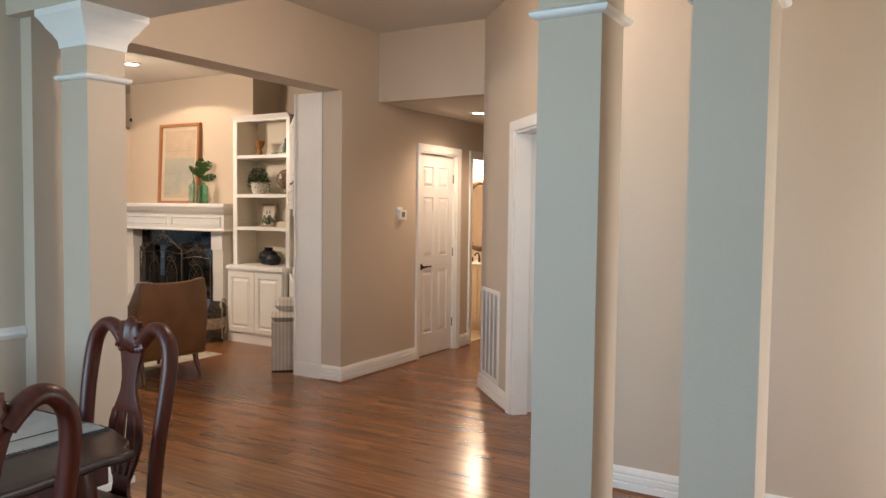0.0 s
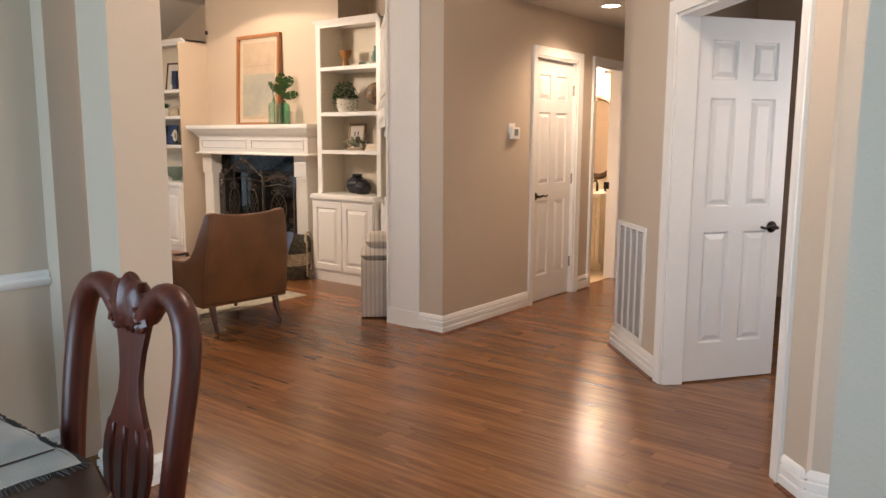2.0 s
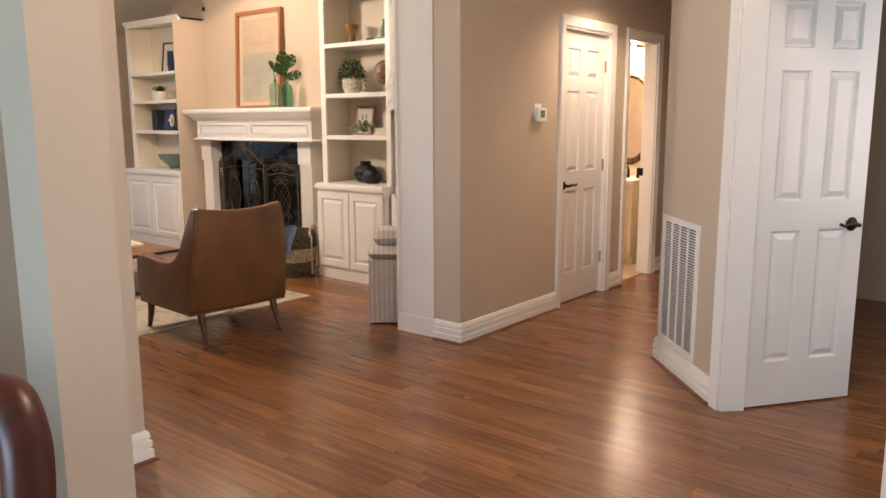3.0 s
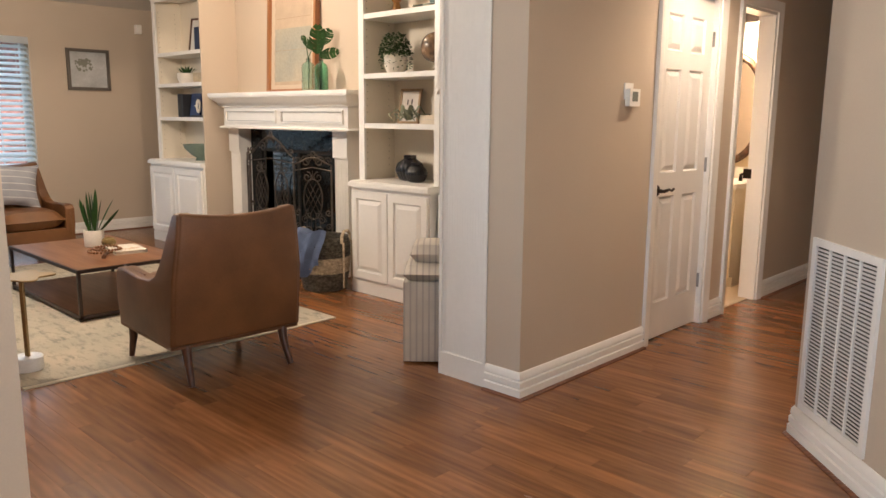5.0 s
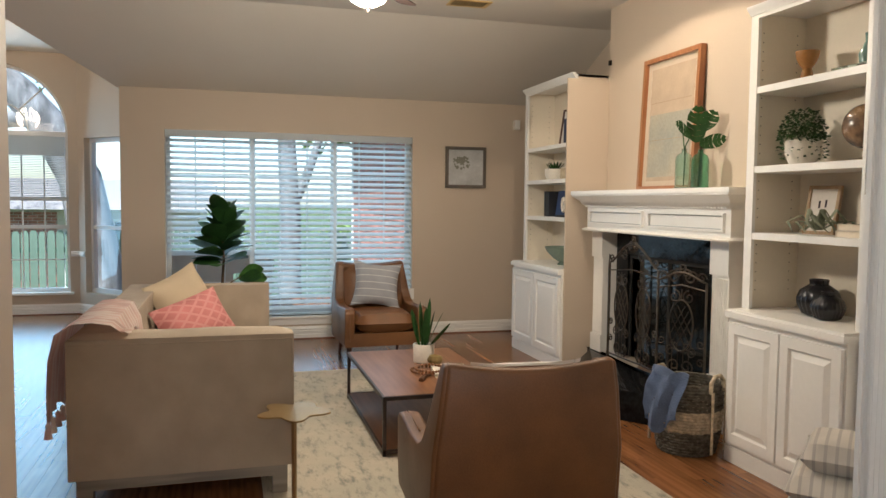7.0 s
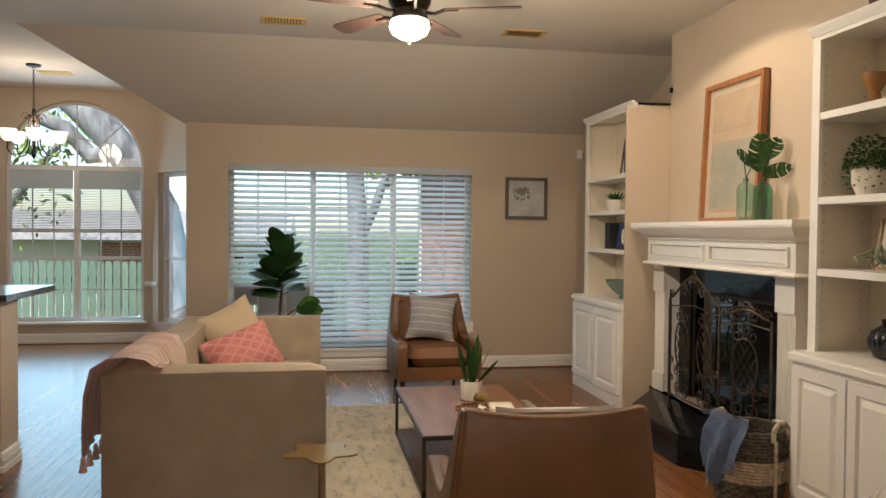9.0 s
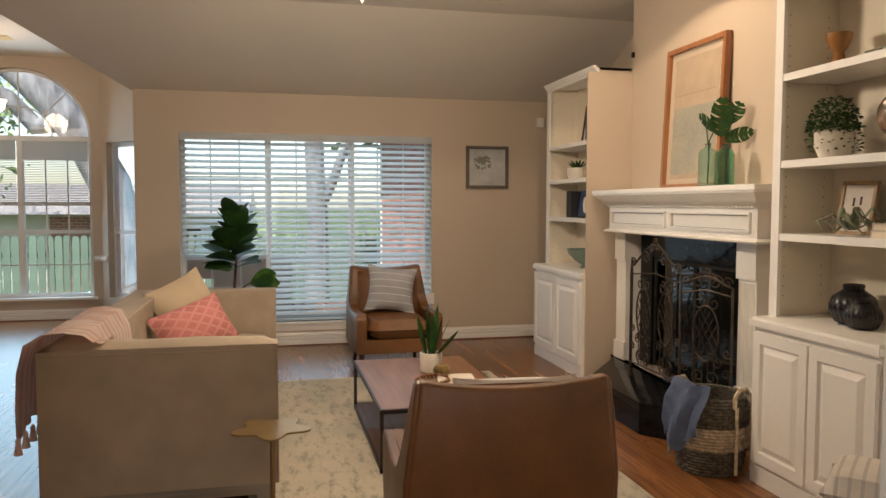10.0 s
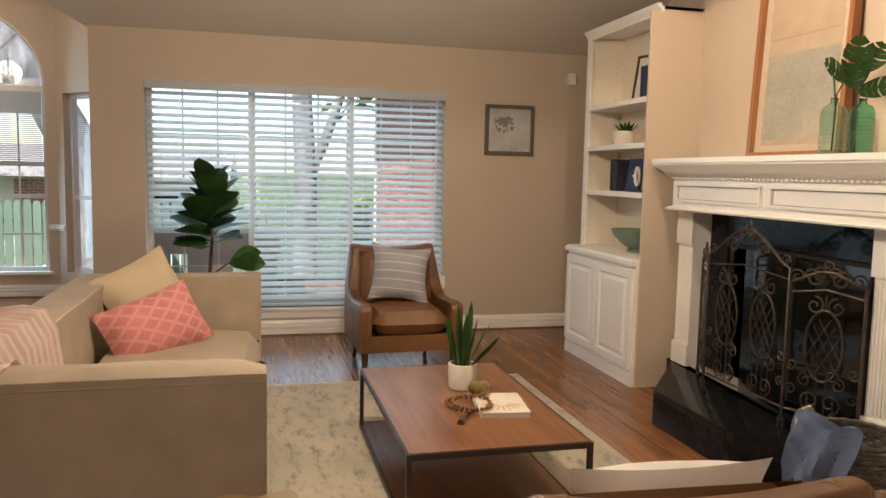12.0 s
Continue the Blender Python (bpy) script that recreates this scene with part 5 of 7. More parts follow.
# side table with a petal top
st = thing("side_table", "brass side table with petal top and marble base", "side table", pose(-5.93, 3.585, 0.009))
GOLD = material("brushed_brass", (0.40, 0.28, 0.13), 0.38, 1.0, vary=0.06, grain=150)
MARBLE = material("white_marble", (0.78, 0.77, 0.75), 0.2, vary=0.06, scale=9)
pet = [((0.135 + 0.028 * math.cos(5 * a)) * math.cos(a), (0.135 + 0.028 * math.cos(5 * a)) * math.sin(a)) for a in [2 * math.pi * i / 80 for i in range(80)]]
part("tabletop", bevel(prism(bmesh.new(), pet, 0.488, 0.496), 0.0015, 1, 60), GOLD, st)
for dx, dy in ((-0.009, 0), (0.009, 0.004)):
    part("pole", tube(bmesh.new(), [(dx, dy, 0.06), (dx, dy, 0.488)], 0.0085, 12), GOLD, st)
part("base", bevel(lathe(bmesh.new(), [(0.072, 0), (0.075, 0.004), (0.075, 0.066), (0.071, 0.07)], 32), 0.001, 1, 80), MARBLE, st, "white marble drum base")

# striped bench with a bolster in front of the corner cabinet
TICKING = striped_cloth("ticking_stripe", (0.62, 0.57, 0.50), (0.45, 0.41, 0.37), 30, 0, 0.3)
bn = thing("upholstered_bench", "striped ticking bench with bolster beside the corner cabinet", "bench", Matrix.Translation((-4.64, 5.05, 0)) @ Matrix.Rotation(radians(43), 4, "Z"))
part("skirt", bevel(boxm((0.0, 0.0, 0.012, 0.24, 0.36, 0.45)), 0.01, 2), TICKING, bn)
c_ = cushion(0.25, 0.38, 0.10, 0.15, 8, 8)
bmesh.ops.transform(c_, matrix=Matrix.Translation((0.12, 0.18, 0.495)), verts=c_.verts)
part("seat_cushion", c_, TICKING, bn)
c_ = cushion(0.22, 0.30, 0.12, 0.3, 8, 8, 0.05)
bmesh.ops.transform(c_, matrix=Matrix.Translation((0.14, 0.2, 0.592)), verts=c_.verts)
part("bolster", c_, TICKING, bn, "striped bolster")

# ---- small things in the living room ----
def solid(name, label, category, bm, mat, m=None, group=""):
    ob = tagged(mesh_ob(name, bm, mat), label, category, group)
    if m is not None:
        ob.matrix_world = m
    return ob


LEAF = material("glossy_leaf", (0.035, 0.095, 0.022), 0.5, vary=0.3, scale=9, grain=60, bump=0.03, spec=0.25, alt=(0.015, 0.05, 0.014))
LEAF_LIGHT = material("fresh_leaf", (0.06, 0.15, 0.03), 0.5, spec=0.25, vary=0.3, scale=9, grain=60, bump=0.03)
STEM = material("brown_stem", (0.12, 0.07, 0.035), 0.8, vary=0.2)
CERAMIC = material("white_ceramic", (0.72, 0.68, 0.60), 0.5, vary=0.06, scale=14, grain=90, bump=0.03)
SOIL = material("potting_soil", (0.03, 0.02, 0.013), 0.95, vary=0.3, grain=120, bump=0.1)


def leaf_bm(bm, base, direction, length, width, droop=0.3, roll=0.0, notch=0.0, n=8):
    """A blade with a midrib fold: broad, tapering, curling down along its length."""
    d = Vector(direction).normalized()
    side = d.cross(Vector((0, 0, 1)))
    if side.length < 0.05:
        side = Vector((1, 0, 0))
    side.normalize()
    up = side.cross(d).normalized()
    q = Matrix.Rotation(roll, 3, d)
    side, up = q @ side, q @ up
    base = Vector(base)
    rows = []
    for i in range(n + 1):
        t = i / n
        p = base + d * length * t - Vector((0, 0, 1)) * droop * length * t * t
        w = width * math.sin(math.pi * min(1, 0.06 + t * 0.94)) ** 0.75 * (0.75 + 0.5 * t)
        if notch and i % 2 == 1 and i > 1:
            w *= 1 - notch
        lift = up * w * 0.18
        rows.append((bm.verts.new(p - side * w + lift), bm.verts.new(p), bm.verts.new(p + side * w + lift)))
    for a, b in zip(rows, rows[1:]):
        bm.faces.new((a[0], a[1], b[1], b[0]))
        bm.faces.new((a[1], a[2], b[2], b[1]))


# fiddle-leaf fig behind the sofa
fig = thing("potted_fig_tree", "potted fiddle-leaf fig with dark broad leaves by the window", "plant", pose(-9.70, 3.27, 0))
part("pot", lathe(bmesh.new(), [(0.13, 0.0), (0.15, 0.02), (0.18, 0.33), (0.185, 0.36), (0.165, 0.36), (0.16, 0.33)], 28), CERAMIC, fig)
part("soil", lathe(bmesh.new(), [(0.158, 0.30), (0.158, 0.335)], 20), SOIL, fig)
part("trunk", tube(bmesh.new(), [(0, 0, 0.3), (0.01, -0.01, 0.6), (0.0, 0.01, 0.9), (0.01, -0.02, 1.3)], [0.016, 0.014, 0.011, 0.006], 8), STEM, fig)
part("branch", tube(bmesh.new(), [(0.0, 0.0, 0.62), (0.03, 0.10, 0.70), (0.03, 0.18, 0.74)], [0.009, 0.007, 0.005], 6), STEM, fig)
rf = random.Random(3)
for i in range(27):
    bm = bmesh.new()
    a = i * 2.4 + rf.uniform(-0.3, 0.3)
    z = 0.84 + 0.40 * i / 26
    el = 0.15 + 1.0 * i / 26
    leaf_bm(bm, (0.01 * math.cos(a), 0.01 * math.sin(a), z), (math.cos(a) * math.cos(el), math.sin(a) * math.cos(el), math.sin(el)), rf.uniform(0.26, 0.32), rf.uniform(0.092, 0.118), rf.uniform(0.05, 0.2), rf.uniform(-0.5, 0.5))
    part("leaf", bm, LEAF if i % 5 else LEAF_LIGHT, fig)
for dx, dy, el, rl_ in ((0.25, 0.9, 0.45, 0.9), (0.6, 0.75, 0.15, 0.7), (0.0, 1.0, 0.05, 0.9), (0.3, -0.9, 0.1, -0.4)):
    bm = bmesh.new()
    leaf_bm(bm, (0.03, 0.14 if dy > 0 else -0.02, 0.72 if dy > 0 else 0.86), (dx, dy, el), 0.25, 0.085, 0.1, rl_)
    part("leaf", bm, LEAF_LIGHT if dy > 0.8 else LEAF, fig)

# on the mantel: leaning print, ribbed glass bottle, monstera leaf
FRAMEWOOD = wood("orange_maple", (0.42, 0.19, 0.075), (0.26, 0.10, 0.04), 0.35, axis=2)
PAPER = material("aged_paper_print", (0.62, 0.55, 0.44), 0.7, vary=0.05, scale=5, grain=40, alt=(0.40, 0.42, 0.38))
lp = thing("framed_print", "large abstract print in an orange wood frame leaning on the mantel", "picture", pose(-7.815, 6.325, 1.522) @ pose(0, 0, 0, -2.6, 0, 0))
FW, FH, FT = 0.72, 0.98, 0.032
part("frame", bevel(boxm((0, 0, 0, FT, 0.045, FH), (FW - FT, 0, 0, FW, 0.045, FH), (FT, 0, 0, FW - FT, 0.045, FT), (FT, 0, FH - FT, FW - FT, 0.045, FH)), 0.003, 1), FRAMEWOOD, lp)
part("mat_board", boxm((FT, 0.03, FT, FW - FT, 0.034, FH - FT)), material("cream_mount_board", (0.56, 0.47, 0.36), 0.5, vary=0.04), lp, "cream mount")
ppr = bmesh.new()
nn = 26
edge = [(0.085 + 0.006 * math.sin(i * 1.9), 0.07 + (FH - 0.15) * i / nn) for i in range(nn + 1)] + [(FW - 0.085 + 0.006 * math.sin(i * 2.3), 0.07 + (FH - 0.15) * i / nn) for i in range(nn, -1, -1)]
a_ = [ppr.verts.new((x, 0.0285, z)) for x, z in edge]
ppr.faces.new(a_)
part("paper_sheet", ppr, material("sand_paper", (0.47, 0.37, 0.27), 0.75, vary=0.04, scale=8), lp, "deckle-edged sand paper", False)
part("painted_band", boxm((0.095, 0.0272, 0.10, FW - 0.095, 0.0282, 0.56)), material("grey_wash", (0.30, 0.31, 0.27), 0.8, vary=0.12, scale=4, alt=(0.42, 0.38, 0.30)), lp, "grey-green wash")
part("crease", boxm((0.10, 0.0268, 0.645, FW - 0.11, 0.0272, 0.649), (0.10, 0.0266, 0.37, FW - 0.10, 0.027, 0.373)), material("crease_tan", (0.36, 0.27, 0.18), 0.8), lp)

GREENGLASS = glass("green_ribbed_glass", (0.42, 0.80, 0.62), 0.02)
PALEGLASS = glass("aqua_ribbed_glass", (0.72, 0.90, 0.84), 0.03)
prof_b = [(0.083, 0.0)] + [(0.089 + 0.0035 * math.sin(k * math.pi / 2), 0.008 + 0.0053 * k) for k in range(41)] + [(0.07, 0.252), (0.032, 0.268), (0.026, 0.275), (0.026, 0.292), (0.031, 0.297)]
prof_b += [(r - 0.005, max(0.006, z)) for r, z in reversed(prof_b[:-1])]


def ribbed_bottle(label, m, mat, k=1.0):
    ob = thing("glass_bottle", label, "vase", m, "ribbed glass bottles on the mantel")
    part("bottle", lathe(bmesh.new(), [(r * 0.64 * k, z * 0.88 * k) for r, z in prof_b], 40), mat, ob)
    return ob


bt = ribbed_bottle("aqua ribbed glass bottle holding monstera leaves", pose(-7.0, 6.20, 1.522), PALEGLASS)
ribbed_bottle("green ribbed glass bottle beside the aqua one", pose(-6.85, 6.22, 1.522), GREENGLASS, 0.95)
part("stalk", tube(bmesh.new(), [(0.0, 0, 0.02), (0.01, 0, 0.2), (0.0, -0.01, 0.33), (-0.01, -0.02, 0.42)], 0.004, 6), LEAF, bt)
part("stalk", tube(bmesh.new(), [(0.0, 0, 0.02), (0.01, 0, 0.28), (0.04, 0.03, 0.37)], 0.004, 6), LEAF, bt)


def monstera(bm, base, up, side, length, width):
    """A split heart-shaped blade: lobes cut in from the edge, holes left by the cuts, a slight cup."""
    up, side, base = Vector(up).normalized(), Vector(side).normalized(), Vector(base)
    nrm = side.cross(up)
    lobes = 6
    for s in (1, -1):
        for k in range(lobes):
            t0, t1 = k / lobes, (k + (0.70 if k in (2, 4) else 0.96)) / lobes
            w0 = width * math.sin(math.pi * (0.12 + 0.86 * t0)) ** 0.6
            w1 = width * math.sin(math.pi * (0.12 + 0.86 * t1)) ** 0.6
            q = []
            for t, w in ((t0, 0.0), (t0, 0.45 * w0), (t0 + 0.02, w0 * 0.96), (t1 + 0.03, w1), (t1, 0.5 * w1), ((k + 1) / lobes, 0.0)):
                q.append(bm.verts.new(base + up * length * (t + 0.10 * w / width) + side * s * w - nrm * (0.22 * w * w / width + 0.10 * length * t * t)))
            bm.faces.new(q if s > 0 else list(reversed(q)))


for base, up_, sd, ln, wd in (((0.03, 0.02, 0.32), (0.05, 0.02, 1.0), (-0.5, -0.85, 0.1), 0.27, 0.085), ((0.05, 0.04, 0.40), (0.35, 0.45, 0.8), (-0.5, -0.75, 0.5), 0.17, 0.075),
                              ((0.04, 0.04, 0.31), (0.42, 0.75, 0.22), (0.15, -0.25, 0.95), 0.19, 0.06), ((0.02, -0.01, 0.36), (-0.25, -0.55, 0.5), (0.5, -0.3, 0.7), 0.15, 0.06)):
    bm = bmesh.new()
    monstera(bm, Vector(base) + Vector((0.02, 0.03, -0.02)), up_, sd, ln * 0.85, wd * 0.8)
    part("leaf", bm, LEAF, bt, "split monstera leaf")

# basket and blue throw by the hearth
WICKER_D = material("dark_wicker", (0.13, 0.115, 0.09), 0.85, vary=0.3, scale=40, grain=160, bump=0.1)
WICKER_L = material("pale_wicker", (0.60, 0.50, 0.36), 0.85, vary=0.2, scale=40, grain=160, bump=0.1)
bk = thing("wicker_basket", "grey and cream woven basket holding a blue throw", "basket", pose(-6.40, 5.87, 0))
for i in range(24):
    z = 0.012 + i * 0.0172
    r_ = 0.155 + 0.035 * math.sin(min(1, i / 14) * math.pi / 2) - (0.012 if i > 20 else 0) * (i - 20) / 3
    pts = [((r_ + 0.005 * (1 if (k + i) % 2 else -1)) * math.cos(2 * math.pi * k / 44), (r_ + 0.005 * (1 if (k + i) % 2 else -1)) * math.sin(2 * math.pi * k / 44), z) for k in range(44)]
    part("woven_band", tube(bmesh.new(), pts, 0.0095, 5, True), WICKER_L if 8 <= i <= 14 else WICKER_D, bk)
part("bottom", lathe(bmesh.new(), [(0.155, 0.0), (0.157, 0.01)], 28), WICKER_D, bk)
for a in (25, 205):
    c_, s_ = math.cos(radians(a)), math.sin(radians(a))
    t_ = (-s_, c_)
    hp = [(0.185 * c_ + t_[0] * u, 0.185 * s_ + t_[1] * u, zz) for u, zz in ((-0.07, 0.37), (-0.065, 0.43), (-0.03, 0.46), (0.03, 0.46), (0.065, 0.43), (0.07, 0.37))]
    part("handle", tube(bmesh.new(), hp, 0.012, 8), WICKER_L, bk)
    for u in (-0.07, 0.07):
        part("strap", tube(bmesh.new(), [(0.20 * c_ + t_[0] * u, 0.20 * s_ + t_[1] * u, z) for z in (0.03, 0.2, 0.38)], 0.010, 6, flat=0.5), WICKER_L, bk)
BLUE = material("blue_knit", (0.21, 0.28, 0.46), 0.95, vary=0.12, scale=10, grain=110, bump=0.15)
bm = bmesh.new()
rows_ = []
for i in range(15):
    u = i / 14
    r_ = []
    for j in range(15):
        v = j / 14
        # from inside the rim, over it, and down the side towards the hearth
        if v < 0.35:
            rr, z = 0.05 + 0.13 * v / 0.35, 0.40 + 0.05 * math.sin(v / 0.35 * math.pi / 2)
        else:
            k = (v - 0.35) / 0.65
            rr, z = 0.19 + 0.035 * math.sin(k * 2.2), 0.455 - 0.25 * k ** 1.1
        a = radians(212 + 108 * u + 8 * math.sin(v * 5))
        fold = 0.02 * math.sin(u * 17 + v * 4) * (0.3 + v) + 0.012 * noise.noise(Vector((u * 6, v * 6, 2)))
        r_.append(bm.verts.new(((rr + fold) * math.cos(a), (rr + fold) * math.sin(a), z + 0.02 * math.sin(u * 9) - 0.10 * max(0.0, v - 0.5) * (1 + math.sin(u * 11)))))
    rows_.append(r_)
for a, b in zip(rows_, rows_[1:]):
    for j in range(14):
        bm.faces.new((a[j], b[j], b[j + 1], a[j + 1]))
bmesh.ops.solidify(bm, geom=bm.faces[:], thickness=0.012)
solid("throw_blanket", "blue knitted throw hanging over the basket rim", "blanket", bm, BLUE, pose(-6.40, 5.87, 0.012))

# coffee-table things
sp = thing("snake_plant", "snake plant in a pale ceramic pot on the coffee table", "plant", pose(-7.50, 4.575, CZ))
part("pot", lathe(bmesh.new(), [(0.062, 0), (0.068, 0.006), (0.072, 0.12), (0.070, 0.125), (0.060, 0.125), (0.058, 0.10)], 28), CERAMIC, sp)
part("soil", lathe(bmesh.new(), [(0.058, 0.09), (0.058, 0.105)], 16), SOIL, sp)
for i in range(11):
    a = i * 2.4
    lean = 0.12 + 0.05 * (i % 4) + (0.55 if i in (3, 8) else 0)
    bm = bmesh.new()
    leaf_bm(bm, (0.025 * math.cos(a), 0.025 * math.sin(a), 0.09), (math.cos(a) * lean, math.sin(a) * lean, 1), 0.31 + 0.05 * math.sin(i * 1.7), 0.019, 0.05, i * 0.9)
    part("leaf", bm, LEAF, sp)
solid("ceramic_gourd", "small bronze-green gourd ornament on the table", "ornament", lathe(bmesh.new(), [(0.01, 0.002), (0.035, 0.003), (0.05, 0.02), (0.052, 0.035), (0.04, 0.055), (0.015, 0.062), (0.008, 0.058)], 32, None, 0.04, 8), material("olive_glaze", (0.22, 0.15, 0.05), 0.3, vary=0.2), pose(-7.30, 4.60, CZ + 0.026))
bkm = thing("hardback_book", "cream hardback book with a sunray cover on the table", "book", pose(-7.16, 4.66, CZ, 0, 0, -8))
part("cover", bevel(boxm((-0.15, -0.11, 0, 0.15, 0.11, 0.003), (-0.15, -0.11, 0.021, 0.15, 0.11, 0.024), (-0.15, -0.11, 0.003, -0.147, 0.11, 0.021)), 0.0008, 1), CREAM, bkm)
part("page_block", boxm((-0.146, -0.106, 0.0032, 0.147, 0.107, 0.0208)), material("book_pages", (0.72, 0.68, 0.58), 0.9, vary=0.04), bkm)
for i in range(9):
    a = radians(-80 + i * 20)
    bm = bmesh.new()
    box(bm, 0.03, -0.004, 0.0242, 0.09, 0.004, 0.025, m=Matrix.Translation((0.02, 0, 0)) @ Matrix.Rotation(a, 4, "Z"))
    part("sunray", bm, material("sunray_ochre", (0.50, 0.35, 0.2), 0.8) if i == 0 else bpy.data.materials["sunray_ochre"], bkm)
bd = thing("bead_garland", "brown wooden bead garland coiled on the book", "ornament", pose(-7.22, 4.52, CZ))
BEADW = material("bead_wood", (0.20, 0.085, 0.03), 0.45, vary=0.15)
bead = bpy.data.meshes.new("bead")
b_ = bmesh.new()
bmesh.ops.create_icosphere(b_, subdivisions=2, radius=0.0095)
b_.to_mesh(bead)
b_.free()
bead.materials.append(BEADW)
smooth(bead)
for i in range(54):
    t = i / 53
    a = t * 4.4 * math.pi
    r_ = 0.10 - 0.02 * t
    o = new("bead", bead)
    o.parent = bd
    z_ = 0.0095 + (0.022 if i > 26 else 0)
    o.location = (r_ * math.cos(a) * 1.1 + 0.10 * (t if i > 26 else 0), r_ * math.sin(a), z_ + (0.006 if i > 30 else 0))
part("tassel", tube(bmesh.new(), [(0.11, 0.0, 0.012), (0.16, -0.05, 0.012), (0.22, -0.08, 0.010), (0.26, -0.10, 0.008)], [0.006, 0.011, 0.014, 0.016], 8), material("brown_tassel", (0.10, 0.045, 0.02), 0.8), bd)

# ---- right bookcase contents ----
NAVY = material("navy_glaze", (0.006, 0.007, 0.012), 0.25, vary=0.2)
def ribbed_pot(r, m, label):
    p = [(0.5 * r, 0.0), (0.75 * r, 0.1 * r), (0.98 * r, 0.6 * r), (r, 0.85 * r), (0.85 * r, 1.25 * r), (0.5 * r, 1.5 * r), (0.42 * r, 1.56 * r), (0.45 * r, 1.78 * r), (0.40 * r, 1.8 * r), (0.34 * r, 1.6 * r)]
    solid("ribbed_vase", label, "vase", lathe(bmesh.new(), p, 96, None, 0.025, 24), NAVY, m, "navy ribbed vases")


ribbed_pot(0.105, pose(-5.86, 6.27, 0.85), "round navy ribbed ceramic vase on the cabinet")
ribbed_pot(0.08, pose(-5.72, 6.20, 0.85), "smaller navy ribbed ceramic vase on the cabinet")


def small_frame(name, label, m, w, h, wood_m, inner, marks=()):
    ob = thing(name, label, "picture", m)
    t = 0.018
    part("frame", bevel(boxm((0, 0, 0, t, 0.018, h), (w - t, 0, 0, w, 0.018, h), (t, 0, 0, w - t, 0.018, t), (t, 0, h - t, w - t, 0.018, h)), 0.002, 1), wood_m, ob)
    part("print", boxm((t, 0.008, t, w - t, 0.012, h - t)), inner, ob)
    for b in marks:
        part("mark", boxm((b[0], 0.0072, b[1], b[2], 0.0078, b[3])), b[4], ob)
    part("backing", boxm((t, 0.0121, t, w - t, 0.016, h - t)), DARK, ob)
    return ob


OAKF = wood("pale_oak_frame", (0.42, 0.29, 0.16), (0.30, 0.19, 0.10), 0.5, axis=2)
INK = material("dark_ink", (0.05, 0.04, 0.05), 0.8)
small_frame("framed_print", "small oak-framed print of two dark marks", pose(-6.00, 6.27, 1.27, -10, 0, 6), 0.20, 0.26, OAKF, material("white_print", (0.66, 0.62, 0.57), 0.7), ((0.07, 0.14, 0.082, 0.18, INK), (0.11, 0.145, 0.122, 0.185, INK)))
# air plant
ap = thing("air_plant", "curling grey-green air plant on the shelf", "plant", pose(-5.78, 6.18, 1.27))
SAGE = material("sage_leaf", (0.22, 0.24, 0.16), 0.7, vary=0.2)
for i in range(16):
    a = i * 2.4
    rr = 0.05 + 0.03 * (i % 4)
    pts = [(0.012 * math.cos(a), 0.012 * math.sin(a), 0.03), (rr * 0.6 * math.cos(a), rr * 0.6 * math.sin(a), 0.07 + 0.03 * (i % 3)), (rr * 1.2 * math.cos(a + .3), rr * 1.2 * math.sin(a + .3), 0.07), (rr * 1.5 * math.cos(a + .6), rr * 1.3 * math.sin(a + .6), 0.02)]
    part("leaf", tube(bmesh.new(), pts, [0.010, 0.012, 0.008, 0.002], 6, flat=0.35), SAGE, ap)
for k, (dz, w) in enumerate(((0.0, 0.25), (0.032, 0.23))):
    b = thing("hardback_book", "cream hardback book lying flat on the shelf", "book", pose(-5.62 + 0.01 * k, 6.13, 1.27 + dz), "stacked cream books")
    part("cover", bevel(boxm((0, 0, 0, w, 0.17, 0.003), (0, 0, 0.028, w, 0.17, 0.031), (0, 0, 0.003, 0.003, 0.17, 0.028)), 0.0008, 1), CREAM, b)
    part("page_block", boxm((0.004, 0.004, 0.0032, w - 0.004, 0.165, 0.0278)), material("paper_block", (0.70, 0.62, 0.5), 0.9) if k == 0 else bpy.data.materials["paper_block"], b)
gb_ = solid("glass_vase", "small dark amber glass vase on the books", "vase", lathe(bmesh.new(), [(0.022, 0), (0.026, 0.004), (0.034, 0.05), (0.028, 0.09), (0.016, 0.11), (0.018, 0.125), (0.015, 0.125), (0.013, 0.11)], 20), material("smoked_glass", (0.10, 0.07, 0.04), 0.12), pose(-5.48, 6.22, 1.333))
# trailing plant
tp = thing("potted_plant", "bushy trailing plant in a pale pot on the shelf", "plant", pose(-5.94, 6.20, 1.63))
part("pot", lathe(bmesh.new(), [(0.05, 0), (0.062, 0.005), (0.085, 0.06), (0.085, 0.125), (0.078, 0.13), (0.07, 0.11)], 26), CERAMIC, tp)
bm = bmesh.new()
rt = random.Random(5)
for i in range(900):
    a, rr = rt.uniform(0, 6.283), 0.115 * math.sqrt(rt.random())
    h_ = 0.12 + 0.17 * max(0, 1 - (rr / 0.12) ** 4) * rt.uniform(0.15, 1.0)
    if i % 9 == 0:
        rr, h_ = rt.uniform(0.09, 0.115), rt.uniform(0.03, 0.12)
    leaf_bm(bm, (rr * math.cos(a), rr * math.sin(a), h_), (math.cos(a) + rt.uniform(-1, 1), math.sin(a) + rt.uniform(-1, 1), rt.uniform(-0.6, 0.6)), 0.022, 0.007, 0.1, rt.uniform(-1, 1), 0, 2)
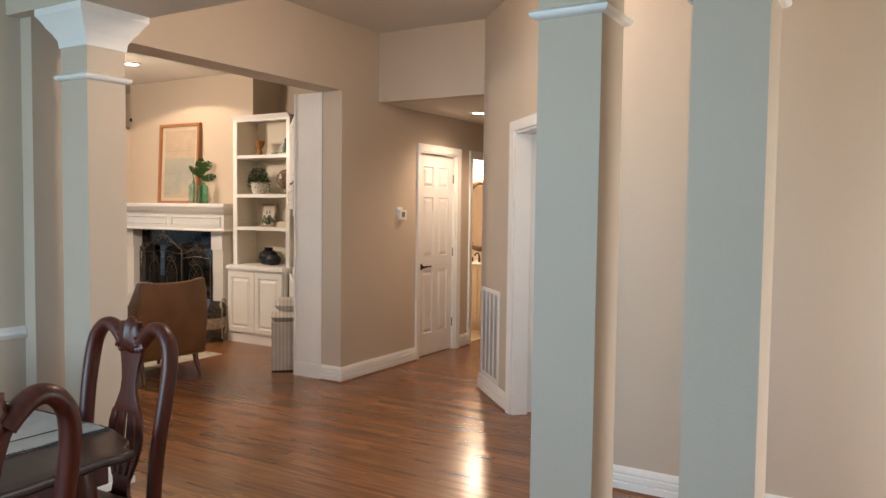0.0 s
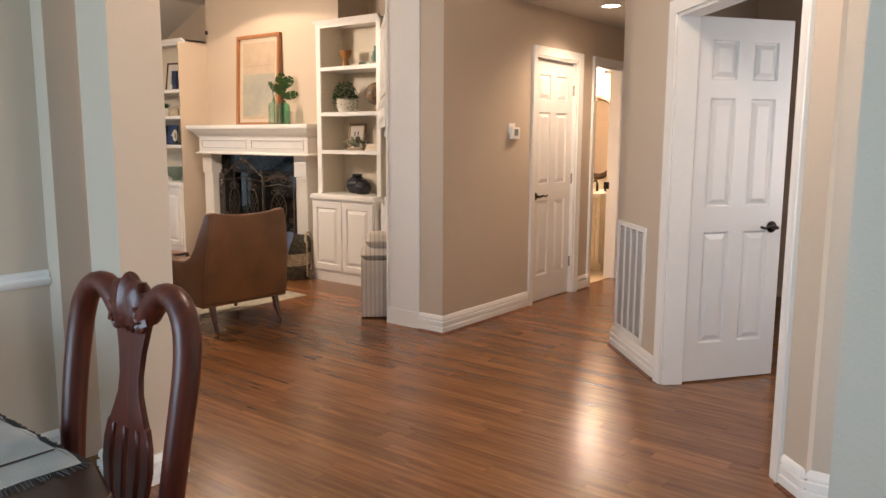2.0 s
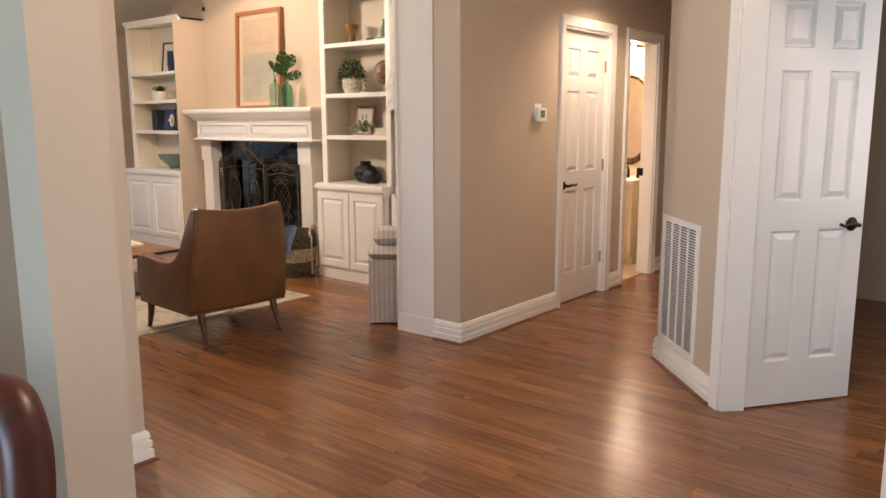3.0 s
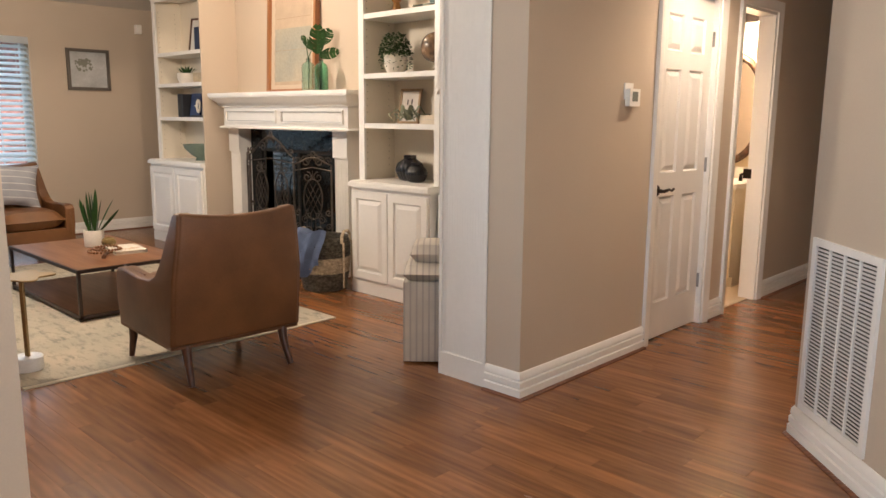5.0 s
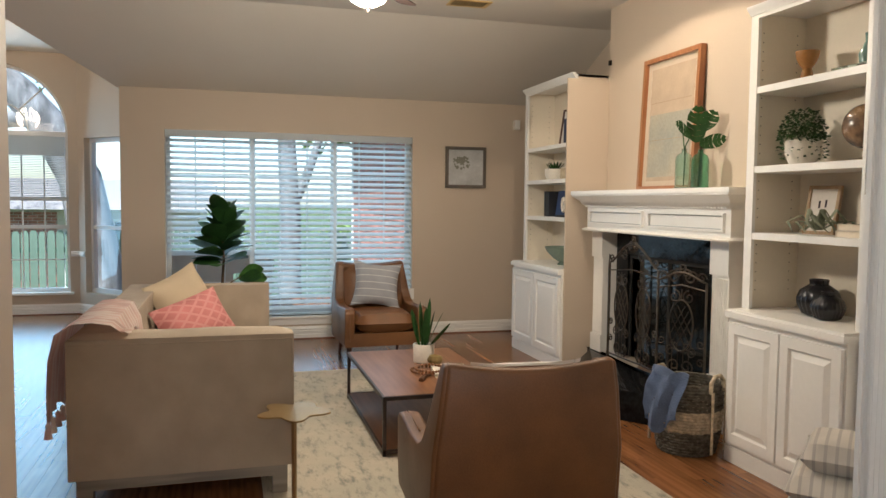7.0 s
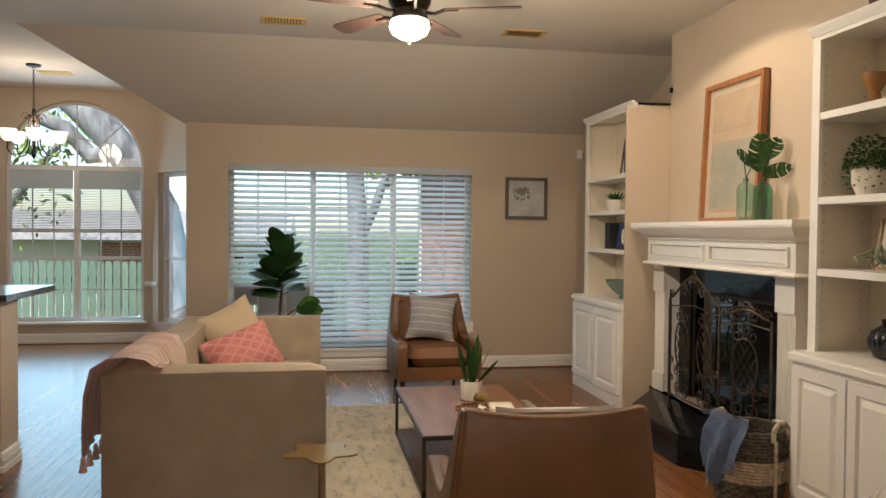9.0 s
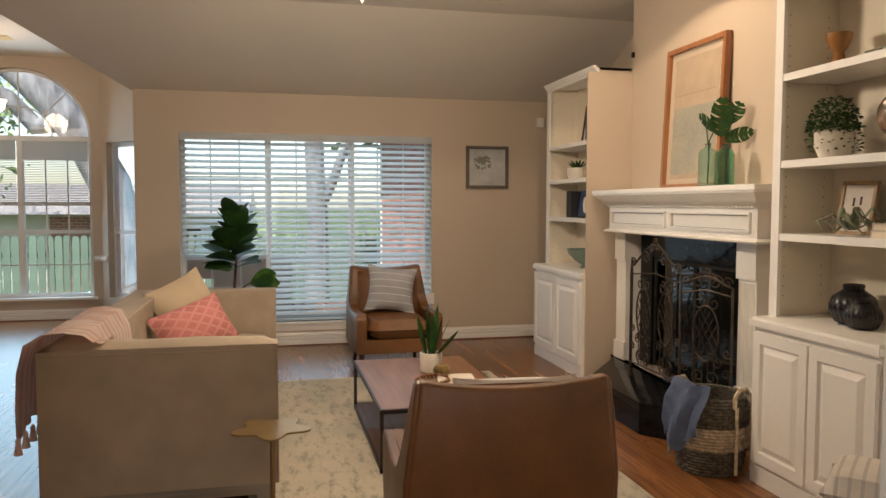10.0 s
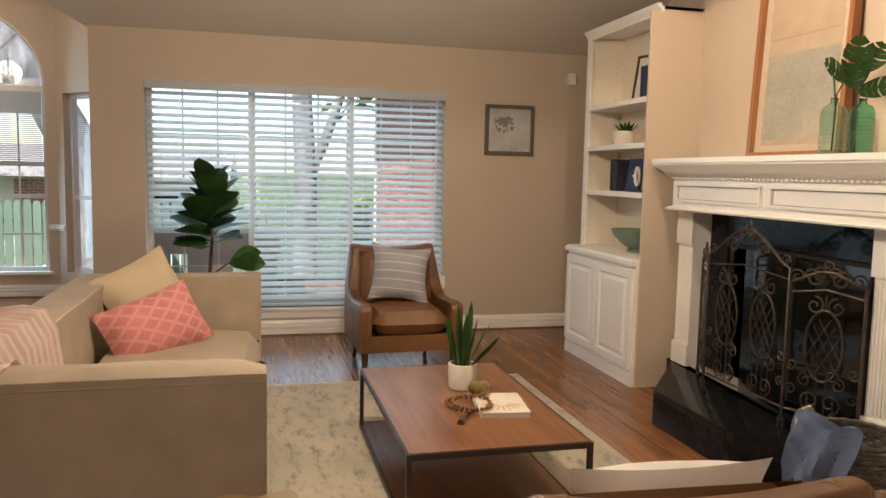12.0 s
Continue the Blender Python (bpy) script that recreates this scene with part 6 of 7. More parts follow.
part("foliage", bm, material("fern_green", (0.03, 0.085, 0.018), 0.6, vary=0.3, scale=30), tp)
# globe
gl = thing("globe", "black and bronze desk globe on a brass stand", "globe", pose(-5.53, 6.20, 1.63))
bm = bmesh.new()
bmesh.ops.create_uvsphere(bm, u_segments=32, v_segments=20, radius=0.105)
bmesh.ops.transform(bm, matrix=Matrix.Translation((0, 0, 0.165)), verts=bm.verts)
part("ball", bm, material("globe_print", (0.025, 0.025, 0.03), 0.25, vary=0.1, scale=14, alt=(0.32, 0.20, 0.11)), gl)
part("stand", lathe(bmesh.new(), [(0.055, 0), (0.055, 0.008), (0.015, 0.018), (0.009, 0.03), (0.009, 0.06)], 24), GOLD, gl)
part("meridian", tube(bmesh.new(), [(0.112 * math.cos(radians(a)), 0, 0.165 + 0.112 * math.sin(radians(a))) for a in range(-100, 101, 12)], 0.004, 6), GOLD, gl)
# top shelf: amber goblet, green bottle on a book
solid("amber_goblet", "amber glass goblet on a wooden foot", "goblet", lathe(bmesh.new(), [(0.036, 0), (0.038, 0.005), (0.028, 0.06), (0.022, 0.075), (0.04, 0.10), (0.055, 0.13), (0.06, 0.165), (0.056, 0.165), (0.05, 0.13), (0.02, 0.10)], 28), material("amber_wood", (0.30, 0.14, 0.04), 0.25, vary=0.1), pose(-5.95, 6.22, 2.055))
solid("glass_dish", "flat pale green glass dish on the shelf", "dish", bevel(boxm((0, 0, 0, 0.26, 0.18, 0.03)), 0.004, 2), glass("pale_green_glass", (0.75, 0.9, 0.85)), pose(-5.70, 6.14, 2.055))
solid("glass_bottle", "small blue-green bottle on the glass dish", "bottle", lathe(bmesh.new(), [(0.03, 0), (0.036, 0.005), (0.042, 0.05), (0.025, 0.09), (0.014, 0.11), (0.016, 0.15), (0.012, 0.15)], 24), material("teal_glaze", (0.16, 0.26, 0.24), 0.15), pose(-5.56, 6.22, 2.085))

# ---- left bookcase contents ----
solid("ceramic_bowl", "sage green footed bowl on the cabinet", "bowl", lathe(bmesh.new(), [(0.06, 0), (0.06, 0.012), (0.045, 0.025), (0.10, 0.06), (0.16, 0.12), (0.18, 0.165), (0.174, 0.165), (0.15, 0.12), (0.09, 0.065), (0.02, 0.045)], 40), material("sage_glaze", (0.20, 0.27, 0.22), 0.2, vary=0.1), pose(-8.95, 6.27, 0.86))
for k, (w, h, c) in enumerate(((0.03, 0.235, (0.02, 0.02, 0.022)), (0.035, 0.23, (0.022, 0.02, 0.02)), (0.03, 0.225, (0.02, 0.022, 0.03)))):
    b = thing("hardback_book", "dark hardback book standing on the shelf", "book", pose(-9.22 + 0.038 * k, 6.18, 1.297), "upright dark books")
    m_ = material("book_cloth_%s" % "abc"[k], c, 0.6, vary=0.1)
    part("cover", bevel(boxm((0, 0, 0, 0.003, 0.17, h), (w - 0.003, 0, 0, w, 0.17, h), (0.003, 0, 0, w - 0.003, 0.003, h)), 0.001, 1), m_, b)
    part("page_block", boxm((0.0032, 0.004, 0.004, w - 0.0032, 0.165, h - 0.004)), bpy.data.materials["book_pages"], b)
fb_ = thing("hardback_book", "blue book facing out with a white bird on it", "book", pose(-9.06, 6.22, 1.297, -8, 0, 0))
part("cover", bevel(boxm((0, 0, 0, 0.20, 0.02, 0.24)), 0.002, 1), material("blue_book", (0.02, 0.04, 0.12), 0.5), fb_)
bm = bmesh.new()
for pts in (((0.07, 0.12), (0.11, 0.10), (0.15, 0.13), (0.11, 0.125)), ((0.10, 0.12), (0.13, 0.18), (0.125, 0.12)), ((0.13, 0.11), (0.16, 0.08), (0.14, 0.12))):
    bm.faces.new([bm.verts.new((x, -0.0006, z)) for x, z in pts])
part("bird_mark", bm, CERAMIC, fb_, "white bird shape", False)
solid("white_ornament", "white looped ceramic ornament on the shelf", "ornament", tube(bmesh.new(), [(0.03 * math.cos(a), 0, 0.09 + 0.06 * math.sin(a)) for a in [2 * math.pi * i / 20 for i in range(20)]], 0.011, 8, True), CERAMIC, pose(-8.82, 6.19, 1.297 + 0.02))
b = thing("hardback_book", "thin dark book lying flat under the ornament", "book", pose(-8.90, 6.15, 1.297))
part("cover", bevel(boxm((0, 0, 0, 0.24, 0.15, 0.02)), 0.002, 1), bpy.data.materials["book_cloth_a"], b)
su = thing("succulent", "spiky succulent in a round white bowl", "plant", pose(-9.12, 6.24, 1.636))
part("pot", lathe(bmesh.new(), [(0.06, 0), (0.075, 0.004), (0.095, 0.05), (0.092, 0.10), (0.085, 0.10), (0.08, 0.085)], 26), CERAMIC, su)
for i in range(26):
    a = i * 2.4
    bm = bmesh.new()
    k = 0.25 + 0.75 * (i / 26)
    leaf_bm(bm, (0.03 * math.cos(a), 0.03 * math.sin(a), 0.085), (math.cos(a) * k, math.sin(a) * k, 0.8), 0.10, 0.009, 0.05, 0, 0, 4)
    part("leaf", bm, LEAF, su)
solid("carved_box", "carved cream wooden box on the shelf", "box", bevel(boxm((0, 0, 0, 0.16, 0.12, 0.10)), 0.012, 3), material("cream_wood", (0.55, 0.45, 0.30), 0.6, vary=0.12, scale=30, grain=60, bump=0.1), pose(-8.92, 6.20, 1.636))
small_frame("framed_print", "white-mounted print in a walnut frame on the top shelf", pose(-9.08, 6.25, 1.944, -9, 0, 14), 0.26, 0.34, WALNUT, material("cream_mount", (0.66, 0.64, 0.60), 0.7), ((0.07, 0.08, 0.19, 0.20, material("landscape_ink", (0.25, 0.3, 0.3), 0.8)),))
for k in range(2):
    b = thing("hardback_book", "dark blue hardback book standing on the top shelf", "book", pose(-8.82 + 0.045 * k, 6.18, 1.944), "upright blue books")
    part("cover", bevel(boxm((0, 0, 0, 0.04, 0.16, 0.22)), 0.003, 1), material("blue_cloth", (0.025, 0.04, 0.09), 0.6) if k == 0 else bpy.data.materials["blue_cloth"], b)
pp = thing("potted_plant", "tiny potted plant at the shelf end", "plant", pose(-8.60, 6.20, 1.297))
part("pot", lathe(bmesh.new(), [(0.03, 0), (0.045, 0.07), (0.04, 0.07)], 18), material("blush_clay", (0.45, 0.25, 0.2), 0.7), pp)
for i in range(14):
    bm = bmesh.new()
    a = i * 2.4
    leaf_bm(bm, (0, 0, 0.06), (math.cos(a) * 0.5, math.sin(a) * 0.5, 1), 0.13, 0.008, 0.1, 0, 0, 4)
    part("leaf", bm, LEAF, pp)
# picture and sensor on the window wall
GREYFRAME = wood("grey_frame", (0.16, 0.14, 0.12), (0.09, 0.075, 0.06), 0.5, axis=2)
pw = thing("framed_print", "grey-framed pale landscape print on the wall", "picture", Matrix.Translation((XW, 5.56, 1.577)) @ Matrix.Rotation(radians(90), 4, "Z"))
t = 0.032
part("frame", bevel(boxm((0, -0.03, 0, t, -0.001, 0.44), (0.455 - t, -0.03, 0, 0.455, -0.001, 0.44), (t, -0.03, 0, 0.455 - t, -0.001, t), (t, -0.03, 0.44 - t, 0.455 - t, -0.001, 0.44)), 0.003, 1), GREYFRAME, pw)
part("print", boxm((t, -0.012, t, 0.455 - t, -0.006, 0.44 - t)), material("pale_blue_print", (0.52, 0.53, 0.53), 0.5, vary=0.1, scale=6), pw)
bm = bmesh.new()
for i in range(60):
    a, rr = rf.uniform(0, 6.283), rf.random() ** 0.6
    x, z = 0.18 + 0.10 * rr * math.cos(a), 0.27 + 0.07 * rr * math.sin(a)
    s_ = rf.uniform(0.006, 0.02)
    bm.faces.new([bm.verts.new((x + s_ * math.cos(k * 1.257), -0.0125 - 0.00002 * i, z + s_ * math.sin(k * 1.257))) for k in range(5)])
part("tree_mark", bm, material("olive_wash", (0.24, 0.24, 0.2), 0.8), pw, "smudged tree shape", False)
solid("motion_sensor", "small white motion sensor high in the corner", "sensor", bevel(boxm((-0.03, -0.03, -0.05, 0.03, 0.03, 0.05)), 0.008, 2), TRIM, pose(XW + 0.031, 6.36, 2.27))
solid("wall_hook", "small dark metal hook above the bookcase", "hook", bevel(boxm((-0.012, -0.02, -0.02, 0.012, 0, 0.02)), 0.003, 1), BRONZE, pose(-8.43, YN, 2.60))
solid("wall_outlet", "cream wall outlet plate beside the chair", "outlet", bevel(boxm((0, 0, 0, 0.006, 0.075, 0.115)), 0.002, 1), TRIM, pose(XW, 5.15, 0.38))

# ---- ceiling fittings ----
FANWOOD = wood("dark_fan_blade", (0.055, 0.028, 0.018), (0.03, 0.015, 0.01), 0.6, axis=0)
BULB = glow("lamp_bowl_glow", (1.0, 0.93, 0.82), 2.5)
fan = thing("ceiling_fan", "dark bronze ceiling fan with lit glass bowl", "ceiling fan", pose(-6.85, 4.07, 2.54))
part("canopy", lathe(bmesh.new(), [(0.07, 0.509), (0.06, 0.46), (0.02, 0.42)], 24), BRONZE, fan)
part("downrod", tube(bmesh.new(), [(0, 0, 0.25), (0, 0, 0.45)], 0.013, 10), BRONZE, fan)
part("motor", lathe(bmesh.new(), [(0.04, 0.28), (0.11, 0.26), (0.125, 0.20), (0.115, 0.15), (0.09, 0.11), (0.10, 0.075), (0.09, 0.06)], 32), BRONZE, fan)
part("glass_bowl", lathe(bmesh.new(), [(0.012, -0.045), (0.05, -0.04), (0.095, -0.015), (0.112, 0.02), (0.105, 0.055), (0.09, 0.062)], 32), BULB, fan, "lit white glass bowl")
part("finial", lathe(bmesh.new(), [(0.004, -0.075), (0.012, -0.065), (0.008, -0.055), (0.018, -0.045)], 12), BRONZE, fan)
for i in range(5):
    a = radians(1 + 72 * i)
    R = Matrix.Rotation(a, 4, "Z")
    bm = prism(bmesh.new(), [(0.20, -0.045), (0.57, -0.065), (0.61, -0.05), (0.62, 0.0), (0.61, 0.05), (0.57, 0.065), (0.20, 0.045)], -0.003, 0.003)
    bmesh.ops.transform(bm, matrix=R @ Matrix.Translation((0, 0, 0.115)) @ Matrix.Rotation(radians(12), 4, "X"), verts=bm.verts)
    bl = part("blade", bm, FANWOOD, fan)
    part("blade_iron", tube(bmesh.new(), [R @ Vector(p) for p in ((0.08, 0, 0.10), (0.14, 0.01, 0.095), (0.20, 0, 0.112), (0.27, 0, 0.112))], 0.010, 6), BRONZE, bl, "bronze blade bracket")
VENT = material("yellowed_vent", (0.62, 0.44, 0.17), 0.5, vary=0.06)


def ceiling_vent(x, y, z, rz=0, group="ceiling vents"):
    ob = thing("ceiling_vent", "yellowed metal air vent in the ceiling", "vent", pose(x, y, z, 0, 0, rz), group)
    part("frame", bevel(boxm((-0.10, -0.17, -0.008, 0.10, -0.14, -0.001), (-0.10, 0.14, -0.008, 0.10, 0.17, -0.001), (-0.10, -0.14, -0.008, -0.075, 0.14, -0.001), (0.075, -0.14, -0.008, 0.10, 0.14, -0.001)), 0.002, 1), VENT, ob)
    # dark sheet drawn as the shade above the slats
    part("backing", boxm((-0.075, -0.14, -0.003, 0.075, 0.14, -0.0015)), DARK, ob)
    for i in range(12):
        y_ = -0.135 + i * 0.0235
        bm = boxm((-0.075, y_, -0.014, 0.075, y_ + 0.017, -0.0125))
        for v in bm.verts:
            v.co.z += 0.007 if v.co.y > y_ + 0.01 else 0
        part("slat", bm, VENT, ob)


ceiling_vent(-8.66, 3.33, HC)
ceiling_vent(-8.64, 5.23, HC)
ceiling_vent(-11.7, 0.75, HB)
CANGLOW = glow("downlight_glow", (1.0, 0.85, 0.62), 5.0)
for x, y, z in ((-3.40, 6.64, HH), (-7.15, 5.48, HC)):
    ob = thing("recessed_downlight", "lit recessed downlight with a white ring", "downlight", pose(x, y, z), "recessed downlights")
    part("ring", lathe(bmesh.new(), [(0.095, -0.004), (0.092, -0.009), (0.072, -0.008), (0.07, -0.002)], 32), TRIM, ob)
    part("lamp_face", lathe(bmesh.new(), [(0.07, -0.004), (0.04, -0.006)], 24), CANGLOW, ob, "glowing lamp face")
# chandelier over the breakfast table
SHADE = glow("frosted_shade_glow", (1.0, 0.72, 0.5), 0.9)
ch = thing("chandelier", "scrolled bronze chandelier with frosted glass shades", "chandelier", pose(-11.3, 0.66, 0))
part("canopy", lathe(bmesh.new(), [(0.075, HB - 0.002), (0.07, HB - 0.02), (0.02, HB - 0.035)], 24), BRONZE, ch)
for i in range(13):
    z = HB - 0.05 - i * 0.033
    a0 = 0 if i % 2 else math.pi / 2
    part("chain_link", tube(bmesh.new(), [(0.010 * math.cos(t_) * math.cos(a0), 0.010 * math.cos(t_) * math.sin(a0), z + 0.021 * math.sin(t_)) for t_ in [2 * math.pi * k / 10 for k in range(10)]], 0.003, 5, True), BRONZE, ch)
part("stem", lathe(bmesh.new(), [(0.012, 2.70), (0.02, 2.66), (0.012, 2.60), (0.01, 2.45), (0.018, 2.35), (0.012, 2.28), (0.03, 2.24), (0.02, 2.20), (0.008, 2.17)], 16), BRONZE, ch)
for i in range(5):
    a = radians(20 + 72 * i)
    f = lambda r, z: (r * math.cos(a), r * math.sin(a), z)
    arm = part("arm", tube(bmesh.new(), [f(0.02, 2.62), f(0.05, 2.58), f(0.05, 2.45), f(0.07, 2.30), f(0.13, 2.21), f(0.21, 2.20), f(0.26, 2.26), f(0.25, 2.33)], 0.008, 6), BRONZE, ch)
    part("scroll", tube(bmesh.new(), [f(0.07 + 0.05 * (1 - k / 12) * math.cos(k * 0.7), 2.60 + 0.05 * (1 - k / 12) * math.sin(k * 0.7)) for k in range(12)], 0.006, 5), BRONZE, arm)
    part("shade", lathe(bmesh.new(), [(0.03, 0.0), (0.06, 0.03), (0.068, 0.08), (0.085, 0.12), (0.080, 0.12), (0.062, 0.08), (0.05, 0.03)], 20, Matrix.Translation(f(0.25, 2.34))), SHADE, arm, "lit frosted glass shade")
# breakfast bar corner
bar = thing("breakfast_bar", "breakfast bar with a dark granite top on a bracket", "counter", pose(0, 0, 0))
BARTOP = material("grey_granite", (0.09, 0.085, 0.085), 0.15, vary=0.25, scale=40)
part("countertop", bevel(boxm((-8.30, -1.5, 1.01, -7.45, 1.80, 1.05)), 0.008, 3), BARTOP, bar)
part("bar_wall", boxm((-7.76, -1.5, 0, -7.5, 1.75, 1.01)), WALL, bar)
part("corbel", bevel(prism(bmesh.new(), [(0, 0), (0.24, 0), (0.24, -0.03), (0.13, -0.06), (0.10, -0.14), (0.03, -0.18), (0, -0.20)], -0.03, 0.03, Matrix.Translation((-7.76, 1.65, 1.01)) @ Matrix.Rotation(radians(180), 4, "Z") @ Matrix.Rotation(radians(90), 4, "X")), 0.004, 1), BRONZE, bar, "dark scrolled corbel")
part("bar_skirting", sweep(bmesh.new(), BASE, [(-7.5, -1.5, 0), (-7.5, 1.75, 0), (-7.76, 1.75, 0)]), TRIM, bar)

# ---- dining table and chairs ----
MAHOGANY = wood("dark_mahogany", (0.12, 0.021, 0.010), (0.045, 0.008, 0.005), 0.36, axis=2, coat=0.05, bump=0.006, rings=0.15)
MAHOTOP = wood("mahogany_top", (0.045, 0.015, 0.010), (0.022, 0.008, 0.006), 0.3, axis=0, coat=0.05, bump=0.004, rings=0.1)


SEAT_LEATHER = material("dark_seat_leather", (0.05, 0.028, 0.02), 0.45, vary=0.15)


def eased(pts, k=4, rounds=3):
    """A run of points made finer and rounded."""
    fine = []
    for a, b in zip(pts, pts[1:]):
        fine += [tuple(Vector(a).lerp(Vector(b), i / k)) for i in range(k)]
    fine.append(pts[-1])
    for _ in range(rounds):
        fine = [fine[0]] + [tuple((Vector(fine[i - 1]) + 2 * Vector(fine[i]) + Vector(fine[i + 1])) / 4) for i in range(1, len(fine) - 1)] + [fine[-1]]
    return fine


def strip_plate(rows, thick):
    """A bent board: rows of (x of one edge, x of the other, y, z), thick along y."""
    bm = bmesh.new()
    rings = [[bm.verts.new(p) for p in ((x0, y, z), (x1, y, z), (x1, y + thick, z), (x0, y + thick, z))] for x0, x1, y, z in rows]
    for p, q in zip(rings, rings[1:]):
        for j in range(4):
            bm.faces.new((p[j], p[(j + 1) % 4], q[(j + 1) % 4], q[j]))
    bm.faces.new(list(reversed(rings[0])))
    bm.faces.new(rings[-1])
    bmesh.ops.recalc_face_normals(bm, faces=bm.faces)
    return bm


def dining_chair(name, label, m):
    """Back along x at y = 0, the seat towards -y."""
    ob = thing(name, label, "dining chair", m, "dining chairs")
    for s in (1, -1):
        pts = [(s * 0.175, 0.02, 0.0), (s * 0.178, 0.0, 0.25), (s * 0.18, -0.01, 0.46), (s * 0.188, 0.0, 0.64), (s * 0.202, 0.025, 0.82), (s * 0.205, 0.045, 0.93), (s * 0.193, 0.055, 1.01), (s * 0.155, 0.06, 1.056), (s * 0.11, 0.062, 1.062), (s * 0.07, 0.062, 1.03), (s * 0.045, 0.062, 1.0)]
        sm = eased(pts)
        part("back_post", tube(bmesh.new(), sm, [0.024 + 0.006 * min(1, i / 20) for i in range(len(sm))], 12, flat=0.8), MAHOGANY, ob)
        part("crest_scroll", tube(bmesh.new(), [(s * (0.046 + 0.020 * (1 - k / 14) * math.cos(k * 0.62)), 0.046, 0.985 + 0.022 * (1 - k / 14) * math.sin(k * 0.62)) for k in range(12)], 0.010, 6), MAHOGANY, ob)
    sh = bmesh.new()
    bmesh.ops.create_uvsphere(sh, u_segments=28, v_segments=12, radius=1.0)
    for v in sh.verts:
        a = math.atan2(v.co.x, v.co.z + 0.55)
        k = 1 + 0.14 * math.cos(a * 13)
        v.co = Vector((v.co.x * 0.062 * k, 0.054 + v.co.y * 0.030 * k, 1.028 + v.co.z * 0.060 * k))
    part("crest_shell", sh, MAHOGANY, ob, "carved fluted shell crest")
    lean = lambda z: 0.052 - (1.0 - z) * 0.11
    # pierced vase-shaped splat: a solid neck above, four ribs through the vase, a solid foot
    neck = [(0.062, 1.02), (0.048, 0.975), (0.036, 0.92), (0.030, 0.87), (0.033, 0.83), (0.046, 0.79), (0.060, 0.755)]
    part("splat", bevel(strip_plate([(-w_, w_, lean(z_), z_) for w_, z_ in [(w_ * 1.2, z_) for w_, z_ in neck]], 0.016), 0.004, 2), MAHOGANY, ob, "solid neck of the pierced splat")
    vase = [(0.073, 0.765), (0.086, 0.72), (0.089, 0.67), (0.080, 0.62), (0.062, 0.57), (0.048, 0.53)]
    for u0, u1 in ((-1.0, -0.64), (-0.50, -0.10), (0.10, 0.50), (0.64, 1.0)):
        part("splat_rib", bevel(strip_plate([(w_ * u0, w_ * u1, lean(z_), z_) for w_, z_ in vase], 0.015), 0.003, 1), MAHOGANY, ob)
    part("splat_foot", bevel(strip_plate([(-w_, w_, lean(z_), z_) for w_, z_ in ((0.046, 0.54), (0.038, 0.51), (0.042, 0.48), (0.058, 0.45))], 0.016), 0.004, 2), MAHOGANY, ob)
    part("seat_rail", bevel(prism(bmesh.new(), [(-0.20, 0.015), (0.20, 0.015), (0.25, -0.43), (-0.25, -0.43)], 0.40, 0.455), 0.006, 2), MAHOGANY, ob)
    c_ = cushion(0.43, 0.42, 0.06, 0.2, 8, 8)
    bmesh.ops.transform(c_, matrix=Matrix.Translation((0, -0.21, 0.465)), verts=c_.verts)
    part("seat_pad", c_, SEAT_LEATHER, ob, "dark drop-in seat")
    for s in (1, -1):
        part("front_leg", tube(bmesh.new(), [(s * 0.22, -0.40, 0.42), (s * 0.245, -0.425, 0.33), (s * 0.225, -0.405, 0.18), (s * 0.215, -0.395, 0.06), (s * 0.225, -0.415, 0.0)], [0.032, 0.030, 0.019, 0.014, 0.026], 10), MAHOGANY, ob, "cabriole front leg")
    return ob


dining_chair("dining_chair", "dark mahogany dining chair with a shell crest, at the table side", pose(-2.145, 1.715, 0, 0, 0, 2))
dining_chair("dining_chair", "dark mahogany dining chair with open arched back, at the table end", pose(-1.54, 0.915, 0, 0, 0, 268 - 360))
tb = thing("dining_table", "dark polished dining table with moulded edge", "dining table", pose(-2.70, 0.92, 0))
TZ = 0.745
top = [(-0.92, -0.70), (0.66, -0.70), (0.80, -0.655), (0.86, -0.60), (0.905, -0.60), (0.915, -0.55), (0.90, -0.50), (0.93, -0.25), (0.93, 0.25), (0.90, 0.50), (0.915, 0.55), (0.905, 0.60), (0.86, 0.60), (0.80, 0.655), (0.66, 0.70), (-0.92, 0.70)]
part("tabletop", bevel(prism(bmesh.new(), top, TZ - 0.03, TZ), 0.010, 3), MAHOTOP, tb)
part("apron", bevel(boxm((-0.82, -0.58, TZ - 0.12, 0.80, 0.58, TZ - 0.03)), 0.01, 2), MAHOGANY, tb)
for x in (-0.74, 0.76):
    for y in (-0.50, 0.50):
        part("leg", tube(bmesh.new(), [(x, y, TZ - 0.06), (x + 0.03 * (1 if x > 0 else -1), y, TZ - 0.2), (x, y, 0.35), (x - 0.01, y, 0.12), (x + 0.02, y, 0.0)], [0.05, 0.05, 0.032, 0.022, 0.04], 12), MAHOGANY, tb, "cabriole table leg")
RUNNER = striped_cloth("cream_runner_cloth", (0.82, 0.80, 0.75), (0.16, 0.16, 0.16), 0.01, 1, 0.0)
bm = bmesh.new()
rows_ = []
